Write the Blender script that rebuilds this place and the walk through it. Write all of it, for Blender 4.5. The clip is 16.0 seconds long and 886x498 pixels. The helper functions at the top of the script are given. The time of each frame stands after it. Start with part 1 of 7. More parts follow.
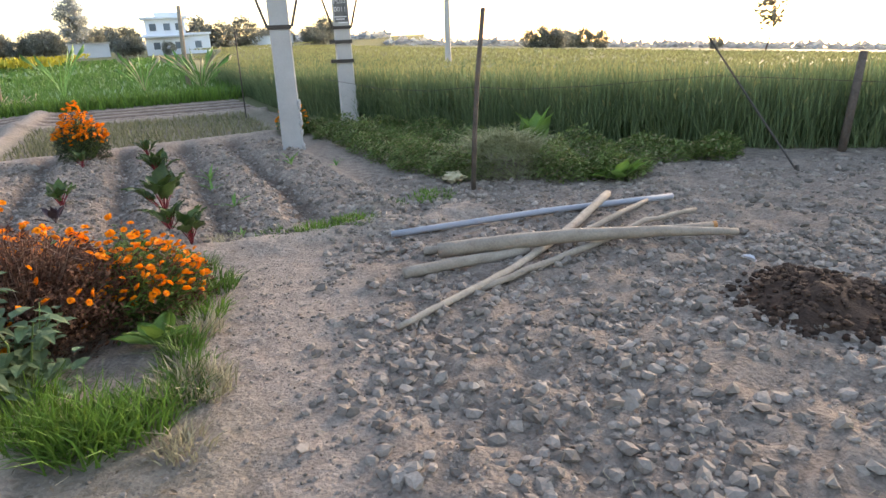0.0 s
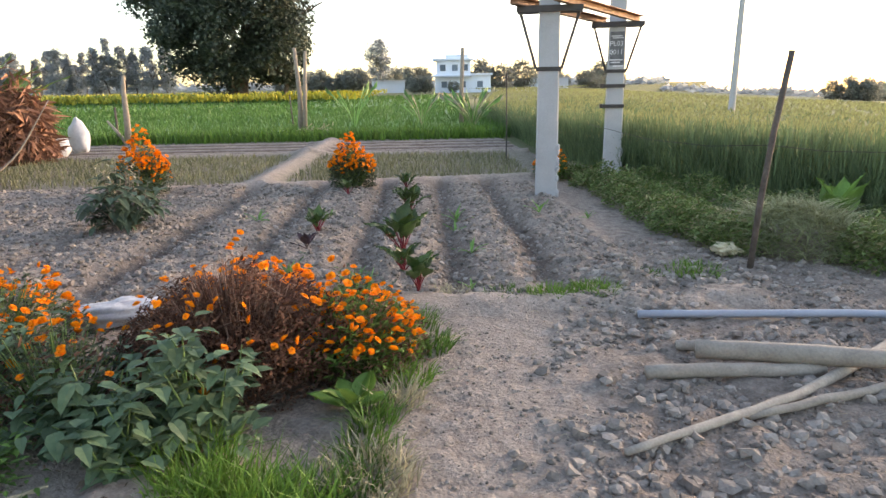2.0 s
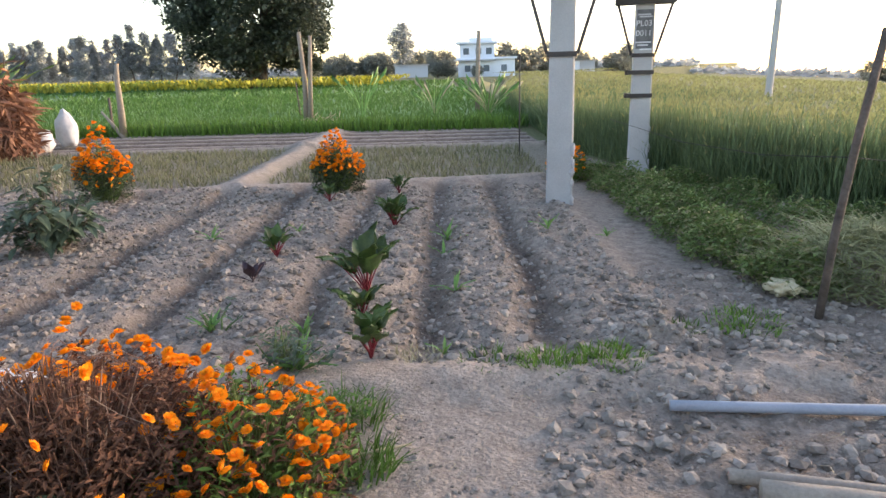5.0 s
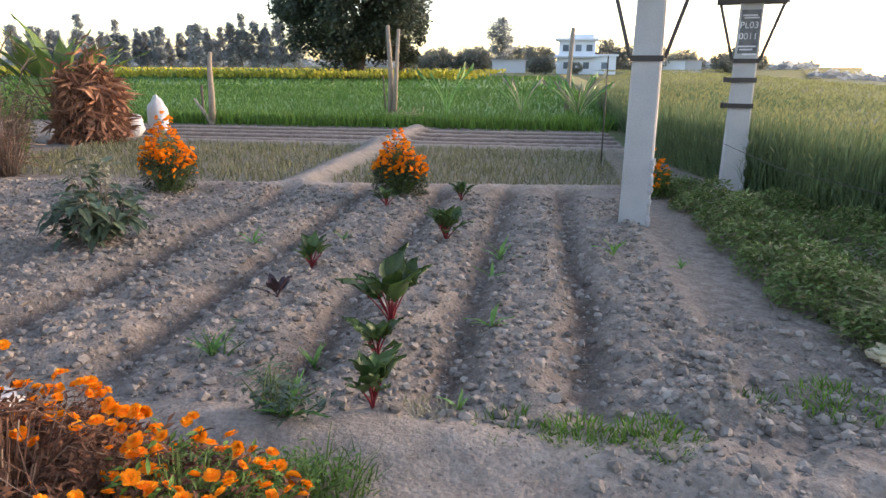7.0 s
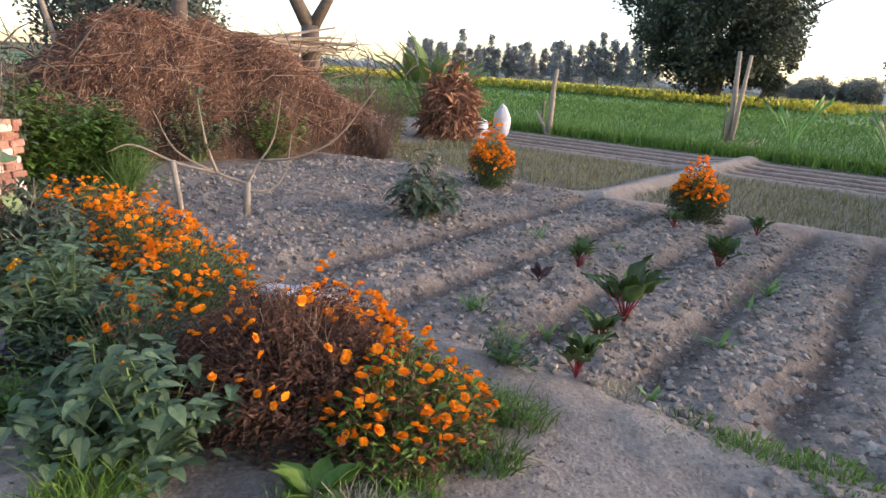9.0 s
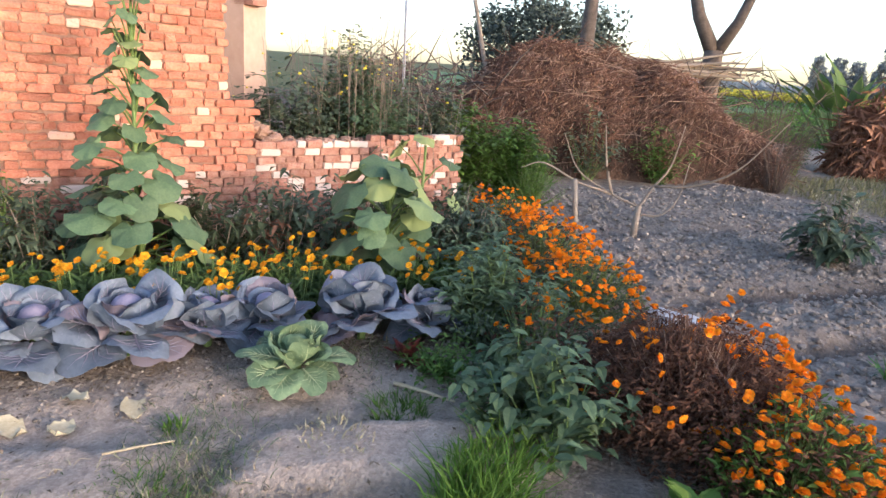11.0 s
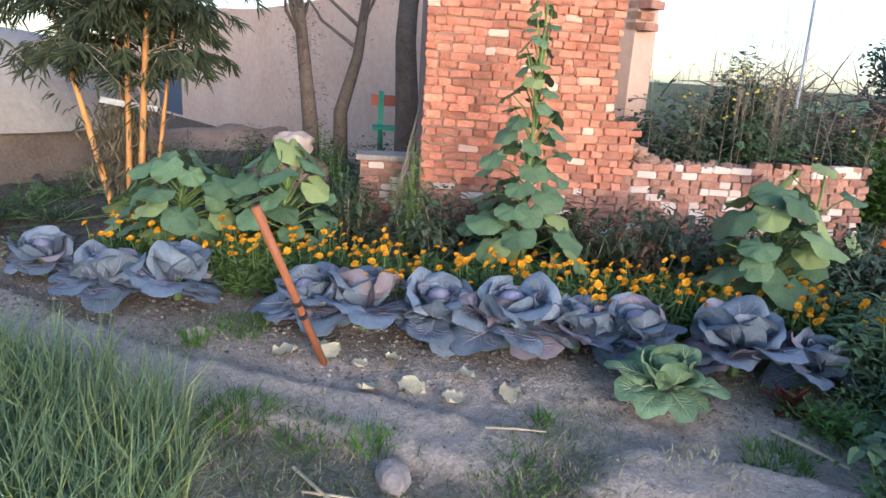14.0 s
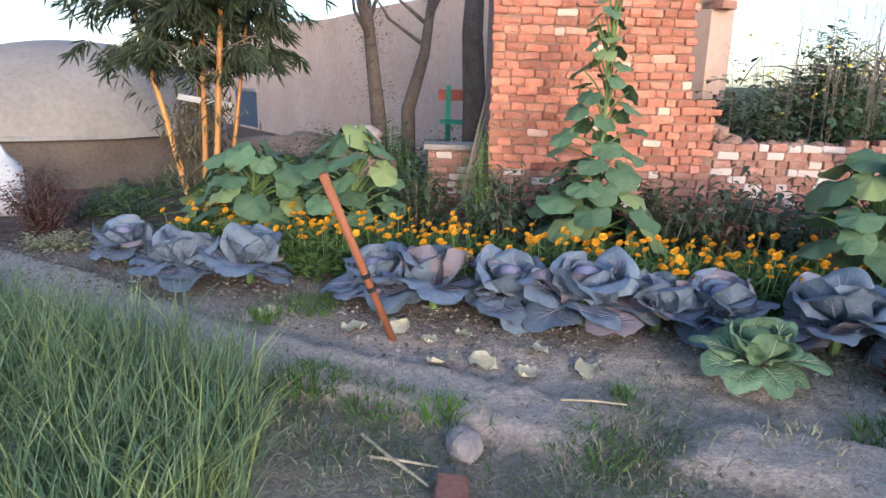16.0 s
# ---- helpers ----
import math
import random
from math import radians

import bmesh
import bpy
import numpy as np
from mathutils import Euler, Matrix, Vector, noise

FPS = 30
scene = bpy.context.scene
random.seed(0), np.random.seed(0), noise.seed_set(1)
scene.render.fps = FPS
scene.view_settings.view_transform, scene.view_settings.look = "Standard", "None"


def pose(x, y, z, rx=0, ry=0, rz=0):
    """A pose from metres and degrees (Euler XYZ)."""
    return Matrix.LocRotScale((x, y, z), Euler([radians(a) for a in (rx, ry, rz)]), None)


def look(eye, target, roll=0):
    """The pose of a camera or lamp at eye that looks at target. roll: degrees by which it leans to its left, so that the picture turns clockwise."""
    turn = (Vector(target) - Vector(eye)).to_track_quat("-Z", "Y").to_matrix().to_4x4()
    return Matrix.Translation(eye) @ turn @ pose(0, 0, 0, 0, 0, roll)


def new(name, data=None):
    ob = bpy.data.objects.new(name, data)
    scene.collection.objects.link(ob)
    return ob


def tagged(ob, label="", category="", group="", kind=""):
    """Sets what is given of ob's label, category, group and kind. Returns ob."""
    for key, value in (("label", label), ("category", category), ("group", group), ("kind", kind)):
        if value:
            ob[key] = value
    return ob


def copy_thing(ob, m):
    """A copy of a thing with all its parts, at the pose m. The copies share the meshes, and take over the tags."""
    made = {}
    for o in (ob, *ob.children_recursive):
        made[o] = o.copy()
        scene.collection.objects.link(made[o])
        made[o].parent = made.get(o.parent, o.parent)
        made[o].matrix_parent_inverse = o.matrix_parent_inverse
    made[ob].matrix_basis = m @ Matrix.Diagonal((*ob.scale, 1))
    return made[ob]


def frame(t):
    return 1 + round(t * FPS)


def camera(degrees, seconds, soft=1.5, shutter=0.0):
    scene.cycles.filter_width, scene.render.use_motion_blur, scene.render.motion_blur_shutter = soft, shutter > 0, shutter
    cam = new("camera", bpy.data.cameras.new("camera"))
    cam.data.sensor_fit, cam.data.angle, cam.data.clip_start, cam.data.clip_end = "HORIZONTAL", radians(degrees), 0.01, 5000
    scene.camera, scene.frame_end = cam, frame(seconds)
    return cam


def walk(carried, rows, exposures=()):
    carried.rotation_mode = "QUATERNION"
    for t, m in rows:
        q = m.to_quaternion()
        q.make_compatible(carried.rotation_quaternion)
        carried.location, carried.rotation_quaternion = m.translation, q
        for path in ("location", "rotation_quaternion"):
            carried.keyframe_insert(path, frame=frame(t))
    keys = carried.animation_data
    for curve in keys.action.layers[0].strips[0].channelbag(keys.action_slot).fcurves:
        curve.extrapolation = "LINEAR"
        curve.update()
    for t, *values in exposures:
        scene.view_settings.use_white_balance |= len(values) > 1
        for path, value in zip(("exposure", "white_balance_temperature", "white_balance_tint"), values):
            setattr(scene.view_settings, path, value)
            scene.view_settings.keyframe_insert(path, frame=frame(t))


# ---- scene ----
cam = camera(68.0, 16.0)
PATH = [
    (0, (1.38, 1.585, 1.574), (1.381, 3.485, 0.95), -2.8),
    (0.5, (1.338, 1.78, 1.536), (1.024, 3.676, 0.981), -2.3),
    (1, (1.33, 1.912, 1.579), (0.846, 3.784, 1.067), -1.7),
    (1.5, (1.31, 2.075, 1.564), (0.689, 3.907, 1.058), -1.5),
    (2, (1.339, 2.307, 1.566), (0.608, 4.105, 1.083), -1.0),
    (2.5, (1.341, 2.513, 1.539), (0.572, 4.299, 1.071), -0.5),
    (3, (1.28, 2.782, 1.494), (0.502, 4.562, 1.019), -1.2),
    (3.5, (1.191, 3.084, 1.484), (0.415, 4.862, 0.998), -1.9),
    (5.8, (1.145, 4.051, 1.686), (0.312, 5.786, 1.144), -0.2),
    (6, (1.108, 4.164, 1.689), (0.26, 5.894, 1.153), 0.4),
    (6.5, (1.087, 4.315, 1.689), (0.141, 5.993, 1.152), 0.2),
    (7, (1.2, 4.364, 1.68), (0.174, 5.994, 1.141), 0.3),
    (7.5, (1.5, 4.477, 1.657), (0.229, 5.926, 1.125), 4.6),
    (8, (1.741, 4.45, 1.678), (0.316, 5.739, 1.123), 4.9),
    (8.5, (1.896, 4.323, 1.695), (0.36, 5.474, 1.133), 4.8),
    (9, (2.03, 4.184, 1.737), (0.348, 5.132, 1.213), 3.9),
    (9.5, (2.078, 4.082, 1.754), (0.283, 4.797, 1.238), 3.8),
    (10, (2.153, 3.966, 1.787), (0.283, 4.443, 1.263), 4.1),
    (10.2, (2.209, 3.895, 1.812), (0.314, 4.26, 1.286), 4.3),
    (12.3, (2.210, 3.795, 1.776), (0.376, 3.209, 1.234), 3.2),
    (12.5, (2.216, 3.783, 1.768), (0.400, 3.138, 1.234), 3.1),
    (13, (2.249, 3.738, 1.754), (0.490, 2.942, 1.232), 3.2),
    (13.5, (2.281, 3.688, 1.737), (0.575, 2.783, 1.215), 3.4),
    (14, (2.327, 3.625, 1.730), (0.691, 2.604, 1.200), 3.6),
    (14.5, (2.346, 3.596, 1.715), (0.764, 2.495, 1.180), 3.7),
    (15, (2.368, 3.573, 1.696), (0.817, 2.430, 1.160), 4.1),
    (15.5, (2.351, 3.570, 1.614), (0.821, 2.394, 1.086), 3.4),
    (16, (2.283, 3.605, 1.475), (0.762, 2.406, 0.978), 1.3),
]
EXPOSURES = ((0, 2.22, 7500, 18), (3.5, 2.2, 7300, 18.5), (7, 2.0, 7000, 20), (8.4, 1.84, 6850, 20.5), (9.5, 1.93, 6700, 21.5), (10, 1.92, 6600, 22), (12.5, 1.65, 5700, 13), (16, 1.45, 5450, 13))
walk(cam, [(t, look(eye, target, roll)) for t, eye, target, roll in PATH], EXPOSURES)

# ---- light: low hazy evening sun behind a bright sky ----
SUN_TURN, SUN_UP = 36.0, 11.0
world = bpy.data.worlds.new("sky")
scene.world = world
world.use_nodes = True
wn = world.node_tree.nodes
sky = wn.new("ShaderNodeTexSky")
sky.sky_type = "NISHITA"
sky.sun_disc = False
sky.sun_elevation, sky.sun_rotation = radians(SUN_UP), radians(SUN_TURN)
sky.air_density, sky.dust_density, sky.ozone_density = 0.85, 1.1, 0.9
wn["Background"].inputs["Strength"].default_value = 0.15
world.node_tree.links.new(sky.outputs["Color"], wn["Background"].inputs["Color"])
lamp = bpy.data.lights.new("sun", "SUN")
lamp.energy, lamp.angle, lamp.color = 0.85, radians(16.0), (1.0, 0.82, 0.66)
sun_at = Vector((math.sin(radians(SUN_TURN)) * math.cos(radians(SUN_UP)), math.cos(radians(SUN_TURN)) * math.cos(radians(SUN_UP)), math.sin(radians(SUN_UP))))
new("sun", lamp).matrix_world = look(sun_at * 60, (0, 0, 0))


# ---- materials ----
def mat(name, c1, c2, scale=6.0, rough=0.85, bump=0.0, fine=40.0, metal=0.0, through_light=0.0, vary=0.25, spec=0.3, c3=None, depth=0.01, rare=0.8):
    """Two colours mixed by a broad and a fine noise, shifted for each piece."""
    m = bpy.data.materials.new(name)
    m.use_nodes = True
    n, l = m.node_tree.nodes, m.node_tree.links
    b = n["Principled BSDF"]
    geo = n.new("ShaderNodeNewGeometry")
    info = n.new("ShaderNodeObjectInfo")
    big, small = n.new("ShaderNodeTexNoise"), n.new("ShaderNodeTexNoise")
    big.inputs["Scale"].default_value, small.inputs["Scale"].default_value = scale, fine
    big.inputs["Detail"].default_value, small.inputs["Detail"].default_value = 3, 4
    add = n.new("ShaderNodeMath")
    add.operation = "MULTIPLY_ADD"
    ramp = n.new("ShaderNodeMix")
    ramp.data_type = "RGBA"
    ramp.inputs[6].default_value, ramp.inputs[7].default_value = (*c1, 1), (*c2, 1)
    sharp = n.new("ShaderNodeMapRange")
    sharp.inputs[1].default_value, sharp.inputs[2].default_value = 0.32, 0.68
    l.new(geo.outputs["Position"], big.inputs["Vector"])
    l.new(geo.outputs["Position"], small.inputs["Vector"])
    l.new(small.outputs["Fac"], add.inputs[0])
    add.inputs[1].default_value = 0.45
    half = n.new("ShaderNodeMath")
    half.operation = "MULTIPLY_ADD"
    half.inputs[1].default_value, half.inputs[2].default_value = 0.55, 0.0
    l.new(big.outputs["Fac"], half.inputs[0])
    l.new(half.outputs[0], add.inputs[2])
    l.new(add.outputs[0], sharp.inputs[0])
    l.new(sharp.outputs[0], ramp.inputs[0])
    hue = n.new("ShaderNodeHueSaturation")
    rnd = n.new("ShaderNodeMath")
    rnd.operation = "ADD"
    l.new(info.outputs["Random"], rnd.inputs[0])
    l.new(geo.outputs["Random Per Island"], rnd.inputs[1])
    wrap = n.new("ShaderNodeMath")
    wrap.operation = "FRACT"
    l.new(rnd.outputs[0], wrap.inputs[0])
    val = n.new("ShaderNodeMapRange")
    val.inputs[3].default_value, val.inputs[4].default_value = 1 - vary, 1 + vary
    l.new(wrap.outputs[0], val.inputs[0])
    l.new(val.outputs[0], hue.inputs["Value"])
    out = ramp.outputs[2]
    if c3:
        third = n.new("ShaderNodeMix")
        third.data_type = "RGBA"
        third.inputs[7].default_value = (*c3, 1)
        pick = n.new("ShaderNodeMapRange")
        pick.inputs[1].default_value, pick.inputs[2].default_value = rare - 0.02, rare + 0.02
        l.new(wrap.outputs[0], pick.inputs[0])
        l.new(pick.outputs[0], third.inputs[0])
        l.new(out, third.inputs[6])
        out = third.outputs[2]
    l.new(out, hue.inputs["Color"])
    l.new(hue.outputs[0], b.inputs["Base Color"])
    b.inputs["Roughness"].default_value, b.inputs["Metallic"].default_value = rough, metal
    b.inputs["Specular IOR Level"].default_value = spec
    if bump:
        bp = n.new("ShaderNodeBump")
        bp.inputs["Strength"].default_value, bp.inputs["Distance"].default_value = bump, depth
        l.new(add.outputs[0], bp.inputs["Height"])
        l.new(bp.outputs[0], b.inputs["Normal"])
    if through_light:
        tr, mix = n.new("ShaderNodeBsdfTranslucent"), n.new("ShaderNodeMixShader")
        mix.inputs[0].default_value = through_light
        l.new(hue.outputs[0], tr.inputs["Color"])
        l.new(b.outputs[0], mix.inputs[1])
        l.new(tr.outputs[0], mix.inputs[2])
        l.new(mix.outputs[0], n["Material Output"].inputs["Surface"])
    return m


GRASS = mat("grass blade", (0.075, 0.16, 0.02), (0.15, 0.27, 0.045), 3, 0.6, through_light=0.3, vary=0.35)
ONION = mat("onion blade", (0.14, 0.21, 0.11), (0.25, 0.34, 0.17), 3, 0.4, through_light=0.25, vary=0.4, c3=(0.27, 0.30, 0.10))
WHEAT = mat("wheat blade", (0.08, 0.13, 0.065), (0.165, 0.22, 0.095), 0.6, 0.6, through_light=0.3, vary=0.35)
EARS = mat("wheat ears", (0.19, 0.21, 0.09), (0.285, 0.285, 0.13), 0.3, 0.7, through_light=0.3, vary=0.25)
PADDY = mat("young crop", (0.06, 0.14, 0.028), (0.105, 0.205, 0.048), 0.3, 0.6, through_light=0.3, vary=0.3)
MUSTARD = mat("mustard bloom", (0.42, 0.36, 0.03), (0.30, 0.30, 0.05), 0.4, 0.8, through_light=0.2, vary=0.3)
WEED = mat("weed leaf", (0.05, 0.115, 0.02), (0.12, 0.21, 0.04), 2, 0.6, through_light=0.25, vary=0.4)
CALLEAF = mat("calendula leaf", (0.045, 0.088, 0.022), (0.105, 0.165, 0.042), 2, 0.6, through_light=0.25, vary=0.4)
DRYGRASS = mat("dry grass", (0.28, 0.25, 0.16), (0.42, 0.38, 0.25), 3, 0.85, through_light=0.15, vary=0.35)
DARKLEAF = mat("dark leaf", (0.032, 0.05, 0.026), (0.075, 0.10, 0.048), 2, 0.6, through_light=0.2, vary=0.4)
GREYLEAF = mat("dusty leaf", (0.075, 0.11, 0.07), (0.135, 0.175, 0.105), 4, 0.65, through_light=0.2, vary=0.35)
LEAFY = mat("dusty green leaf", (0.075, 0.13, 0.07), (0.14, 0.21, 0.11), 5, 0.6, through_light=0.25, vary=0.35)
SQUASH = mat("squash leaf", (0.08, 0.148, 0.08), (0.155, 0.235, 0.12), 7, 0.6, 0.5, 60, through_light=0.14, vary=0.3, c3=(0.20, 0.25, 0.10))
RIND = mat("fresh stem", (0.10, 0.17, 0.05), (0.17, 0.24, 0.08), 8, 0.5, vary=0.2)
CABBAGE = mat("red cabbage leaf", (0.115, 0.152, 0.198), (0.205, 0.242, 0.30), 9, 0.55, 0.9, 45, through_light=0.06, vary=0.24, c3=(0.21, 0.175, 0.195), rare=0.86)
CABHEAD = mat("red cabbage head", (0.21, 0.19, 0.27), (0.31, 0.28, 0.36), 9, 0.45, 0.5, 70, vary=0.2)
CABGREEN = mat("green cabbage leaf", (0.10, 0.165, 0.09), (0.21, 0.295, 0.16), 9, 0.5, 0.6, 60, through_light=0.15, vary=0.3)
REDVEIN = mat("pale purple vein", (0.23, 0.22, 0.29), (0.31, 0.29, 0.37), 9, 0.5, vary=0.1)
VEIN = mat("pale vein", (0.33, 0.40, 0.23), (0.42, 0.48, 0.29), 9, 0.5, vary=0.1)
BEETLEAF = mat("beet leaf", (0.028, 0.062, 0.020), (0.082, 0.13, 0.034), 8, 0.4, 0.4, 50, through_light=0.15, vary=0.35)
BEETDARK = mat("purple beet leaf", (0.035, 0.02, 0.025), (0.07, 0.04, 0.045), 8, 0.5, 0.4, 50, vary=0.3)
BEETSTALK = mat("beet stalk", (0.13, 0.012, 0.02), (0.22, 0.03, 0.035), 12, 0.4, vary=0.3)
LETTUCE = mat("bright leaf", (0.11, 0.22, 0.04), (0.20, 0.33, 0.075), 7, 0.5, 0.4, 50, through_light=0.3, vary=0.25)
SHOOT = mat("young shoot", (0.10, 0.24, 0.06), (0.20, 0.36, 0.10), 7, 0.5, through_light=0.3, vary=0.25)
ORANGE = mat("marigold petals", (0.90, 0.27, 0.006), (1.0, 0.41, 0.015), 60, 0.7, 0.8, 200, through_light=0.35, vary=0.2)
YELLOW = mat("calendula petals", (0.85, 0.38, 0.01), (1.0, 0.58, 0.03), 60, 0.7, 0.6, 200, through_light=0.3, vary=0.2)
PALEYELLOW = mat("mustard flowers", (0.75, 0.62, 0.05), (0.85, 0.72, 0.12), 30, 0.7, through_light=0.2)
BROWNLEAF = mat("withered leaf", (0.055, 0.025, 0.015), (0.155, 0.072, 0.04), 5, 0.85, through_light=0.1, vary=0.45)
REDDRY = mat("rust dry leaf", (0.17, 0.075, 0.045), (0.34, 0.18, 0.11), 2, 0.85, through_light=0.1, vary=0.4)
BRUSH = mat("brushwood", (0.07, 0.038, 0.028), (0.22, 0.115, 0.075), 1.2, 0.9, vary=0.5, c3=(0.22, 0.15, 0.11))
# Solid fill of the heaps, coloured darker than the stalks and leaves over it.
BRUSHCORE = mat("dark heap core", (0.05, 0.032, 0.025), (0.13, 0.085, 0.06), 5, 0.95, 1.0, 25, depth=0.08)
STRAW = mat("straw", (0.36, 0.29, 0.19), (0.50, 0.42, 0.28), 6, 0.8, vary=0.3)
TWIG = mat("bare twig", (0.22, 0.18, 0.14), (0.34, 0.28, 0.22), 10, 0.8, 0.3, 60, vary=0.2)
BARK = mat("bark", (0.07, 0.055, 0.045), (0.15, 0.12, 0.10), 8, 0.9, 1.0, 40, vary=0.1, depth=0.02)
LOGWOOD = mat("peeled log", (0.25, 0.21, 0.17), (0.42, 0.36, 0.29), 9, 0.75, 0.6, 70, vary=0.15)
CUT = mat("cut end", (0.45, 0.20, 0.07), (0.6, 0.30, 0.12), 30, 0.8)
PLASTIC = mat("grey pipe", (0.30, 0.32, 0.36), (0.38, 0.40, 0.44), 5, 0.45, 0.1, 80, vary=0.05)
SOILDARK = mat("dark manure", (0.035, 0.022, 0.016), (0.085, 0.052, 0.036), 9, 0.95, 1.0, 60, vary=0.35, depth=0.02)
CLOD = mat("soil clod", (0.175, 0.148, 0.124), (0.325, 0.282, 0.238), 5, 0.95, 0.8, 60, vary=0.42)
CONCRETE = mat("cast concrete", (0.36, 0.355, 0.35), (0.47, 0.46, 0.45), 3, 0.85, 0.5, 70, vary=0.03)
STEEL = mat("painted steel", (0.055, 0.05, 0.048), (0.10, 0.085, 0.075), 9, 0.6, 0.3, 80, metal=0.3)
RUST = mat("rusted channel", (0.20, 0.10, 0.055), (0.34, 0.19, 0.11), 7, 0.8, 0.4, 60)
BRICK = mat("brick", (0.40, 0.13, 0.078), (0.56, 0.265, 0.18), 11, 0.9, 1.0, 55, vary=0.34, c3=(0.54, 0.38, 0.30), rare=0.975)
OLDBRICK = mat("weathered brick", (0.31, 0.125, 0.085), (0.50, 0.30, 0.23), 11, 0.9, 1.0, 55, vary=0.3, c3=(0.52, 0.43, 0.38), rare=0.76)
MORTAR = mat("mud mortar", (0.24, 0.135, 0.10), (0.37, 0.23, 0.175), 9, 0.95, 0.8, 60)
REDEARTH = mat("reddish earth", (0.25, 0.15, 0.11), (0.38, 0.25, 0.19), 9, 0.95, 0.8, 60)
BANKMUD = mat("brown mud bank", (0.17, 0.125, 0.10), (0.28, 0.215, 0.175), 3, 0.95, 0.8, 30, vary=0.02, depth=0.03)
PLASTER = mat("mud plaster", (0.46, 0.32, 0.25), (0.60, 0.45, 0.375), 0.9, 0.92, 0.7, 9, vary=0.02)
MUD = mat("grey dung plaster", (0.22, 0.20, 0.19), (0.32, 0.295, 0.275), 1.2, 0.95, 0.9, 14, vary=0.02, depth=0.04)
MUDBASE = mat("dark mud wall", (0.085, 0.066, 0.055), (0.16, 0.13, 0.11), 2, 0.95, 0.8, 25, vary=0.02, depth=0.03)
BLUEDOOR = mat("dark blue paint", (0.025, 0.04, 0.075), (0.05, 0.065, 0.11), 6, 0.5, 0.2, 60)
GREENPAINT = mat("green paint", (0.02, 0.26, 0.17), (0.04, 0.36, 0.24), 8, 0.5, 0.2, 60)
REDPAINT = mat("faded red paint", (0.42, 0.09, 0.07), (0.52, 0.15, 0.11), 8, 0.6, 0.2, 60)
SACK = mat("woven white sack", (0.46, 0.46, 0.49), (0.60, 0.60, 0.62), 12, 0.6, 0.5, 90, vary=0.05)
BAMBOO = mat("golden bamboo", (0.48, 0.20, 0.05), (0.62, 0.32, 0.10), 9, 0.5, 0.3, 60, vary=0.2)
BAMLEAF = mat("bamboo leaf", (0.022, 0.032, 0.016), (0.06, 0.075, 0.034), 2, 0.55, through_light=0.2, vary=0.4)
HANDLE = mat("orange handle", (0.34, 0.115, 0.05), (0.45, 0.17, 0.08), 14, 0.6, 0.3, 70)
TAPE = mat("black tape", (0.015, 0.015, 0.017), (0.03, 0.03, 0.03), 20, 0.4)
STONE = mat("field stone", (0.26, 0.22, 0.20), (0.44, 0.38, 0.35), 9, 0.9, 0.9, 50, depth=0.01)
SCRAP = mat("withered pale leaf", (0.46, 0.39, 0.24), (0.64, 0.57, 0.40), 14, 0.8, 0.4, 70, through_light=0.1, vary=0.2)
WHITEWASH = mat("white wall", (0.58, 0.62, 0.68), (0.68, 0.72, 0.78), 0.3, 0.8)
WINDOWDARK = mat("dark opening", (0.10, 0.13, 0.16), (0.16, 0.20, 0.24), 0.5, 0.3)
# Distance haze is put into the next two leaf colours: paler and greyer.
HAZYLEAF = mat("haze-toned distant foliage", (0.18, 0.20, 0.175), (0.26, 0.275, 0.24), 0.15, 0.8, through_light=0.55, vary=0.35)
HAZYGUM = mat("haze-toned gum foliage", (0.30, 0.335, 0.35), (0.40, 0.435, 0.45), 0.15, 0.8, through_light=0.55, vary=0.3)
BIGLEAF = mat("fig tree foliage", (0.06, 0.08, 0.065), (0.11, 0.135, 0.105), 0.25, 0.7, through_light=0.15, vary=0.4)
PAINTMARK = mat("stencil paint", (0.62, 0.62, 0.62), (0.72, 0.72, 0.72), 20, 0.8)


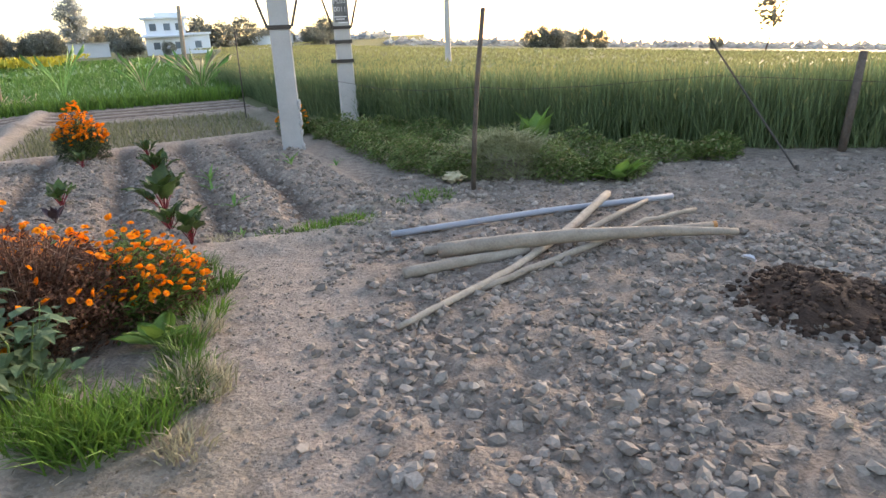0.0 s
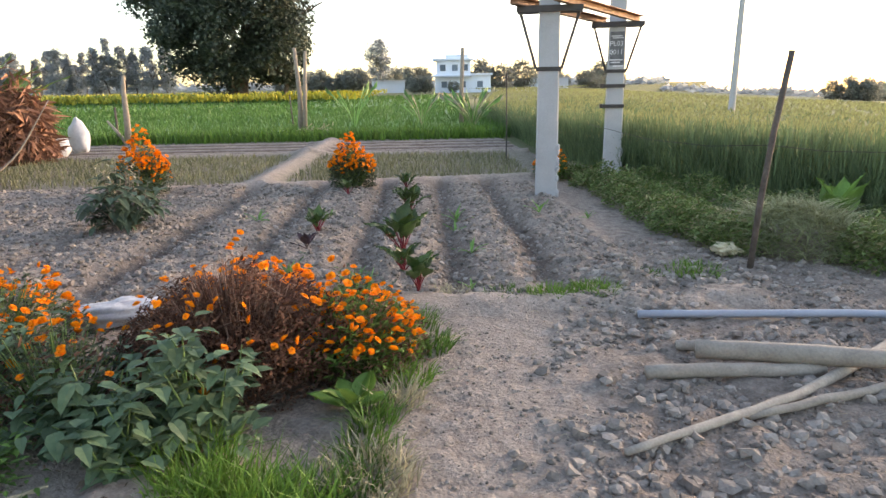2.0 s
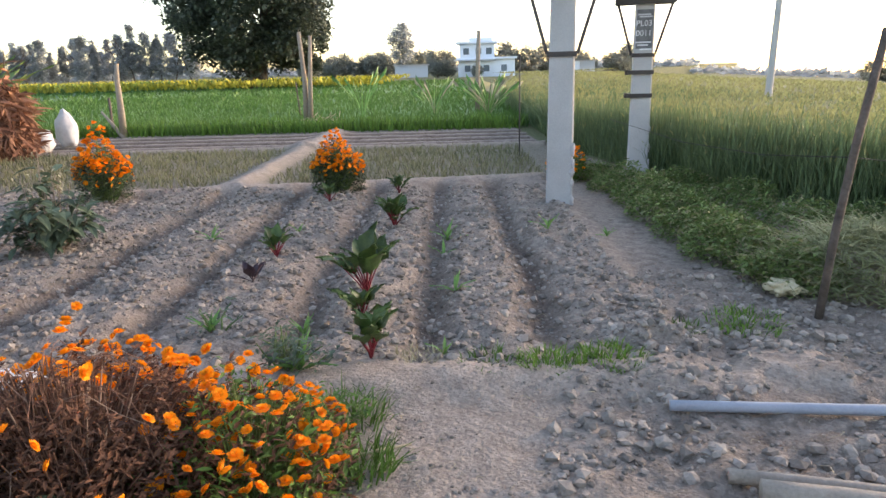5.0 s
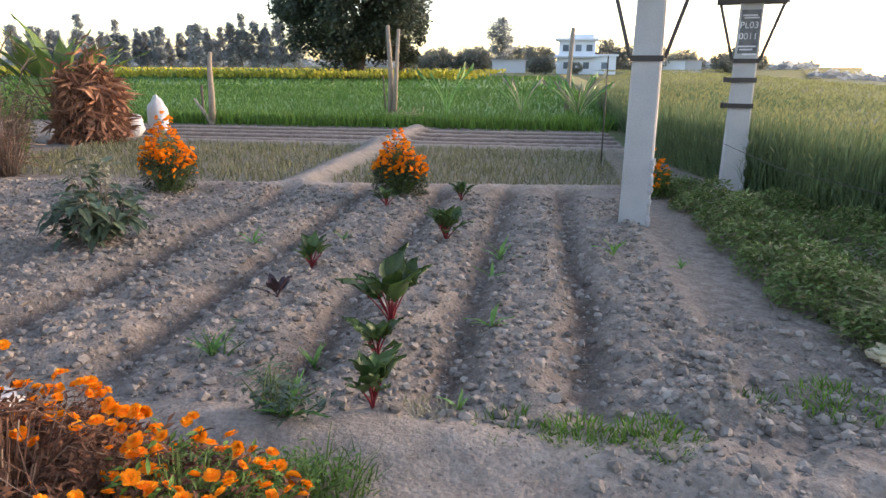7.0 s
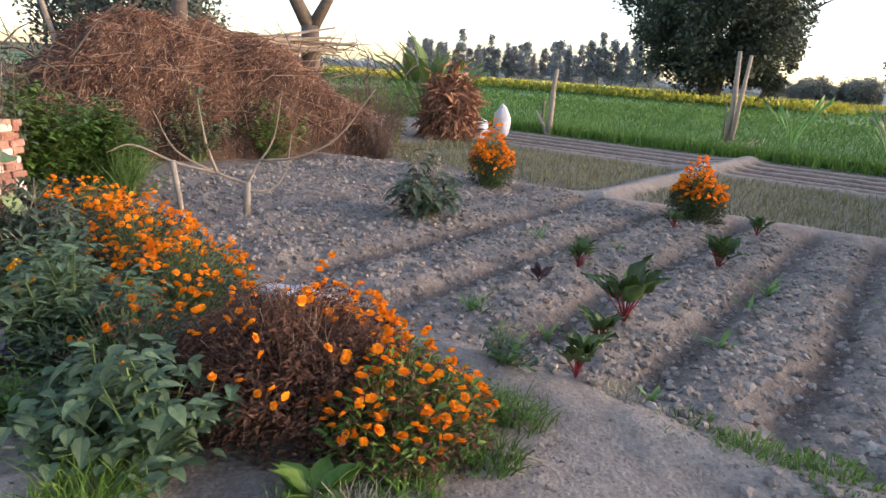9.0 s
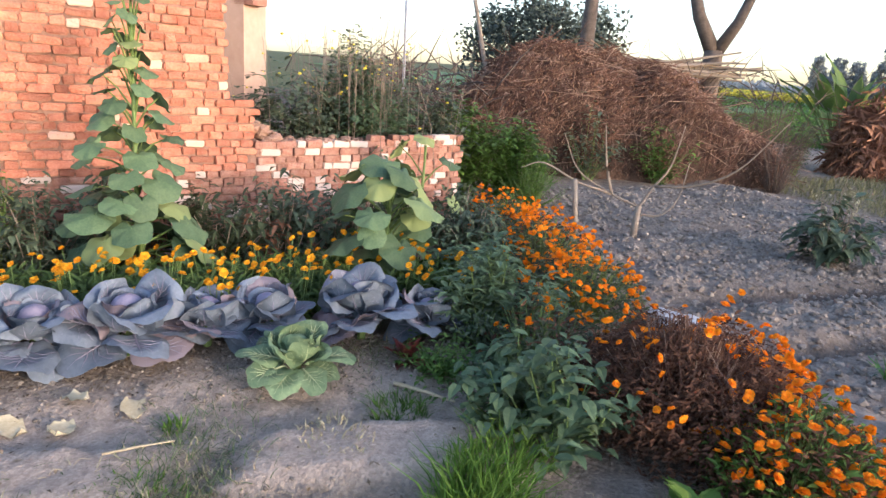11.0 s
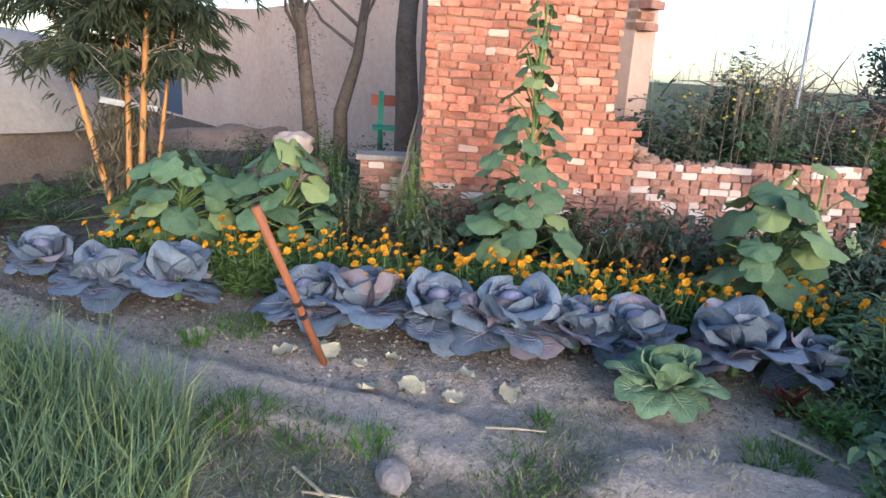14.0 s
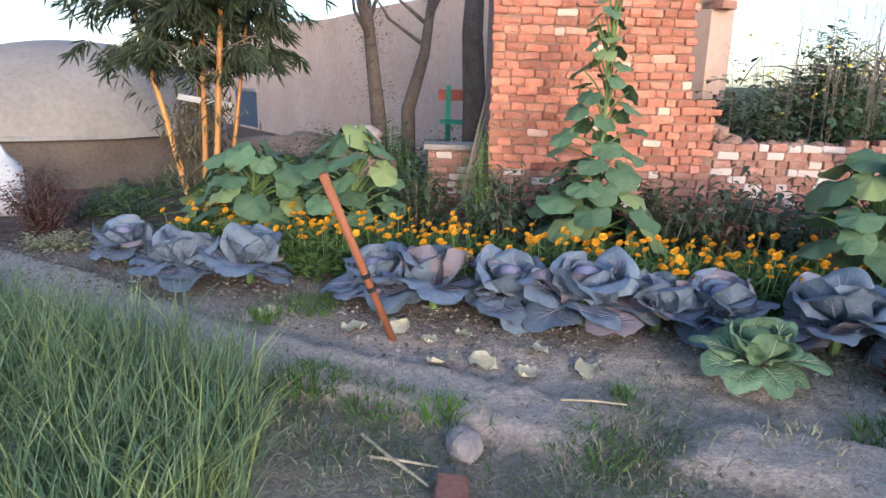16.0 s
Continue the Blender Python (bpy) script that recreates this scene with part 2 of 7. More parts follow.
# ---- building helpers ----
class Geo:
    """Collects vertices and faces for one mesh."""

    def __init__(self):
        self.v, self.f = [], []

    def tube(self, pts, radii, n=7, cap=True):
        pts = [Vector(p) for p in pts]
        base = len(self.v)
        for i, p in enumerate(pts):
            d = (pts[min(i + 1, len(pts) - 1)] - pts[max(i - 1, 0)]).normalized()
            a = d.orthogonal().normalized() if abs(d.z) > 0.95 else d.cross(Vector((0, 0, 1))).normalized()
            b = d.cross(a)
            r = radii[i] if isinstance(radii, (list, tuple)) else radii
            for k in range(n):
                t = 2 * math.pi * k / n
                self.v.append(p + (a * math.cos(t) + b * math.sin(t)) * r)
        for i in range(len(pts) - 1):
            for k in range(n):
                q = base + i * n
                self.f.append((q + k, q + (k + 1) % n, q + n + (k + 1) % n, q + n + k))
        if cap:
            self.f.append(tuple(base + k for k in range(n))[::-1])
            self.f.append(tuple(base + (len(pts) - 1) * n + k for k in range(n)))
        return self

    def blade(self, p, h, w, lean, turn):
        """A grass blade: bends over towards lean."""
        b = len(self.v)
        c, s = math.cos(turn) * w, math.sin(turn) * w
        x, y, z = p
        lx, ly = lean
        self.v += [(x - c, y - s, z), (x + c, y + s, z), (x + lx * 0.35 - c * 0.8, y + ly * 0.35 - s * 0.8, z + h * 0.6),
                   (x + lx * 0.35 + c * 0.8, y + ly * 0.35 + s * 0.8, z + h * 0.6), (x + lx, y + ly, z + h)]
        self.f += [(b, b + 1, b + 3, b + 2), (b + 2, b + 3, b + 4)]

    def leaf(self, p, d, up, length, width, droop=0.2):
        """A small folded leaf: a bent diamond of four triangles."""
        d = Vector(d).normalized()
        side = d.cross(Vector(up))
        side = side.normalized() if side.length > 1e-4 else d.orthogonal().normalized()
        n = side.cross(d)
        p = Vector(p)
        if length >= 0.06:
            b = len(self.v)
            self.v.append(p)
            for u, k in ((0.22, 0.72), (0.48, 1.0), (0.75, 0.66)):
                q = p + d * length * u - n * length * droop * u * u
                self.v += [q + side * width * 0.5 * k + n * width * 0.13, q, q - side * width * 0.5 * k + n * width * 0.13]
            self.v.append(p + d * length - n * length * droop)
            self.f += [(b, b + 1, b + 2), (b, b + 2, b + 3)]
            for j in (1, 4):
                self.f += [(b + j, b + j + 3, b + j + 4, b + j + 1), (b + j + 1, b + j + 4, b + j + 5, b + j + 2)]
            self.f += [(b + 7, b + 10, b + 8), (b + 8, b + 10, b + 9)]
            return
        b = len(self.v)
        mid = p + d * length * 0.5 - n * length * droop * 0.2
        self.v += [p, mid + side * width * 0.5 + n * width * 0.15, p + d * length - n * length * droop, mid - side * width * 0.5 + n * width * 0.15, mid]
        self.f += [(b, b + 1, b + 4), (b + 1, b + 2, b + 4), (b + 2, b + 3, b + 4), (b + 3, b, b + 4)]

    def card(self, p, d, up, length, width):
        """A plain two-triangle leaf for far foliage."""
        d = Vector(d).normalized()
        side = d.cross(Vector(up))
        side = side.normalized() if side.length > 1e-4 else d.orthogonal().normalized()
        p = Vector(p)
        b = len(self.v)
        self.v += [p, p + d * length * 0.45 + side * width * 0.5, p + d * length, p + d * length * 0.5 - side * width * 0.5]
        self.f += [(b, b + 1, b + 2), (b, b + 2, b + 3)]

    def lump(self, p, r, rnd, squash=0.7, rough=0.3):
        b = len(self.v)
        t = (1 + 5 ** 0.5) / 2
        m = Euler((rnd.random() * 6, rnd.random() * 6, rnd.random() * 6)).to_matrix()
        for q in ((-1, t, 0), (1, t, 0), (-1, -t, 0), (1, -t, 0), (0, -1, t), (0, 1, t), (0, -1, -t), (0, 1, -t), (t, 0, -1), (t, 0, 1), (-t, 0, -1), (-t, 0, 1)):
            w = m @ Vector(q) * (r / 1.9 * (1 + rough * (rnd.random() * 2 - 1)))
            self.v.append((p[0] + w.x, p[1] + w.y, p[2] + w.z * squash))
        self.f += [tuple(b + i for i in tri) for tri in ((0, 11, 5), (0, 5, 1), (0, 1, 7), (0, 7, 10), (0, 10, 11), (1, 5, 9), (5, 11, 4), (11, 10, 2), (10, 7, 6), (7, 1, 8),
                                                       (3, 9, 4), (3, 4, 2), (3, 2, 6), (3, 6, 8), (3, 8, 9), (4, 9, 5), (2, 4, 11), (6, 2, 10), (8, 6, 7), (9, 8, 1))]

    def box(self, x0, y0, z0, x1, y1, z1, m=None):
        b = len(self.v)
        for q in ((x0, y0, z0), (x1, y0, z0), (x1, y1, z0), (x0, y1, z0), (x0, y0, z1), (x1, y0, z1), (x1, y1, z1), (x0, y1, z1)):
            self.v.append(m @ Vector(q) if m else q)
        self.f += [tuple(b + i for i in q) for q in ((3, 2, 1, 0), (4, 5, 6, 7), (0, 1, 5, 4), (1, 2, 6, 5), (2, 3, 7, 6), (3, 0, 4, 7))]
        return self

    def grid(self, rows):
        b, w = len(self.v), len(rows[0])
        for r in rows:
            self.v += r
        for i in range(len(rows) - 1):
            for k in range(w - 1):
                q = b + i * w + k
                self.f.append((q, q + 1, q + w + 1, q + w))
        return self

    def mesh(self, name, material, smooth=False):
        me = bpy.data.meshes.new(name)
        me.from_pydata([tuple(v) for v in self.v], [], self.f)
        if material:
            me.materials.append(material)
        if smooth:
            me.polygons.foreach_set("use_smooth", [True] * len(me.polygons))
        me.update()
        return me


def part(name, geo, material, parent, label="", smooth=False, kind=""):
    """Links a mesh as one object under a thing or a part."""
    me = geo if isinstance(geo, bpy.types.Mesh) else geo.mesh(name, material, smooth)
    ob = new(name, me)
    if parent is not None:
        ob.parent = parent
    return tagged(ob, label, kind=kind)


def thing(name, x, y, z, label, category, group="", turn=0.0):
    e = new(name)
    e.matrix_basis = pose(x, y, z, 0, 0, turn)
    return tagged(e, label, category, group)


def whole(name, geo, material, label, category, group="", kind="", smooth=False):
    """A thing that is one mesh, in world coordinates."""
    return tagged(new(name, geo.mesh(name, material, smooth)), label, category, group, kind)


def curved(pts, n=5):
    """A smooth run of points through the given ones."""
    P = [Vector(p) for p in pts]
    P = [P[0] * 2 - P[1]] + P + [P[-1] * 2 - P[-2]]
    out = []
    for i in range(1, len(P) - 2):
        a, b, c, d = P[i - 1:i + 3]
        for k in range(n):
            t = k / n
            out.append(0.5 * ((2 * b) + (c - a) * t + (2 * a - 5 * b + 4 * c - d) * t * t + (3 * b - a - 3 * c + d) * t ** 3))
    return out + [P[-2]]


def seeded(n):
    return random.Random(n)


def put(ob, m):
    ob.matrix_basis = m
    return ob


# ---- ground: ridges, paths, beds and field edges ----
def pq(x, y):
    return -0.4 * x + 0.916 * y, 0.916 * x + 0.4 * y


def back(p, q):
    return -0.4 * p + 0.916 * q, 0.916 * p + 0.4 * q


def smooth01(a, b, x):
    t = min(1, max(0, (x - a) / (b - a)))
    return t * t * (3 - 2 * t)


FURROWS = (3.14, 2.38, 1.52, 0.5, -0.55, -1.6, -2.7)
BED_LINE = ((0.3, -3.0), (0.12, -1.2), (-0.3, -0.1), (-0.62, 1.2), (-1.0, 1.95), (-1.4, 2.6), (-1.68, 3.35), (-1.75, 4.0))


def bed_x(y):
    for (x0, y0), (x1, y1) in zip(BED_LINE, BED_LINE[1:]):
        if y0 <= y <= y1:
            return x0 + (x1 - x0) * (y - y0) / (y1 - y0)
    return BED_LINE[0][0] if y < 0 else BED_LINE[-1][0]


BANK_LINE = ((1.0, -4.5), (0.6, -1.4), (0.43, 0.4), (0.22, 1.3), (0.0, 2.0), (-0.16, 2.6), (-0.42, 3.1), (-0.55, 3.5), (-0.7, 4.6))


def bank_x(y):
    for (x0, y0), (x1, y1) in zip(BANK_LINE, BANK_LINE[1:]):
        if y0 <= y <= y1:
            return x0 + (x1 - x0) * (y - y0) / (y1 - y0)
    return 1.0


WHEAT_EDGE = ((-30, 80), (-6.0, 24.5), (-2.6, 17.5), (-0.6, 14.9), (0.9, 13.0), (2.4, 11.7), (4.0, 10.5), (5.6, 9.75), (7.2, 9.4), (12, 8.6), (40, 3.0), (200, -30))


def wheat_y(x):
    for (x0, y0), (x1, y1) in zip(WHEAT_EDGE, WHEAT_EDGE[1:]):
        if x0 <= x <= x1:
            return y0 + (y1 - y0) * (x - x0) / (x1 - x0)
    return 999


def in_wheat(x, y):
    return x > -30 and y > wheat_y(x)


def fall(x, y):
    """The wheat land drops away gently beyond its near edge."""
    across = (x - 1.3) * 0.97 + (y - 2.5) * 0.242
    if across <= 0 or not -30 < x:
        return 0.0
    into = y - wheat_y(min(x, 199)) if x < 200 else 60.0
    return 0.058 * across * smooth01(0.5, 14.0, into)


def soil(x, y):
    """Height, and how far the ground is dusty path, grown over, or dark: damp, or shade painted at the bank's foot."""
    p, q = pq(x, y)
    h, dust, green, dark = 0.0, 0.0, 0.0, 0.0
    wob = noise.noise((x * 0.9, y * 0.9, 0)) * 0.25 + noise.noise((x * 3.7, y * 3.7, 9)) * 0.16
    # garden ridges
    front = smooth01(6.2, 6.7, p + wob * 0.6) * smooth01(12.25, 11.9, p - 0.13 * q)
    garden = front * smooth01(-6.0, -5.0, q) * smooth01(4.15, 3.8, q)
    if garden > 0:
        dip = 0.0
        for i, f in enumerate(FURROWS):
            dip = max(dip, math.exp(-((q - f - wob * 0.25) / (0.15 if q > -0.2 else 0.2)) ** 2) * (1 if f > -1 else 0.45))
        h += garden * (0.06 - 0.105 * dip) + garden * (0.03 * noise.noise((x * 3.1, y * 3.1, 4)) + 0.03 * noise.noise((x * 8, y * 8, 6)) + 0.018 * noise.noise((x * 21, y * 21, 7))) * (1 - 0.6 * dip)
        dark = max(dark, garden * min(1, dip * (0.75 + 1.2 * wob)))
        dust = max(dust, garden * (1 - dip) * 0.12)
    # bund round the garden, divider and beds
    edge = p - 12.2 - 0.13 * q
    if -7 < q < 4.6:
        b = math.exp(-(edge / 0.22) ** 2)
        h, dust = h + 0.10 * b, max(dust, 0.6 * b)
        d = math.exp(-((q + 0.55 + wob * 0.3) / 0.28) ** 2) * smooth01(12.0, 12.5, p) * smooth01(22.0, 21.3, p)
        h, dust = h + 0.14 * d, max(dust, 0.45 * d)
        bed = smooth01(12.4, 12.8, p) * smooth01(17.2, 16.9, p) * (1 - d)
        green = max(green, 0.3 * bed)
        k = math.exp(-((p - 17.15) / 0.15) ** 2)
        h, dust = h + 0.10 * k, max(dust, 0.5 * k)
    if -8 < q < 4.5:
        rows = smooth01(17.2, 17.5, p) * smooth01(21.6, 21.2, p)
        if rows > 0 and not -0.85 < q < -0.3:
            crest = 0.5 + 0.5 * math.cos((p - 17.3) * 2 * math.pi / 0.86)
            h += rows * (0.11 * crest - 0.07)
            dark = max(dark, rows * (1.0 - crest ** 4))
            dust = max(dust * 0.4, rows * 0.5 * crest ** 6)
    # front bund with its worn step, and the path
    if q < 4.6:
        b = math.exp(-((p - 6.15 - wob * 0.4) / 0.25) ** 2) * smooth01(0.6, 1.5, q)
        h, dust = h + 0.07 * b, max(dust, (0.5 + 0.6 * wob) * b)
    side = x - (0.42 - 0.16 * (y - 5.0)) - wob * 0.3
    path = smooth01(0.75, 0.4, abs(side)) * smooth01(7.0, 6.2, y) * smooth01(2.8, 3.4, y)
    dust = max(dust, (0.24 + 0.5 * max(0.0, wob)) * path)
    # dusty channel bank beside the cabbage bed
    bx = bed_x(y)
    off = (x - bx) * 0.83
    if -4.5 < y < 4.6:
        run = smooth01(-4.5, -3.2, y) * smooth01(4.5, 4.0, y)
        aside = x - bank_x(y) + wob * 0.16
        worn = 1 - 0.85 * math.exp(-((y - 2.78) / 0.15) ** 2)
        crest = smooth01(0.30, 0.17, abs(aside)) * run * worn
        slope = smooth01(0.1, 0.4, off) * smooth01(0.0, -0.2, aside) * run
        h += 0.06 * crest + 0.075 * smooth01(0.75, 0.05, off) * smooth01(-3.5, -2.5, off) * run
        h += slope * (0.018 * noise.noise((x * 9, y * 9, 3)) + 0.012 * noise.noise((x * 22, y * 22, 1)))
        outer = smooth01(0.22, 0.4, aside) * smooth01(1.5, 0.9, aside) * run
        dust = max(dust, crest, (0.75 + 0.6 * wob) * slope, 0.3 * outer)
        # The last, narrow term of dark paints a shadow line along the bank's foot.
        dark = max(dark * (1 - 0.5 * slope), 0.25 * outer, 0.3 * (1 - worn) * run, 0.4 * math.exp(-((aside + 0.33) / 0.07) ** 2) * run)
        green = max(green, 0.22 * outer)
    # rough turned soil
    rough = smooth01(0.65, 1.2, x - 0.16 * (5 - y)) * smooth01(16, 9, x) * smooth01(9.8, 8.8, y) * smooth01(-1, 2, y)
    h += rough * (0.045 * noise.noise((x * 2.3, y * 2.3, 3)) + 0.03 * noise.noise((x * 7, y * 7, 5)) + 0.024 * abs(noise.noise((x * 15, y * 15, 1))))
    dark = max(dark, rough * 0.12)
    h += 0.014 * noise.noise((x * 4, y * 4, 8)) + (0.010 + 0.012 * garden) * noise.noise((x * 11, y * 11, 2))
    yard = smooth01(-1.6, -2.6, y) * smooth01(0.75, 0.3, x)
    dark, dust = max(dark, 0.9 * yard), dust * (1 - 0.7 * yard)
    h += yard * (0.03 * noise.noise((x * 5, y * 5, 3)) + 0.02 * noise.noise((x * 13, y * 13, 3)))
    if in_wheat(x, y) or (p > 22.3 and q < 5.5):
        green = 1.0
        dust = 0
    return h, dust, green, dark


def ground_z(x, y):
    return soil(x, y)[0]


def ticks(spans, far):
    """Coordinates at the given (from, to, step) spans, then ever wider out to the horizon."""
    mid = [spans[0][0]]
    for lo, hi, step in spans:
        while mid[-1] < hi:
            mid.append(mid[-1] + step)
    a, b, d, e = mid[0], mid[-1], spans[0][2], spans[-1][2]
    left, right = [], []
    while a > -far:
        d *= 1.25
        a -= d
        left.append(a)
    while b < far:
        e *= 1.25
        b += e
        right.append(b)
    return left[::-1] + mid + right


def build_ground():
    xs, ys = ticks(((-16.5, -6.0, 0.15), (-6.0, 5.2, 0.04), (5.2, 8.0, 0.1)), 2600), ticks(((-3.2, 0.0, 0.06), (0.0, 11.0, 0.04), (11.0, 23.5, 0.10)), 2600)
    cols, verts = [], []
    for y in ys:
        for x in xs:
            near = -30 < x < 30 and -30 < y < 40
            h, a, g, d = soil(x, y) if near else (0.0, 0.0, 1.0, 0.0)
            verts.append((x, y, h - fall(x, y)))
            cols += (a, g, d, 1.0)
    w = len(xs)
    faces = [(j * w + i, j * w + i + 1, j * w + w + i + 1, j * w + w + i) for j in range(len(ys) - 1) for i in range(w - 1)]
    me = bpy.data.meshes.new("ground")
    me.from_pydata(verts, [], faces)
    me.attributes.new("soil", "FLOAT_COLOR", "POINT").data.foreach_set("color", cols)
    me.polygons.foreach_set("use_smooth", [True] * len(faces))
    m = bpy.data.materials.new("garden soil")
    m.use_nodes = True
    n, l = m.node_tree.nodes, m.node_tree.links
    b = n["Principled BSDF"]
    at, geo, sep = n.new("ShaderNodeAttribute"), n.new("ShaderNodeNewGeometry"), n.new("ShaderNodeSeparateColor")
    at.attribute_name = "soil"
    l.new(at.outputs["Color"], sep.inputs[0])
    tex = []
    for s, det in ((1.1, 4), (9, 5), (70, 4)):
        t = n.new("ShaderNodeTexNoise")
        t.inputs["Scale"].default_value, t.inputs["Detail"].default_value = s, det
        t.inputs["Roughness"].default_value = 0.65
        l.new(geo.outputs["Position"], t.inputs["Vector"])
        tex.append(t.outputs["Fac"])

    def blend(fac, c, d):
        k = n.new("ShaderNodeMix")
        k.data_type = "RGBA"
        for slot, v in ((0, fac), (6, c), (7, d)):
            if isinstance(v, tuple):
                k.inputs[slot].default_value = (*v, 1)
            else:
                l.new(v, k.inputs[slot])
        return k.outputs[2]

    def span(v, lo, hi):
        k = n.new("ShaderNodeMapRange")
        k.inputs[1].default_value, k.inputs[2].default_value = lo, hi
        l.new(v, k.inputs[0])
        return k.outputs[0]

    earth = blend(span(tex[1], 0.35, 0.65), (0.178, 0.143, 0.116), (0.345, 0.288, 0.238))
    earth = blend(span(tex[0], 0.4, 0.7), earth, blend(span(tex[2], 0.3, 0.7), (0.205, 0.17, 0.138), (0.345, 0.29, 0.24)))
    dust = blend(span(tex[1], 0.3, 0.7), (0.41, 0.335, 0.275), (0.53, 0.44, 0.365))
    dust = blend(span(tex[2], 0.45, 0.75), dust, (0.34, 0.275, 0.225))
    # Colour of damp earth, also used for the painted shadow line by the bank.
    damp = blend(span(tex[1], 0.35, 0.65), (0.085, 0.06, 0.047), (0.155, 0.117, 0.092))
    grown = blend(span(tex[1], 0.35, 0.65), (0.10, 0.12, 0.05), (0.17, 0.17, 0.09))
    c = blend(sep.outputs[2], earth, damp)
    c = blend(sep.outputs[0], c, dust)
    c = blend(sep.outputs[1], c, grown)
    grit = n.new("ShaderNodeTexVoronoi")
    grit.inputs["Scale"].default_value = 55
    l.new(geo.outputs["Position"], grit.inputs["Vector"])
    pick = n.new("ShaderNodeSeparateColor")
    l.new(grit.outputs["Color"], pick.inputs[0])
    tone = n.new("ShaderNodeMapRange")
    tone.inputs[3].default_value, tone.inputs[4].default_value = 0.82, 1.15
    l.new(pick.outputs[0], tone.inputs[0])
    shade = n.new("ShaderNodeHueSaturation")
    l.new(tone.outputs[0], shade.inputs["Value"])
    l.new(c, shade.inputs["Color"])
    l.new(shade.outputs[0], b.inputs["Base Color"])
    b.inputs["Roughness"].default_value = 0.95
    b.inputs["Specular IOR Level"].default_value = 0.15
    mix = n.new("ShaderNodeMath")
    mix.operation = "MULTIPLY_ADD"
    mix.inputs[1].default_value = 0.35
    l.new(tex[2], mix.inputs[0])
    l.new(tex[1], mix.inputs[2])
    crumb = n.new("ShaderNodeTexVoronoi")
    crumb.inputs["Scale"].default_value = 42
    l.new(geo.outputs["Position"], crumb.inputs["Vector"])
    rim = n.new("ShaderNodeMath")
    rim.operation = "MULTIPLY_ADD"
    rim.inputs[1].default_value = -0.28
    keep = n.new("ShaderNodeMath")
    keep.operation = "SUBTRACT"
    keep.inputs[0].default_value = 1.0
    l.new(sep.outputs[0], keep.inputs[1])
    worn = n.new("ShaderNodeMath")
    worn.operation = "MULTIPLY"
    l.new(crumb.outputs["Distance"], worn.inputs[0])
    l.new(keep.outputs[0], worn.inputs[1])
    l.new(worn.outputs[0], rim.inputs[0])
    l.new(mix.outputs[0], rim.inputs[2])
    mix = rim
    bump = n.new("ShaderNodeBump")
    bump.inputs["Strength"].default_value, bump.inputs["Distance"].default_value = 1.0, 0.032
    l.new(mix.outputs[0], bump.inputs["Height"])
    l.new(bump.outputs[0], b.inputs["Normal"])
    me.materials.append(m)
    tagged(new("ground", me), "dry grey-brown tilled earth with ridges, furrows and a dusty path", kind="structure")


build_ground()


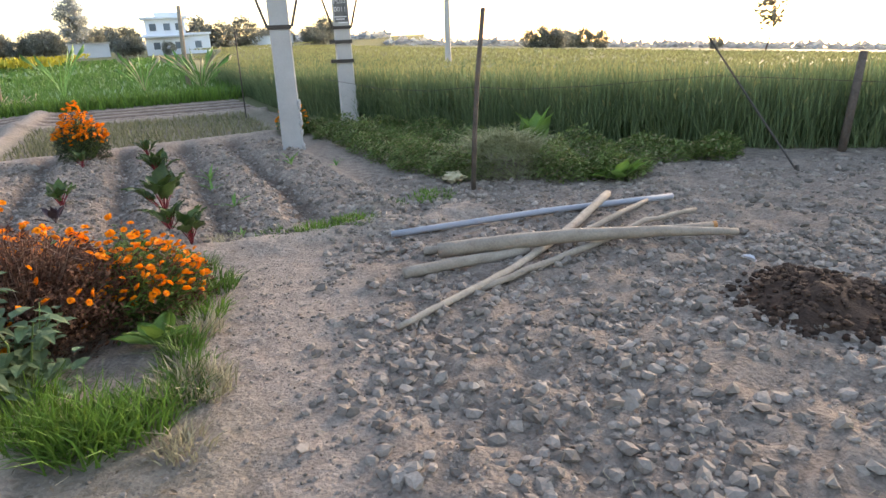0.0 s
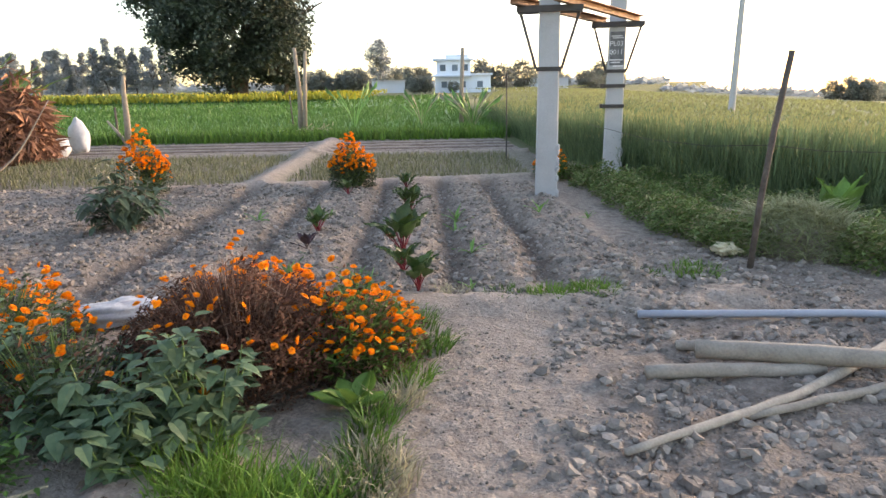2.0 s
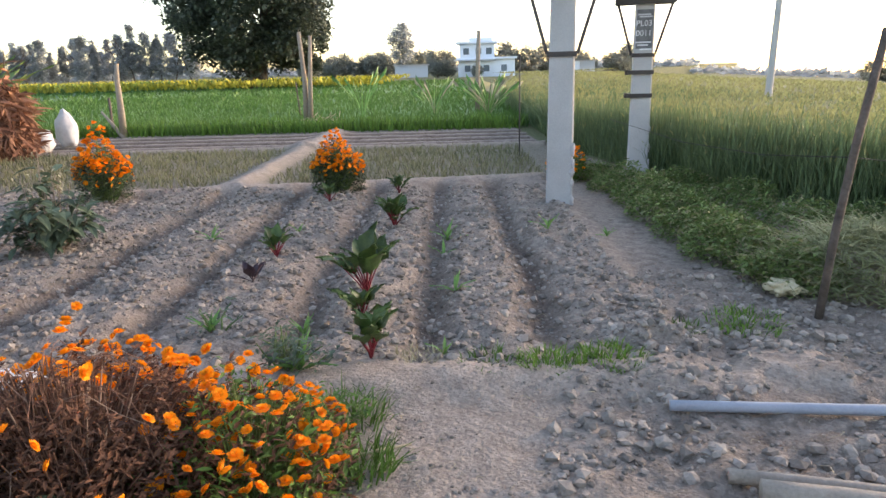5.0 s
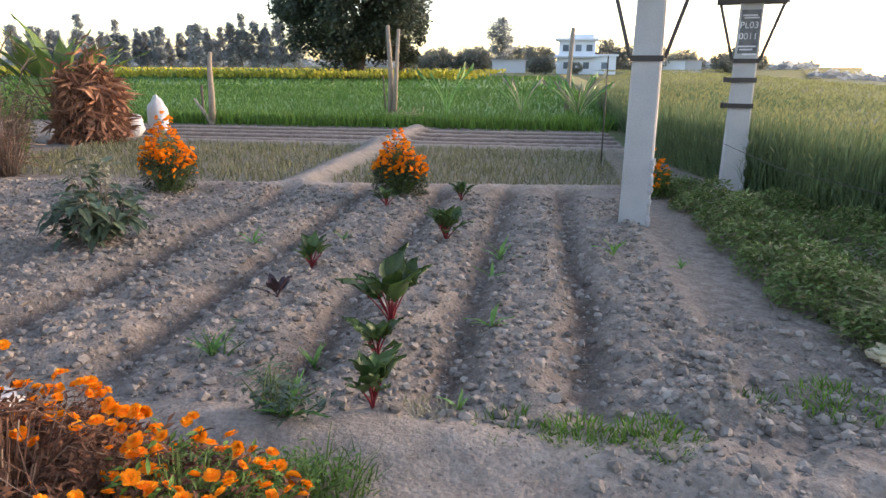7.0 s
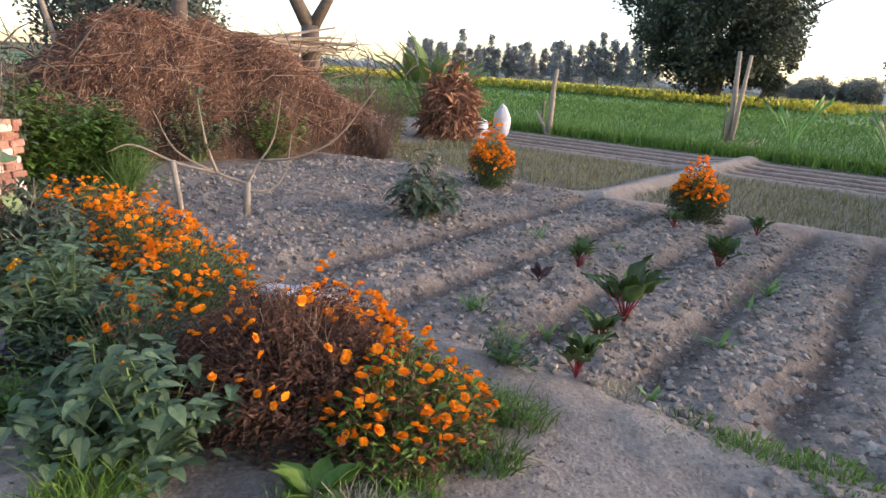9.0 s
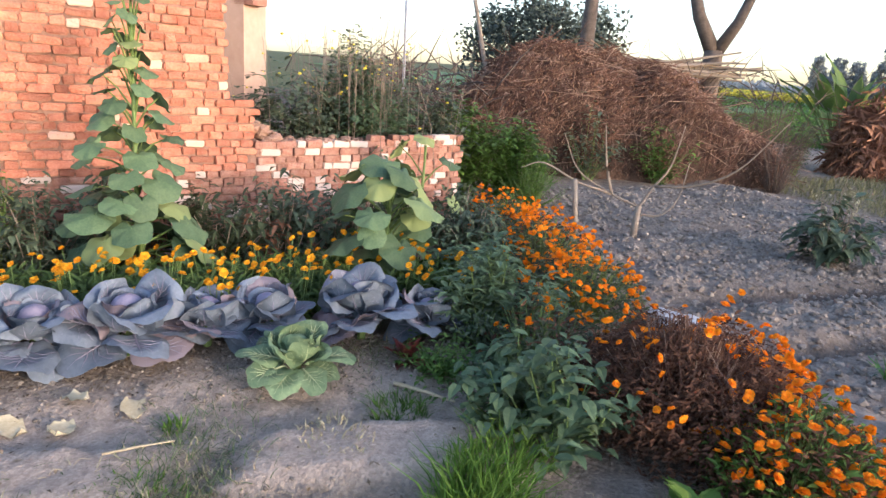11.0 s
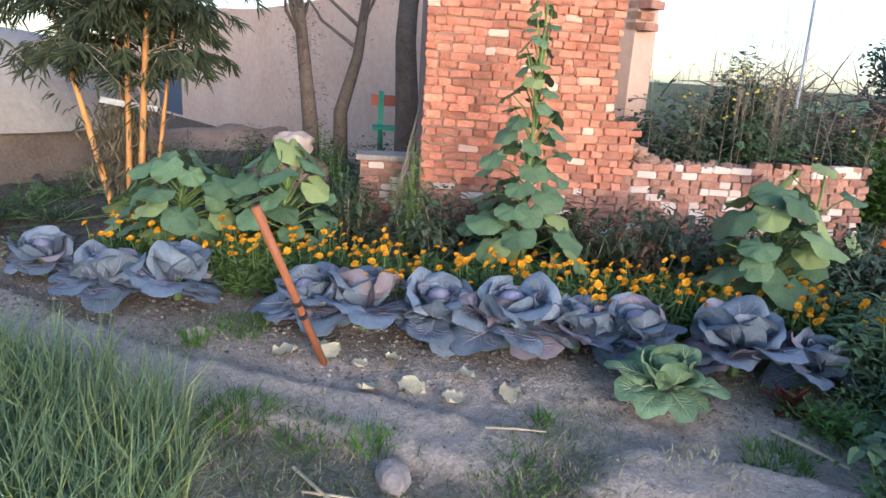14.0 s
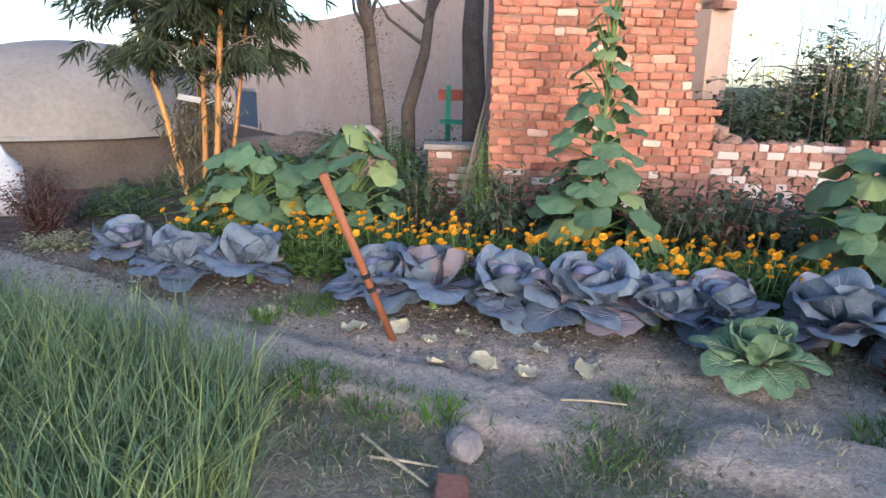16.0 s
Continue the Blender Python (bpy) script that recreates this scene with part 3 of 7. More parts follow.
# ---- fields ----
def wheat_field():
    r = seeded(3)
    g, ears = Geo(), Geo()
    n = 0
    while n < 60000:
        x = r.uniform(-9, 15)
        d = abs(r.gauss(0, 1)) * 2.6 if n % 3 else r.uniform(0, 30)
        y = wheat_y(x) + d + 0.3 * noise.noise((x * 1.1, 5, 0))
        if x * 0.916 + y * 0.4 < 4.9:
            continue
        n += 1
        h = r.uniform(0.62, 0.9) * (0.75 + 0.25 * min(1, d / 0.5))
        z = (ground_z(x, y) if d < 4 else 0) - fall(x, y)
        w = 0.006 + 0.0011 * d
        h *= 1 + 0.18 * noise.noise((x * 1.3, y * 1.3, 2))
        tip = (r.gauss(0, 0.24), r.gauss(0, 0.24))
        g.blade((x, y, z), h, w, tip, r.uniform(0, 3.14))
        if n % 7 == 0:
            ears.leaf((x + tip[0] * 0.6, y + tip[1] * 0.6, z + h * 0.93), (r.gauss(0, 0.4), r.gauss(0, 0.4), 1), (r.random(), r.random(), 0.1), 0.10 + 0.003 * d, 0.02 + 0.003 * d)
    for _ in range(15000):
        x = r.uniform(-4.0, 12)
        y = wheat_y(x) + 1.3 * r.random() ** 1.6 + 0.3 * noise.noise((x * 1.1, 5, 0))
        if x * 0.916 + y * 0.4 < 4.9:
            continue
        t = r.uniform(0, 6.283)
        g.leaf((x, y, ground_z(x, y) + r.uniform(0.12, 0.72)), (math.cos(t) * 0.5, math.sin(t) * 0.5, 1.0), (math.cos(t), math.sin(t), 0.2), r.uniform(0.18, 0.36), r.uniform(0.010, 0.02), r.uniform(0.3, 1.0))
    for _ in range(26000):
        d = 4 + 110 * r.random() ** 1.6
        x = r.uniform(-14 - d * 0.55, 14 + d)
        y = wheat_y(max(-29, min(x, 150))) + d
        if x * 0.916 + y * 0.4 < 5.0 + 0.04 * d:
            continue
        s = 1 + d / 14
        ears.card((x, y, 0.68 + r.uniform(-0.05, 0.08) - fall(x, y)), (r.gauss(0, 0.5), r.gauss(0, 0.5), 0.7), (r.random(), r.random(), 0.2), 0.13 * s ** 0.6, 0.035 * s)
    whole("wheat_field", g, WHEAT, "dense standing green wheat crop", "crop", kind="stuff")
    whole("wheat_ears", ears, EARS, "pale ripening wheat ears over the field", "crop", kind="stuff")
    top = Geo()
    far = [-29, -20, -12, -9, -6, -4, -2.6, -0.6, 0.9, 2.4, 4, 5.6, 7.2, 9, 12, 18, 26, 40, 80, 150, 600]
    rows = []
    for d in (2.4, 3.2, 4, 6, 9, 13, 20, 35, 60, 100, 170, 300, 600):
        row = []
        for x in far:
            x2 = x + (d * 0.4 if x > 12 else 0) - (d * 0.46 if x < 0 else 0)
            y = (wheat_y(x) if x < 200 else -30) + d
            side = 5.4 - (x2 * 0.916 + y * 0.4)
            if side > 0:
                row.append((x2 + side / 0.916, y, 0.05))
                continue
            row.append((x2, y, 0.44 + min(0.22, (d - 2.4) * 0.05) + 0.03 * noise.noise((x2, y, 0)) - fall(x2, y)))
        rows.append(row)
    top.grid(rows)
    whole("wheat_canopy", top, EARS, "even yellow-green top of the wheat field", "crop", kind="stuff", smooth=True)


def green_field():
    r = seeded(4)
    g = Geo()
    for i in range(30000):
        d = 26 * r.random() ** 2.0
        q = r.uniform(-22 - d * 0.5, 4.8)
        x, y = back(22.0 + d + r.gauss(0, 0.15), q)
        g.blade((x, y, 0), r.uniform(0.22, 0.42), 0.012 + 0.0022 * d, (r.gauss(0, 0.1), r.gauss(0, 0.1)), r.uniform(0, 3.14))
    for i in range(9000):
        d = 20 + 60 * r.random()
        x, y = back(22.0 + d, r.uniform(-60, 4.5))
        g.blade((x, y, 0.1), r.uniform(0.22, 0.36), 0.09, (r.gauss(0, 0.1), r.gauss(0, 0.1)), r.uniform(0, 3.14))
    whole("green_crop", g, PADDY, "short bright green young crop in a flat field", "crop", kind="stuff")
    top = Geo()
    top.grid([[(*back(p, q), 0.17 + 0.02 * noise.noise((p * 0.5, q * 0.5, 0))) for q in (-120, -60, -35, -20, -12, -6, -2, 1, 4.6)] for p in (22.6, 24, 26, 30, 36, 45, 60, 78)])
    whole("crop_canopy", top, PADDY, "even green surface of the young crop", "crop", kind="stuff", smooth=True)
    m = Geo()
    for i in range(9000):
        p = r.choice((r.uniform(66, 74), r.uniform(84, 130)))
        x, y = back(p, r.uniform(-130, -4))
        m.card((x, y, r.uniform(0.3, 0.8)), (r.gauss(0, 0.5), r.gauss(0, 0.5), 1), (r.random(), r.random(), 0.2), 0.5, 0.45)
    whole("mustard_field", m, MUSTARD, "distant strip of yellow flowering mustard", "crop", kind="stuff")
    d = Geo()
    for i in range(5000):
        x, y = back(r.uniform(75, 83), r.uniform(-120, -8))
        d.card((x, y, r.uniform(0.1, 0.8)), (r.gauss(0, 0.5), r.gauss(0, 0.5), 1), (r.random(), r.random(), 0.2), 0.5, 0.45)
    whole("field_hedge", d, WEED, "low dark green growth between distant fields", "hedge", kind="stuff")


wheat_field()
green_field()


# ---- power line poles with their platform ----
def power_pole(x, y, turn, label, height=8.5, marks=False, clamps=()):
    e = thing("power_pole", x, y, -0.1, label, "pole", "poles of the transformer stand", turn)
    g = Geo()
    w0, w1, d0, d1 = 0.155, 0.095, 0.11, 0.085
    ch = 0.018
    ring = []
    for z, w, d in ((0, w0, d0), (2.0, w0 - 0.013, d0 - 0.006), (height, w1, d1)):
        ring.append([(s * (w - a), t * (d - b), z) for s, t, a, b in ((-1, -1, 0, ch), (-1, -1, ch, 0), (1, -1, ch, 0), (1, -1, 0, ch), (1, 1, 0, ch), (1, 1, ch, 0), (-1, 1, ch, 0), (-1, 1, 0, ch), (-1, -1, 0, ch))])
    g.grid(ring)
    g.f.append(tuple(range(18, 26)))
    part("shaft", g, CONCRETE, e)
    band = Geo().box(-0.165, -0.125, 1.83, 0.165, 0.125, 1.885)
    part("band", band, STEEL, e, "dark steel band")
    for s in (-1, 1):
        b = Geo()
        b.tube([(s * 0.17, -0.02, 1.86), (s * 0.39, -0.02, 2.60)], 0.026, 4)
        part("brace", b, STEEL, e, "dark steel brace")
    arm = Geo().box(-0.43, -0.15, 2.58, 0.43, -0.11, 2.66)
    arm.box(-0.43, 0.11, 2.58, 0.43, 0.15, 2.66)
    part("bracket", arm, STEEL, e, "dark steel channel bracket")
    for z in clamps:
        c = Geo().box(-0.21, -0.135, z - 0.03, 0.16, 0.135, z + 0.03)
        c.box(-0.25, -0.06, z - 0.035, -0.2, 0.06, z + 0.035)
        part("clamp", c, STEEL, e, "dark steel clamp")
    chip = Geo()
    r = seeded(int(x * 10) + 40)
    for _ in range(7):
        chip.lump((w0 - 0.01, -d0 + r.uniform(0, 0.02), r.uniform(0.15, 0.9)), 0.03, r, 2.2)
    part("chipped_edge", chip, CONCRETE, e, "chipped pale concrete edge", kind="stuff")
    if marks:
        panel = part("painted_panel", Geo().box(-0.118, -d0 - 0.002, 1.95, 0.118, -d0 + 0.03, 2.5), mat("dark stencil ground", (0.10, 0.10, 0.105), (0.2, 0.2, 0.2), 9, 0.8, 0.2, 60), e, "dark painted panel")
        for i, (txt, z) in enumerate((("PL03", 2.27), ("0011", 2.13))):
            cu = bpy.data.curves.new("text", "FONT")
            cu.body, cu.size, cu.extrude = txt, 0.115, 0.0015
            ob = new("painted_writing", cu)
            ob.parent = panel
            ob.matrix_basis = pose(-0.125, -d0 - 0.004, z, 90, 0, 0)
            cu.materials.append(PAINTMARK)
        bars = Geo()
        for z, a, b in ((2.42, -0.1, 0.08), (2.39, -0.08, 0.1), (2.03, -0.12, 0.1), (1.99, -0.1, 0.06), (1.93, -0.06, 0.11)):
            bars.box(a, -d0 - 0.006, z, b, -d0 + 0.004, z + 0.02)
        part("paint_smudge", bars, PAINTMARK, panel, "faded white paint smudge", kind="stuff")
    return e


POLE_TURN = 12.0
power_pole(-0.76, 11.37, POLE_TURN, "tall grey square concrete power pole with steel brackets")
power_pole(-0.27, 14.32, POLE_TURN, "grey concrete power pole with painted marks and clamps", marks=True, clamps=(1.27, 1.61))
for off in (-0.13, 0.13):
    beam = thing("platform_beam", -0.76, 11.37, 2.56, "rust-brown steel channel beam across two poles", "beam", "platform beams", math.degrees(math.atan2(-0.49, 2.95)))
    gb = Geo().box(off * 2.3 - 0.045, -0.5, 0.0, off * 2.3 + 0.045, 3.4, 0.012)
    gb.box(off * 2.3 - 0.045, -0.5, 0.0, off * 2.3 - 0.035, 3.4, 0.10)
    gb.box(off * 2.3 - 0.045, -0.5, 0.10, off * 2.3 + 0.045, 3.4, 0.112)
    part("channel", gb, RUST, beam)
tp = thing("utility_pole", 2.1, 35, -fall(2.1, 35), "slim pale concrete pole far out in the wheat", "pole")
part("shaft", Geo().tube([(0, 0, -0.2), (0.05, 0, 4), (0.12, 0, 8.5)], [0.16, 0.13, 0.09], 8), CONCRETE, tp)


def stake(x, y, pts, rad, label, material=TWIG, name="wooden_stake", cat="stake"):
    e = thing(name, x, y, ground_z(x, y) - 0.05, label, cat)
    part("post", Geo().tube(pts, rad, 7), material, e, smooth=True)
    return e


stake(1.73, 8.3, [(0, 0, 0), (0.03, 0, 0.6), (0.08, 0, 1.2), (0.15, 0, 1.82)], [0.027, 0.026, 0.025, 0.024], "thin brown wooden fence stake leaning by the wheat", BARK)
stake(6.24, 9.4, [(0, 0, 0), (0.05, 0, 0.6), (0.1, 0, 1.2)], [0.05, 0.05, 0.045], "short weathered wooden stake at the wheat edge", BARK)
stake(-2.6, 15.6, [(0, 0, 0), (0.0, 0, 1.9)], [0.013, 0.013], "thin dark iron rod in the wheat margin", STEEL, "iron_rod", "rod")
wire = thing("guy_wire", 5.21, 8.48, 0, "thin slack stay wire pegged into the earth", "wire")
part("strand", Geo().tube([(0, 0, 0), (-0.2, 0.38, 0.46), (-0.57, 1.1, 1.33), (-0.6, 1.15, 1.4)], 0.011, 5), STEEL, wire)
part("peg", Geo().tube([(0.02, -0.03, -0.1), (0, 0, 0.06)], 0.02, 6), STEEL, wire)
line = thing("fence_wire", 1.73, 8.3, 0, "thin barbed wire strung from a fence stake", "wire")
part("strand", Geo().tube([(0.06, 0, 1.05), (0.5, 0.3, 0.98), (1.3, 0.5, 0.96), (2.6, 0.3, 1.02), (4.2, -1.2, 0.95)], 0.0028, 4), STEEL, line)
part("strand", Geo().tube([(0.06, 0, 1.05), (-0.4, 0.5, 0.99), (-1.0, 1.4, 0.97), (-2.0, 3.5, 1.0)], 0.0028, 4), STEEL, line)


# ---- brick pillar and low wall, brick by brick ----
WALL_A, WALL_TURN = (-2.7, 0.52), math.degrees(math.atan2(0.772, -0.636))


def brick_meshes(material, seed):
    out = []
    r = seeded(seed)
    for k in range(7):
        bm = bmesh.new()
        bmesh.ops.create_cube(bm, size=1)
        for v in bm.verts:
            v.co = Vector((v.co.x * 0.222, v.co.y * 0.105, v.co.z * 0.057))
            v.co += Vector((r.uniform(-1, 1) * 0.008, r.uniform(-1, 1) * 0.009, r.uniform(-1, 1) * 0.007))
        bmesh.ops.bevel(bm, geom=list(bm.edges), offset=r.uniform(0.008, 0.014), segments=2, affect="EDGES")
        me = bpy.data.meshes.new("brick")
        bm.to_mesh(me)
        bm.free()
        me.materials.append(material)
        out.append(me)
    return out


def lay(parent, meshes, r, x0, x1, z0, z1, y, edge=None, turned=False, skip=0.0):
    """Courses of bricks along local x (or y when turned)."""
    n = 0
    course = 0
    z = z0
    while z < z1 - 0.02:
        a = x0 - (0.118 if course % 2 else 0) + r.uniform(-0.03, 0.03)
        end = x1 if edge is None else edge(z)
        while a < end - 0.03:
            half = r.random() < 0.55
            w = r.uniform(0.09, 0.125) if half else r.uniform(0.155, 0.222)
            lo, hi = max(a, x0), min(a + w, end)
            if hi - lo > 0.045 and r.random() >= skip:
                ob = part("brick", r.choice(meshes), None, parent)
                m = Matrix.Translation(((lo + hi) / 2, y + r.uniform(-0.016, 0.014), z + 0.036 + r.uniform(-0.006, 0.006) + 0.012 * noise.noise(((lo + hi) * 0.8, z * 2, 1)))) if not turned else Matrix.Translation((y + r.uniform(-0.006, 0.006), (lo + hi) / 2, z + 0.036)) @ pose(0, 0, 0, 0, 0, 90)
                flip = pose(0, 0, 0, r.choice((0, 180)), r.uniform(-3.2, 3.2), r.uniform(-4, 4))
                ob.matrix_basis = m @ flip @ Matrix.Diagonal(((hi - lo - r.uniform(0.003, 0.011)) / 0.222, 1, r.uniform(1.0, 1.12), 1))
                n += 1
            a += w
        z += 0.072
        course += 1
    return n


def pillar_and_wall():
    r = seeded(11)
    red, old = brick_meshes(BRICK, 5), brick_meshes(OLDBRICK, 6)
    e = thing("brick_pillar", *WALL_A, 0, "rough red brick pillar with uneven mud joints", "brick pillar", "", WALL_TURN)
    right = lambda z: 1.46 if z > 1.33 else (1.69 + 0.06 * r.uniform(-1, 1))
    core = Geo().box(-0.275, 0.020, 0, 1.43, 0.66, 2.98)
    core.box(1.42, 0.021, 0, 1.66, 0.40, 1.31)
    part("mortar_core", core, MORTAR, e, "brown mud mortar")
    lay(e, red, r, -0.29, 1.46, 0.72, 2.98, 0.044, right)
    lay(e, old, r, -0.29, 1.46, 0.30, 0.72, 0.042, lambda z: 1.7)
    lay(e, red, r, 0.10, 0.66, 1.38, 2.98, 1.405, turned=True)
    w = thing("low_brick_wall", *WALL_A, 0, "low broken wall of weathered red and white bricks", "wall", "", WALL_TURN)
    core = Geo().box(1.655, 0.024, 0, 4.07, 0.24, 0.93)
    part("mortar_core", core, MORTAR, w, "brown mud mortar")
    lay(w, old, r, 1.70, 4.12, 0.20, 0.97, 0.046, lambda z: 4.12 + r.uniform(-0.02, 0.04))
    lay(w, old, r, 2.9, 4.15, 0.97, 1.05, 0.05, skip=0.15)
    lay(w, old, r, 0.10, 0.24, 0.2, 0.97, 4.06, turned=True)
    top = Geo()
    for _ in range(260):
        top.lump((r.uniform(1.7, 4.0), r.uniform(0.02, 0.24), 0.965 + r.uniform(-0.02, 0.035)), 0.012 + 0.045 * r.random() ** 3, r)
    part("rubble", top, REDEARTH, w, "crumbled earth along the top")
    mound = Geo()
    for _ in range(420):
        k = r.random()
        mound.lump((1.55 + 0.75 * k, r.uniform(0.12, 0.62), (1.26 - 0.42 * k) * r.uniform(0.9, 1.0)), 0.02 + 0.07 * r.random() ** 2, r)
    part("earth_heap", mound, REDEARTH, w, "reddish earth heap")


pillar_and_wall()
ledge = thing("brick_ledge", -2.95, -0.2, 0, "short brick ledge capped with a stone slab", "ledge", "", WALL_TURN)
part("body", Geo().box(-0.42, 0.012, 0, 0.3, 0.3, 0.82), MORTAR, ledge, "brown mud mortar")
lay(ledge, brick_meshes(OLDBRICK, 9), seeded(12), -0.42, 0.3, 0.3, 0.8, 0.05)
part("slab", Geo().box(-0.46, -0.04, 0.822, 0.32, 0.34, 0.87), STONE, ledge)


# ---- mud building, dome heap, bench ----
def mud_wall(name, a, b, z0, h0, h1, label, hole=None, thick=0.4, material=PLASTER):
    """A slightly bowed plastered wall from a to b with an uneven top; hole: (from, to, bottom, top) along it."""
    a, b = Vector((*a, 0)), Vector((*b, 0))
    d = (b - a).normalized()
    n = Vector((d.y, -d.x, 0))
    length = (b - a).length
    e = thing(name, 0, 0, 0, label, "building")
    g = Geo()
    cuts = sorted({0.0, length} | {length * i / 24 for i in range(25)} | (set(hole[:2]) if hole else set()))
    for s0, s1 in zip(cuts, cuts[1:]):
        spans = [(z0, None)]
        if hole and s0 >= hole[0] - 1e-6 and s1 <= hole[1] + 1e-6:
            spans = [(z0, hole[2]), (hole[3], None)]
        for lo, hi in spans:
            pts = []
            for s in (s0, s1):
                top = z0 + h0 + (h1 - h0) * s / length + 0.05 * noise.noise((s * 0.8, 3, 0)) + 0.05 * math.sin(s)
                pts.append((a + d * s, top if hi is None else hi))
            q = len(g.v)
            for k in (0, 1):
                for p, t in pts:
                    o = n * (thick * k - thick / 2)
                    g.v += [p + o + Vector((0, 0, lo)), p + o + Vector((0, 0, t))]
            g.f += [(q, q + 2, q + 3, q + 1), (q + 4, q + 5, q + 7, q + 6), (q + 1, q + 3, q + 7, q + 5), (q, q + 4, q + 6, q + 2)]
            if s0 < 1e-6 or (hole and abs(s0 - hole[1]) < 1e-6):
                g.f.append((q, q + 1, q + 5, q + 4))
            if s1 > length - 1e-6 or (hole and abs(s1 - hole[0]) < 1e-6):
                g.f.append((q + 2, q + 6, q + 7, q + 3))
    me = g.mesh("wall", material)
    skin = bmesh.new()
    skin.from_mesh(me)
    bmesh.ops.remove_doubles(skin, verts=list(skin.verts), dist=1e-4)
    skin.to_mesh(me)
    skin.free()
    part("wall", me, None, e)
    return e, a, d, n


bld, b_a, b_d, b_n = mud_wall("mud_building", (-11.2, -18.0), (-5.2, 1.36), 0.0, 2.7, 2.78, "long pinkish mud-plastered building with an uneven top", hole=(4.2, 6.15, 0.06, 1.05))
roof = Geo()
roof.grid([[tuple(b_a + b_d * s - b_n * w + Vector((0, 0, 2.62))) for s in (0, 3, 6, 9.9, 14, 16)] for w in (-0.1, 4.0)])
part("roof", roof, MUD, bld)
B_TURN = math.degrees(math.atan2(b_d.y, b_d.x))
part("door", Geo().box(0, -0.19, 0, 1.95, -0.15, 0.99, Matrix.Translation(b_a + b_d * 4.2 + Vector((0, 0, 0.06))) @ pose(0, 0, 0, 0, 0, B_TURN)), BLUEDOOR, bld, "dark blue sheet door")
part("lintel", Geo().box(-0.08, -0.24, 0.99, 2.03, -0.19, 1.08, Matrix.Translation(b_a + b_d * 4.2 + Vector((0, 0, 0.06))) @ pose(0, 0, 0, 0, 0, B_TURN)), MUD, bld)
for i, (z, w) in enumerate(((2.52, 0.16), (2.30, 0.12), (2.41, 0.05))):
    part("broken_brick", Geo().box(-0.12, -0.2, z - 0.05, w, 0.05, z + 0.03, Matrix.Translation((-5.2, 1.36, 0)) @ pose(0, 0, 0, 0, 0, B_TURN)), OLDBRICK, bld, "broken brick jutting from the wall end")
bundw = Geo()
rows = []
for i in range(40):
    s = i / 39
    x, y = -3.9 - 4.0 * s, -7.7 + 1.3 * s
    rows.append([(x + o * 0.31, y + o * 0.95, max(0, (0.40 + 0.10 * noise.noise((s * 7, 2, 0))) * math.exp(-(o / 0.42) ** 4) + 0.05 * noise.noise((s * 14, o * 3, 0))) - 0.03) for o in (-1.0, -0.7, -0.5, -0.35, -0.2, 0, 0.2, 0.35, 0.5, 0.7, 1.0)])
bundw.grid(rows)
whole("mud_bank", bundw, BANKMUD, "low damp brown mud bank before a building", "bank", smooth=True)


def dome():
    e = thing("dung_store", -2.15, -6.85, 0, "rounded grey dung-plastered storage mound on a mud plinth", "mound")
    g, rows = Geo(), []
    for j in range(15):
        a = math.pi / 2 * j / 14
        row = []
        for i in range(41):
            t = 2 * math.pi * i / 40
            k = 1 + 0.03 * noise.noise((math.cos(t) * 2, math.sin(t) * 2, a * 2))
            c = math.cos(a) ** 0.95
            row.append((2.2 * c * k * math.cos(t), 1.75 * c * k * math.sin(t), 0.68 + 1.24 * math.sin(a)))
        rows.append(row)
    g.grid(rows)
    part("dome", g, MUD, e, smooth=True)
    g, rows = Geo(), []
    for z, k in ((0.0, 0.97), (0.2, 0.94), (0.45, 0.925), (0.67, 0.93)):
        rows.append([(2.2 * (k + 0.015 * noise.noise((i * 0.6, z * 5, 0))) * math.cos(2 * math.pi * i / 48), 1.7 * (k + 0.015 * noise.noise((i * 0.6, z * 5, 0))) * math.sin(2 * math.pi * i / 48), z) for i in range(49)])
    g.grid(rows)
    part("plinth", g, MUDBASE, e, "dark mud plinth", smooth=True)
    g, rows = Geo(), []
    for z, k in ((0.63, 0.95), (0.645, 1.03), (0.69, 1.02), (0.73, 0.96)):
        rows.append([(2.2 * (k + 0.02 * noise.noise((i * 0.9, 2, 0))) * math.cos(2 * math.pi * i / 64), 1.7 * (k + 0.02 * noise.noise((i * 0.9, 2, 0))) * math.sin(2 * math.pi * i / 64), z + 0.02 * noise.noise((i * 0.7, 0, 0))) for i in range(65)])
    g.grid(rows)
    part("ledge", g, MUD, e, "crumbling plaster ledge")


dome()
bench = thing("garden_bench", -4.1, -1.5, 0, "old bench with a green frame and a red backrest", "bench", "", WALL_TURN)
for s in (0.08, 0.46):
    part("leg", Geo().box(s - 0.03, -0.05, 0, s + 0.03, 0.03, 1.42), GREENPAINT, bench, "green painted post")
part("backrest", Geo().box(-0.04, 0.032, 1.24, 0.56, 0.06, 1.37), REDPAINT, bench, "faded red plank")
part("seat", Geo().box(-0.02, -0.38, 0.98, 0.54, -0.052, 1.02), GREENPAINT, bench, "green plank")


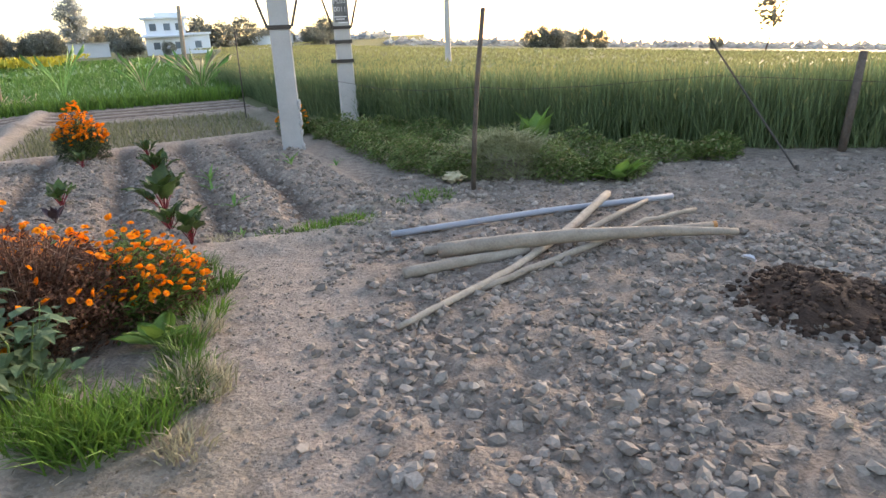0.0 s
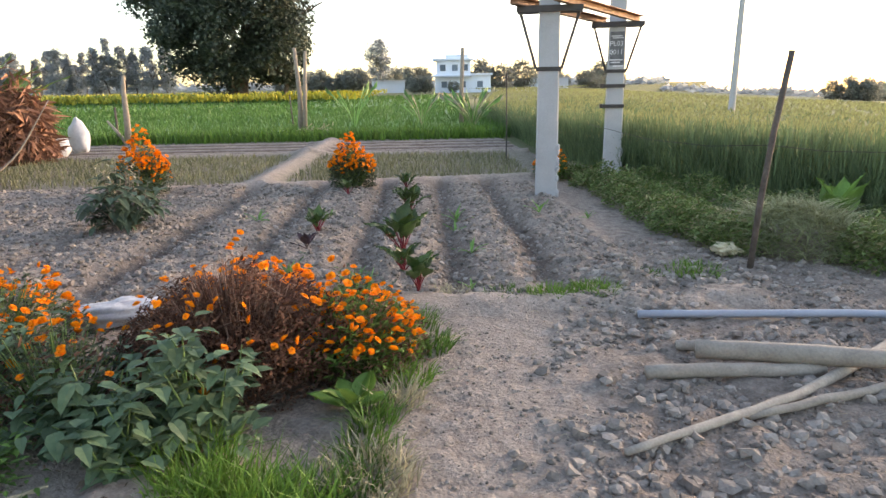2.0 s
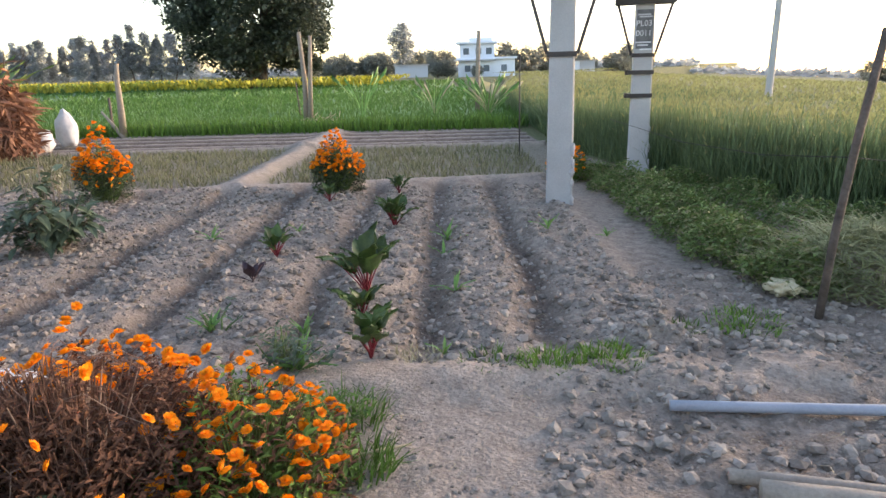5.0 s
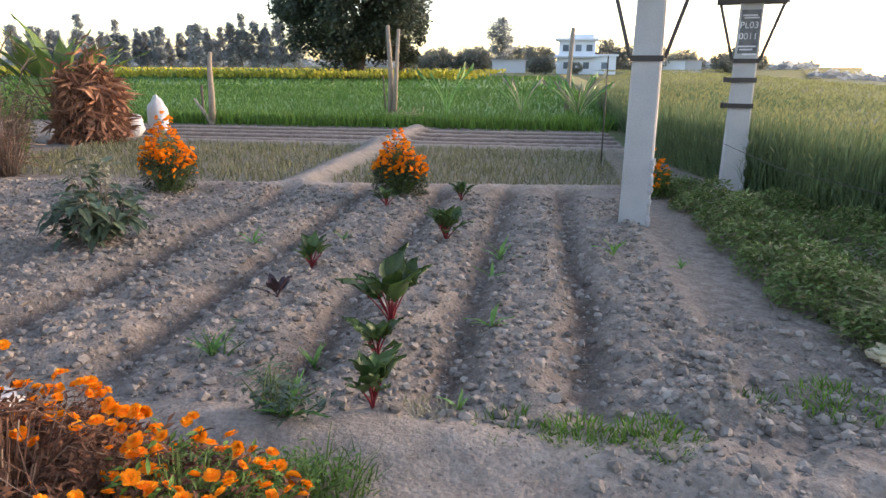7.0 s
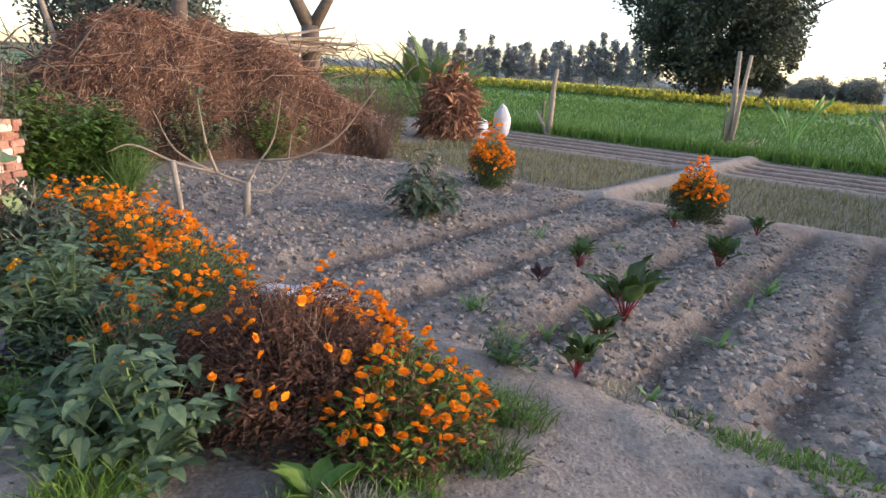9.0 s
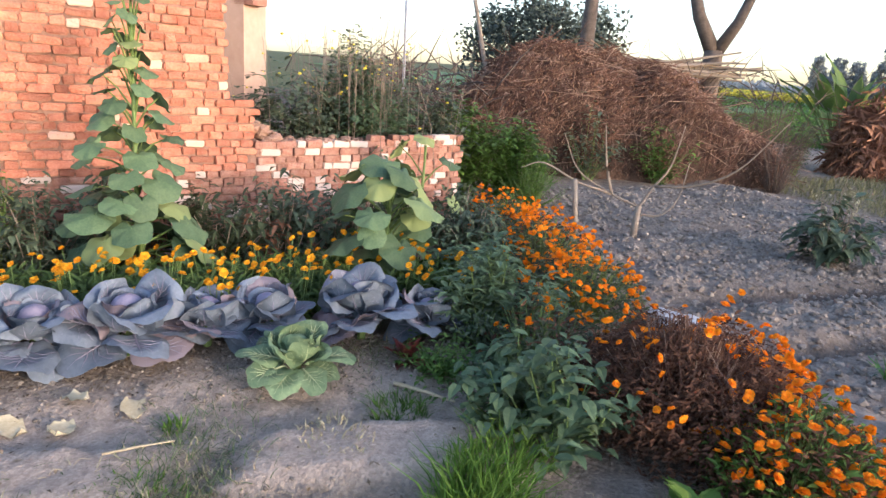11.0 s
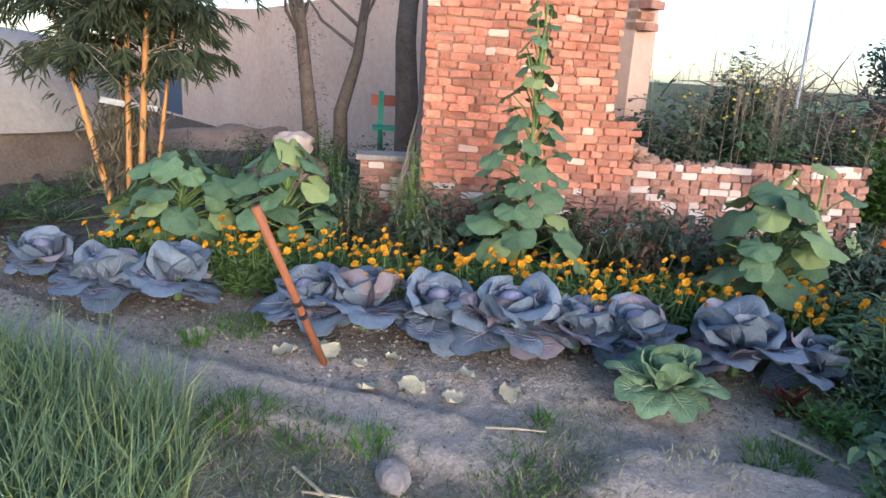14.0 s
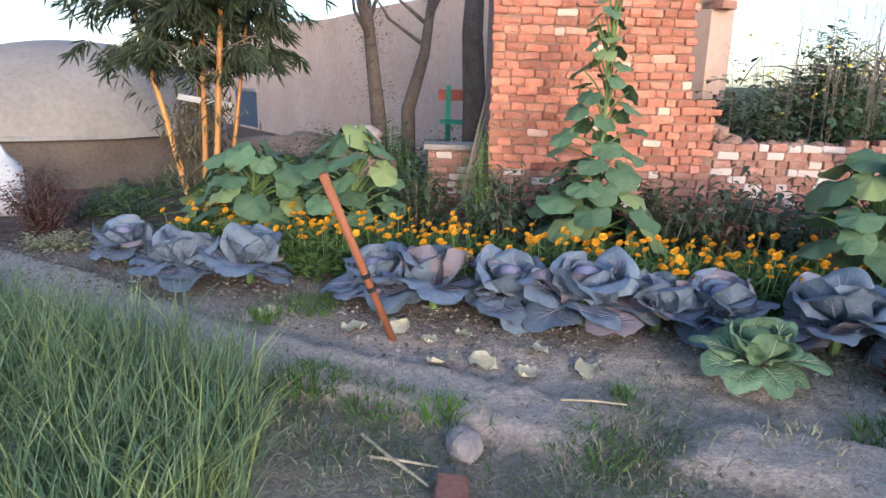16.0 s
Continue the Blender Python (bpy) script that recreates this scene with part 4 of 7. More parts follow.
# ---- trees ----
def limbs(g, r, p, d, length, rad, depth, ends, spread=0.6, up=0.2):
    pts, q, v = [Vector(p)], Vector(p), Vector(d).normalized()
    for i in range(4):
        v = (v + Vector((r.gauss(0, 0.13), r.gauss(0, 0.13), r.gauss(0, 0.08) + up * 0.1))).normalized()
        q = q + v * length / 4
        pts.append(q)
    g.tube(pts, [rad * (1 - 0.1 * i) for i in range(5)], 6 if depth else 4, False)
    if depth == 0:
        ends.append((pts[-1], v))
        ends.append((pts[2], v))
        return
    for _ in range(3 if depth > 1 else 4):
        w = (v + Vector((r.gauss(0, spread), r.gauss(0, spread), r.gauss(0, spread * 0.5) + up))).normalized()
        limbs(g, r, pts[r.choice((2, 3, 4, 4))], w, length * r.uniform(0.6, 0.85), rad * 0.55, depth - 1, ends, spread, up)


def tree(name, x, y, height, width, label, leafmat, seed, leaves=7000, size=0.35, trunk=0.4, depth=3, low=0.2, group="", trunks=1, barkmat=None, taper=0.0):
    r = seeded(seed)
    e = thing(name, x, y, -0.1 - fall(x, y), label, "tree", group)
    ends, g = [], Geo()
    for k in range(trunks):
        a = (r.gauss(0, 0.12 * width / 10), r.gauss(0, 0.12 * width / 10), 0)
        limbs(g, r, (a[0] * 4, a[1] * 4, 0), (a[0] * 0.4, a[1] * 0.4, 1), height * 0.42, trunk, depth, ends, 0.55, 0.25)
    part("trunk", g, barkmat or BARK, e, smooth=True)
    c = Geo()
    clumps = []
    for _ in range(int(30 + width * 5)):
        t, u = r.uniform(0, 6.283), r.uniform(-1, 1)
        rr = r.uniform(0.45, 1.0) ** 0.5
        zc = u
        rad = math.sqrt(max(0, 1 - (abs(zc) ** 2.2))) * (1 - taper * (0.5 + 0.5 * zc))
        clumps.append((Vector((math.cos(t) * rad * rr * width / 2, math.sin(t) * rad * rr * width / 2, height * (low + (1 - low) * (0.5 + 0.5 * zc * rr)))), r.uniform(0.07, 0.15) * width + (0.65 if height > 7 and width < 7 else 0.2) * (1 - taper * (0.4 + 0.4 * zc))))
    for i in range(leaves):
        p, s = clumps[r.randrange(len(clumps))]
        v = Vector((r.gauss(0, 1), r.gauss(0, 1), r.gauss(0, 0.7)))
        v = v.normalized() * s * r.random() ** 0.4
        c.card(p + v, (r.gauss(0, 1), r.gauss(0, 1), r.gauss(0, 0.7)), (r.random(), r.random(), 1), size * r.uniform(0.7, 1.4), size * r.uniform(0.5, 1.0))
    part("crown", c, leafmat, e)
    return e


def polar(bearing, dist, eye=(1.3, 2.5)):
    b = radians(bearing)
    return eye[0] - math.sin(b) * dist, eye[1] + math.cos(b) * dist


tree("fig_tree", *polar(39.3, 78), 17.0, 17.2, "large dark spreading fig tree with several trunks", BIGLEAF, 21, 62000, 0.42, 0.7, 3, 0.16, trunks=4)
tree("fig_tree", *polar(35.6, 79), 10.0, 7, "smaller dark tree beside the large fig tree", BIGLEAF, 22, 12000, 0.38, 0.3, 3, 0.12)


masters = [tree("gum_tree", *polar(46.3 + 0.9 * i, 185), 12.0 + 1.5 * (i % 3), 4.0 + 0.8 * (i % 2), "tall slender hazy gum tree in a distant row", HAZYGUM, 31 + i, 3200, 0.55, 0.18, 2, 0.05, "distant row of gum trees", taper=0.75) for i in range(4)]
rr = seeded(8)
for i in range(26):
    b = 48.5 + 0.62 * i + rr.uniform(-0.2, 0.2)
    x, y = polar(b, 190 + rr.uniform(-10, 25))
    copy_thing(masters[i % 4], pose(x, y, -0.1, 0, 0, rr.uniform(0, 360)) @ Matrix.Scale(rr.uniform(0.68, 0.92), 4))
for b, h in ((45.3, 9), (44.0, 11)):
    copy_thing(masters[1], pose(*polar(b, 185), -0.1, 0, 0, rr.uniform(0, 360)))
tall = tree("gum_tree", *polar(27.3, 200), 15, 6.5, "tall airy gum tree standing above a distant grove", HAZYGUM, 41, 4500, 0.55, 0.25, 3, 0.25)
grove = [tree("distant_tree", *polar(29 + i, 230), 7.5, 6.5, "hazy round-topped tree in a distant grove", HAZYLEAF, 51 + i, 2200, 0.6, 0.2, 2, 0.1, "distant trees") for i in range(2)]
for i in range(46):
    b = rr.choice((rr.uniform(19, 36), rr.uniform(8, 14), rr.uniform(-12, -9.2), rr.uniform(-35, 8))) if i > 14 else 23.5 + 0.85 * i
    d = rr.uniform(210, 260) if b > 8 else rr.uniform(240, 420)
    copy_thing(grove[i % 2], pose(*polar(b, d), -0.1 - fall(*polar(b, d)), 0, 0, rr.uniform(0, 360)) @ Matrix.Scale(rr.uniform(0.55, 1.1), 4))
for b, d, s in ((18.6, 150, 0.9), (17.0, 150, 0.75), (15.2, 160, 0.9), (10.0, 190, 0.7), (9.2, 192, 0.6), (-8.1, 210, 0.75), (-9.2, 210, 0.9), (-10.3, 210, 0.85), (-12.5, 260, 1.0), (-13.8, 260, 0.9), (24.3, 140, 0.45), (23.4, 141, 0.5), (21.0, 142, 0.35)):
    copy_thing(grove[0 if s > 0.7 else 1], pose(*polar(b, d), -0.1 - fall(*polar(b, d)), 0, 0, rr.uniform(0, 360)) @ Matrix.Scale(s, 4))
tree("eucalyptus_tree", *polar(-26.3, 130), 13, 4.5, "thin sparse tree against the glow of the sun", HAZYLEAF, 61, 700, 0.7, 0.16, 3, 0.35)
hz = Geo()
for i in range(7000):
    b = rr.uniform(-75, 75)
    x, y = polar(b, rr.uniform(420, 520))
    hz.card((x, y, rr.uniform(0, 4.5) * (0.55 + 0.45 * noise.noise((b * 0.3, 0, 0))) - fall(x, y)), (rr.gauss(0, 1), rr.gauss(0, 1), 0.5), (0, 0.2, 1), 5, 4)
whole("distant_woods", hz, HAZYGUM, "low hazy band of woods along the horizon", "woods", kind="stuff")


def house():
    x, y = polar(20.4, 150)
    e = thing("farm_house", x, y, 0, "two-storey white flat-roofed farmhouse across the fields", "house", "", 20)
    w = Geo().box(-5.5, -4, 0, 6.5, 4, 3.6)
    w.box(-5.2, -3.5, 3.6, 2.2, 3.5, 6.8)
    part("wall", w, WHITEWASH, e)
    part("roof", Geo().box(-6.0, -4.5, 6.8, 2.8, 4.2, 7.2).box(-5.9, -4.6, 3.6, 6.9, -3.9, 4.0), WHITEWASH, e)
    part("parapet", Geo().box(-3.2, -3.0, 7.2, 1.8, 3.0, 8.0), WHITEWASH, e)
    part("balcony", Geo().box(-6.4, -5.4, 3.3, 2.4, -4.0, 3.6), WHITEWASH, e)
    for i, (a, z) in enumerate(((-3.8, 4.6), (-1.2, 4.6), (1.0, 4.6), (-3.5, 1.1), (0.5, 1.1), (4.2, 1.1))):
        part("window", Geo().box(a - 0.6, -3.62 if z > 4 else -4.1, z, a + 0.6, -3.4 if z > 4 else -3.9, z + 1.3), WINDOWDARK, e, "dark window opening")
    for b, d, ww in ((14.2, 165, 9), (12.6, 170, 7), (26.5, 170, 8)):
        hx, hy = polar(b, d)
        k = thing("farm_shed", hx, hy, 0, "low pale farm shed in the distance", "shed", "distant sheds", b)
        part("wall", Geo().box(-ww / 2, -3, 0, ww / 2, 3, 2.8), WHITEWASH, k)
        part("roof", Geo().box(-ww / 2 - 0.4, -3.4, 2.8, ww / 2 + 0.4, 3.4, 3.05), CONCRETE, k)


house()


# ---- leaves and flowers shared by many plants ----
def strip_leaf(name, material, length, width, shape, curl=0.2, cup=0.2, wave=0.0, waves=4, nu=7, nv=4, seed=0, tip=0.12):
    """A leaf along +y from its base at the origin, face up +z."""
    r = seeded(seed)
    ph = r.uniform(0, 6)
    rows = []
    for i in range(nu + 1):
        u = 0.5 - 0.5 * math.cos(math.pi * i / nu)
        w = shape(u) * width / 2
        row = []
        for k in range(-nv, nv + 1):
            v = k / nv
            z = -curl * length * u * u + cup * width * v * v * 0.5 + wave * math.sin(u * waves * 6.28 + ph + v) * abs(v) ** 1.5 * width * 0.5 + 0.012 * width * math.cos(k * 3.1)
            row.append((v * w, length * u * (1 - tip * v * v * u * u), z))
        rows.append(row)
    g = Geo().grid(rows)
    return g.mesh(name, material, True)


def disc_leaf(name, material, radius, lobes=5, amp=0.13, cup=0.15, wave=0.06, seed=0, n=30):
    """A round lobed leaf; its stalk meets it at the origin, the tip points to +y."""
    r = seeded(seed)
    ph = r.uniform(0, 6)
    g = Geo()
    g.v.append((0, 0, 0))
    for j in range(1, 4):
        k = j / 3
        for i in range(n):
            t = 2 * math.pi * i / n
            notch = 1 - 0.75 * math.exp(-((t - math.pi) / 0.22) ** 2)
            rad = radius * (1 + amp * math.cos(lobes * t)) * (notch if j > 1 else 1) * (1 + 0.22 * math.cos(t))
            z = radius * (-cup * k * k + wave * math.sin(3 * t + ph) * k * k + wave * 0.7 * math.sin(7 * t + ph * 2) * k ** 3 - 0.05 * abs(math.sin(lobes * t / 2)) * k)
            g.v.append((math.sin(t) * rad * k, math.cos(t) * rad * k, z))
    for i in range(n):
        g.f.append((0, 1 + (i + 1) % n, 1 + i))
        for j in range(2):
            a = 1 + j * n
            g.f.append((a + i, a + (i + 1) % n, a + n + (i + 1) % n, a + n + i))
    return g.mesh(name, material, True)


ROUND = lambda u: max(0.004, 1 - ((u - 0.55) / 0.451) ** 2 if u > 0.55 else 1 - ((u - 0.55) / 0.75) ** 2) ** 0.5 * min(1, 0.5 + u * 3.2)
OVAL = lambda u: max(0.02, math.sin(math.pi * u ** 0.75) ** 0.9)
STRAP = lambda u: max(0.04, (min(1, u * 3.2) if u < 0.31 else math.sin(math.pi * (0.5 + (u - 0.31) / 1.4)) ** 0.8))


def flower_mesh(name, material, radius, petals, layers, seed):
    """A ruffled flower head, opening to +z."""
    r = seeded(seed)
    g = Geo()
    for j in range(layers):
        k = 1 - 0.26 * j
        tilt = 0.15 + 0.35 * j
        n = max(5, int(petals * (1 - 0.18 * j)))
        for i in range(n):
            t = 2 * math.pi * (i + 0.5 * (j % 2) + r.uniform(-0.15, 0.15)) / n
            d = Vector((math.cos(t), math.sin(t), tilt))
            side = Vector((-math.sin(t), math.cos(t), 0))
            b = len(g.v)
            R = radius * k * r.uniform(0.88, 1.1)
            w = R * 3.6 / n
            p = Vector((0, 0, radius * 0.10 * j))
            g.v += [p, p + d * R * 0.6 + side * w, p + d * R + side * w * 0.5 + Vector((0, 0, R * 0.1)), p + d * R - side * w * 0.5, p + d * R * 0.6 - side * w]
            g.f.append((b, b + 1, b + 2, b + 3, b + 4))
    return g.mesh(name, material)


MARIGOLDS = [flower_mesh("flower", ORANGE, 0.030, 9, 4, i) for i in range(4)]
CALENDULAS = [flower_mesh("flower", YELLOW, 0.029, 11, 3, 20 + i) for i in range(3)]


def outward(r, flat=0.6):
    t = r.uniform(0, 6.283)
    return Vector((math.cos(t), math.sin(t), r.uniform(-0.2, 1.0) * flat))


def marigold(x, y, rx, ry, h, label, seed, n_flowers, leafmat=WEED, leaves=2600, group="", dry=0.0, z0=0.0, turn=0.0, flower_pieces=True, side=None, fs=1.0, leaf_len=0.05):
    """A marigold clump: stems, feathery leaves and flower heads over a domed crown."""
    r = seeded(seed)
    e = thing("marigold_bush", x, y, z0 + ground_z(x, y) - 0.02, label, "flower bush", group, turn)
    st, lf, br = Geo(), Geo(), Geo()
    for _ in range(int(60 + leaves / 30)):
        t, k = r.uniform(0, 6.283), r.random() ** 0.6
        px, py = math.cos(t) * k * rx, math.sin(t) * k * ry
        top = h * (1 - 0.55 * k * k) * r.uniform(0.7, 1.0)
        st.tube([(px * 0.35, py * 0.35, 0), (px * 0.7, py * 0.7, top * 0.6), (px, py, top)], [0.006, 0.004, 0.0025], 4, False)
    for i in range(leaves):
        t, k, u = r.uniform(0, 6.283), r.random() ** 0.45, r.random() ** 0.7
        px, py = math.cos(t) * k * rx, math.sin(t) * k * ry
        pz = h * (1 - 0.55 * k * k) * u * (0.92 + 0.38 * noise.noise((px * 5, py * 5, seed)))
        tgt = br if r.random() < dry else lf
        s = r.uniform(0.6, 1.3)
        tgt.leaf((px, py, pz), outward(r, 1.2) + Vector((px, py, 0)) * 0.6, (r.random(), r.random(), 1), leaf_len * s, leaf_len * 0.32 * s, r.uniform(0, 0.5))
    if dry > 0.5:
        for _ in range(170):
            t, k = r.uniform(0, 6.283), r.random() ** 0.5
            px, py = math.cos(t) * rx, math.sin(t) * ry
            top = h * r.uniform(0.55, 1.05) * (1 - 0.35 * k * k)
            w = r.gauss(0, 0.35)
            qx, qy = math.cos(t + w) * rx, math.sin(t + w) * ry
            arc = curved([(px * 0.2 * k, py * 0.2 * k, top * 0.4), (px * 0.5 * k, py * 0.5 * k, top), (qx * (0.3 + 0.6 * k), qy * (0.3 + 0.6 * k), top * r.uniform(0.65, 0.95)), (qx * (0.45 + 0.65 * k), qy * (0.45 + 0.65 * k), top * r.uniform(0.1, 0.6))], 3)
            st.tube([p + Vector((r.gauss(0, 0.012), r.gauss(0, 0.012), r.gauss(0, 0.012))) for p in arc], [0.0028 - 0.0002 * i for i in range(len(arc))], 4, False)
    part("stem", st, BRUSH if dry > 0.5 else RIND, e, "thin branching stems", kind="stuff")
    if lf.f:
        part("foliage", lf, leafmat, e)
    if br.f:
        part("withered_foliage", br, BROWNLEAF, e, "brown withered foliage")
    joined = Geo()
    for i in range(n_flowers):
        t, k = r.uniform(0, 6.283), r.random() ** 0.5
        if side:
            t = r.gauss(side[0], side[1])
        px, py = math.cos(t) * k * rx * 1.02, math.sin(t) * k * ry * 1.02
        pz = h * (1 - 0.55 * k * k) * r.uniform(0.88, 1.12) if r.random() < 0.75 else h * (1 - 0.5 * k * k) * r.uniform(0.45, 0.9)
        pz *= 0.94 + 0.38 * noise.noise((px * 5, py * 5, seed))
        m = pose(px, py, pz + 0.01, r.gauss(0, 25) - math.sin(t) * 30 * k, r.gauss(0, 25) + math.cos(t) * 30 * k, r.uniform(0, 360)) @ Matrix.Scale(r.uniform(0.6, 1.0) * fs, 4)
        if flower_pieces:
            put(part("flower", MARIGOLDS[i % 4], None, e), m)
        else:
            me = MARIGOLDS[i % 4]
            b = len(joined.v)
            joined.v += [m @ v.co for v in me.vertices]
            joined.f += [tuple(b + q for q in p.vertices) for p in me.polygons]
    if joined.f:
        part("blossom", joined, ORANGE, e, "orange flower heads", kind="stuff")
    return e


def bush(name, x, y, rx, ry, h, label, cat, leafmat, seed, leaves=1500, size=0.07, ratio=0.5, z0=0.0, low=0.0, stems=16, stemmat=None, group="", droop=0.3, ball=0.55, srad=0.008):
    r = seeded(seed)
    e = thing(name, x, y, z0 + ground_z(x, y) - 0.02, label, cat, group)
    st, lf = Geo(), Geo()
    tips = []
    for _ in range(stems):
        t, k = r.uniform(0, 6.283), r.random() ** 0.6
        p = Vector((math.cos(t) * k * rx, math.sin(t) * k * ry, h * (1 - ball * k * k) * r.uniform(0.75, 1.05)))
        mid = Vector((p.x * 0.55 + r.gauss(0, 0.03), p.y * 0.55 + r.gauss(0, 0.03), p.z * 0.5))
        st.tube([(p.x * 0.15, p.y * 0.15, 0), mid, p], [srad, srad * 0.7, srad * 0.35], 5, False)
        tips.append((mid, p))
    for i in range(leaves):
        mid, p = tips[r.randrange(len(tips))]
        u = r.uniform(low, 1.05)
        q = mid.lerp(p, u * 2 - 1) if u > 0.5 else mid * (u * 2)
        q = q + Vector((r.gauss(0, 1), r.gauss(0, 1), r.gauss(0, 0.8))) * 0.13 * max(rx, 0.25)
        s = r.uniform(0.6, 1.25)
        lf.leaf(q, outward(r, 0.5) + Vector((q.x, q.y, 0)) * 0.8, (0, 0, 1), size * s, size * ratio * s, r.uniform(0.05, droop * 2))
    part("stem", st, stemmat or RIND, e, kind="stuff")
    part("foliage", lf, leafmat, e)
    return e


# ---- marigold hedge by the path ----
marigold(-1.05, 5.1, 0.62, 0.62, 0.66, "withered brown marigold clump with orange flowers along its top", 101, 190, BROWNLEAF, 17000, dry=0.95, side=(1.9, 1.5), leaf_len=0.042)
marigold(-0.52, 5.45, 0.42, 0.46, 0.50, "marigold clump full of bright orange flowers beside the path", 102, 150, WEED, 5200, dry=0.45, side=(0.0, 1.6), group="marigolds by the path")
marigold(-1.55, 4.35, 0.5, 0.35, 0.52, "sparse marigold clump with a few orange flowers", 103, 24, DARKLEAF, 2000, dry=0.3, group="marigolds by the path")
marigold(-2.65, 4.75, 0.6, 0.5, 0.55, "wide marigold clump covered in small orange flowers", 104, 230, DARKLEAF, 3000, group="marigolds by the path", fs=1.05)
marigold(-3.6, 4.55, 0.6, 0.5, 0.60, "bushy marigold clump thick with orange flowers", 105, 260, DARKLEAF, 3000, dry=0.2, group="marigolds by the path", fs=1.0)
marigold(-4.5, 4.2, 0.55, 0.5, 0.55, "bushy marigold clump beside the low brick wall", 106, 220, DARKLEAF, 2600, dry=0.2, group="marigolds by the path", fs=1.0)
# marigolds in the garden
marigold(-3.80, 11.25, 0.36, 0.34, 0.72, "round marigold bush dotted with orange flowers", 107, 240, DARKLEAF, 4600, group="marigolds in the garden", flower_pieces=False, fs=1.3)
marigold(-6.45, 9.72, 0.36, 0.34, 0.85, "tall marigold bush covered in orange flowers", 108, 330, DARKLEAF, 3200, group="marigolds in the garden", flower_pieces=False, fs=1.25)
marigold(-1.12, 13.15, 0.28, 0.28, 0.62, "marigold bush half hidden behind a concrete pole", 109, 90, WEED, 1500, group="marigolds in the garden", flower_pieces=False, fs=1.2)
# leafy plants in front of the hedge
for x, y, rx, h, sd, lv in ((-0.70, 4.38, 0.34, 0.62, 1, 420), (-1.1, 4.2, 0.32, 0.46, 2, 330), (-0.85, 4.08, 0.28, 0.34, 3, 260)):
    bush("leafy_weed", x, y, rx, rx * 0.9, h, "leafy plant with broad dusty grey-green leaves", "plant", LEAFY, 110 + sd, lv, 0.088, 0.7, low=0.2, stems=18, group="leafy plants at the hedge", droop=0.45)
bush("pepper_bush", -2.0, 4.1, 0.45, 0.42, 0.66, "dense green pepper bush with narrow leaves", "bush", LEAFY, 115, 1900, 0.09, 0.46, stems=30, group="bushes at the hedge")
bush("pepper_bush", -2.6, 3.9, 0.40, 0.36, 0.5, "dense green pepper bush with narrow leaves", "bush", LEAFY, 116, 1300, 0.085, 0.46, stems=22, group="bushes at the hedge")
bush("low_weed", -1.35, 3.75, 0.35, 0.28, 0.22, "low sprawling weed at the edge of the channel", "plant", WEED, 117, 700, 0.045, 0.5, stems=18, group="low weeds")
bush("low_weed", -0.98, 6.32, 0.26, 0.22, 0.26, "low dusty weed at the end of a garden ridge", "plant", GREYLEAF, 119, 420, 0.05, 0.4, stems=16, group="low weeds")
bush("low_weed", -0.5, 5.98, 0.24, 0.2, 0.2, "low dusty weed at the end of a garden ridge", "plant", WEED, 120, 420, 0.045, 0.4, stems=16, group="low weeds")
bush("low_weed", -1.75, 4.0, 0.32, 0.3, 0.3, "low sprawling weed at the edge of the channel", "plant", GREYLEAF, 118, 600, 0.05, 0.45, stems=18, group="low weeds")


def rosette(name, x, y, label, cat, leaf_list, n, seed, stalk=None, tilt=(20, 65), size=(0.8, 1.1), group="", stalk_len=0.0, stalk_rad=0.006, z0=0.0):
    """Leaves rising from one point, each a part; stalk: material of their stalks."""
    r = seeded(seed)
    e = thing(name, x, y, ground_z(x, y) - 0.01 + z0, label, cat, group)
    for i in range(n):
        t = 360 * i / n * 2.4 + r.uniform(-20, 20)
        el = r.uniform(*tilt)
        s = r.uniform(*size)
        m = pose(0, 0, 0, 0, 0, t) @ pose(0, 0, 0, el, 0, 0)
        off = stalk_len * r.uniform(0.6, 1.1)
        place = Matrix.Translation((0, off + 0.01, 0)) @ pose(0, 0, 0, 0, r.uniform(-25, 25), 0) @ Matrix.Scale(s, 4)
        if stalk:
            stem = put(part("stalk", Geo().tube([(0, 0, 0), (0, off * 0.5, 0.01), (0, off + 0.05 * s, 0)], [stalk_rad, stalk_rad * 0.9, stalk_rad * 0.6], 5), stalk, e), m)
            put(part("leaf", leaf_list[i % len(leaf_list)], None, stem), place)
        else:
            put(part("leaf", leaf_list[i % len(leaf_list)], None, e), m @ place)
    return e


LETTUCE_LEAVES = [strip_leaf("leaf", LETTUCE, 0.26, 0.15, OVAL, 0.25, 0.3, 0.12, 3, seed=i) for i in range(3)]
rosette("broad_leaf_plant", -0.22, 4.92, "bright green broad-leaved plant at the path edge", "plant", LETTUCE_LEAVES, 9, 120, RIND, (30, 72), (0.6, 0.85), stalk_len=0.05)
BEET_LEAVES = [strip_leaf("leaf", BEETLEAF, 0.20, 0.125, STRAP, 0.45, 0.3, 0.3, 3, seed=10 + i) for i in range(3)]
PURPLE_LEAVES = [strip_leaf("leaf", BEETDARK, 0.17, 0.07, STRAP, 0.25, 0.25, 0.22, 4, seed=20 + i) for i in range(2)]
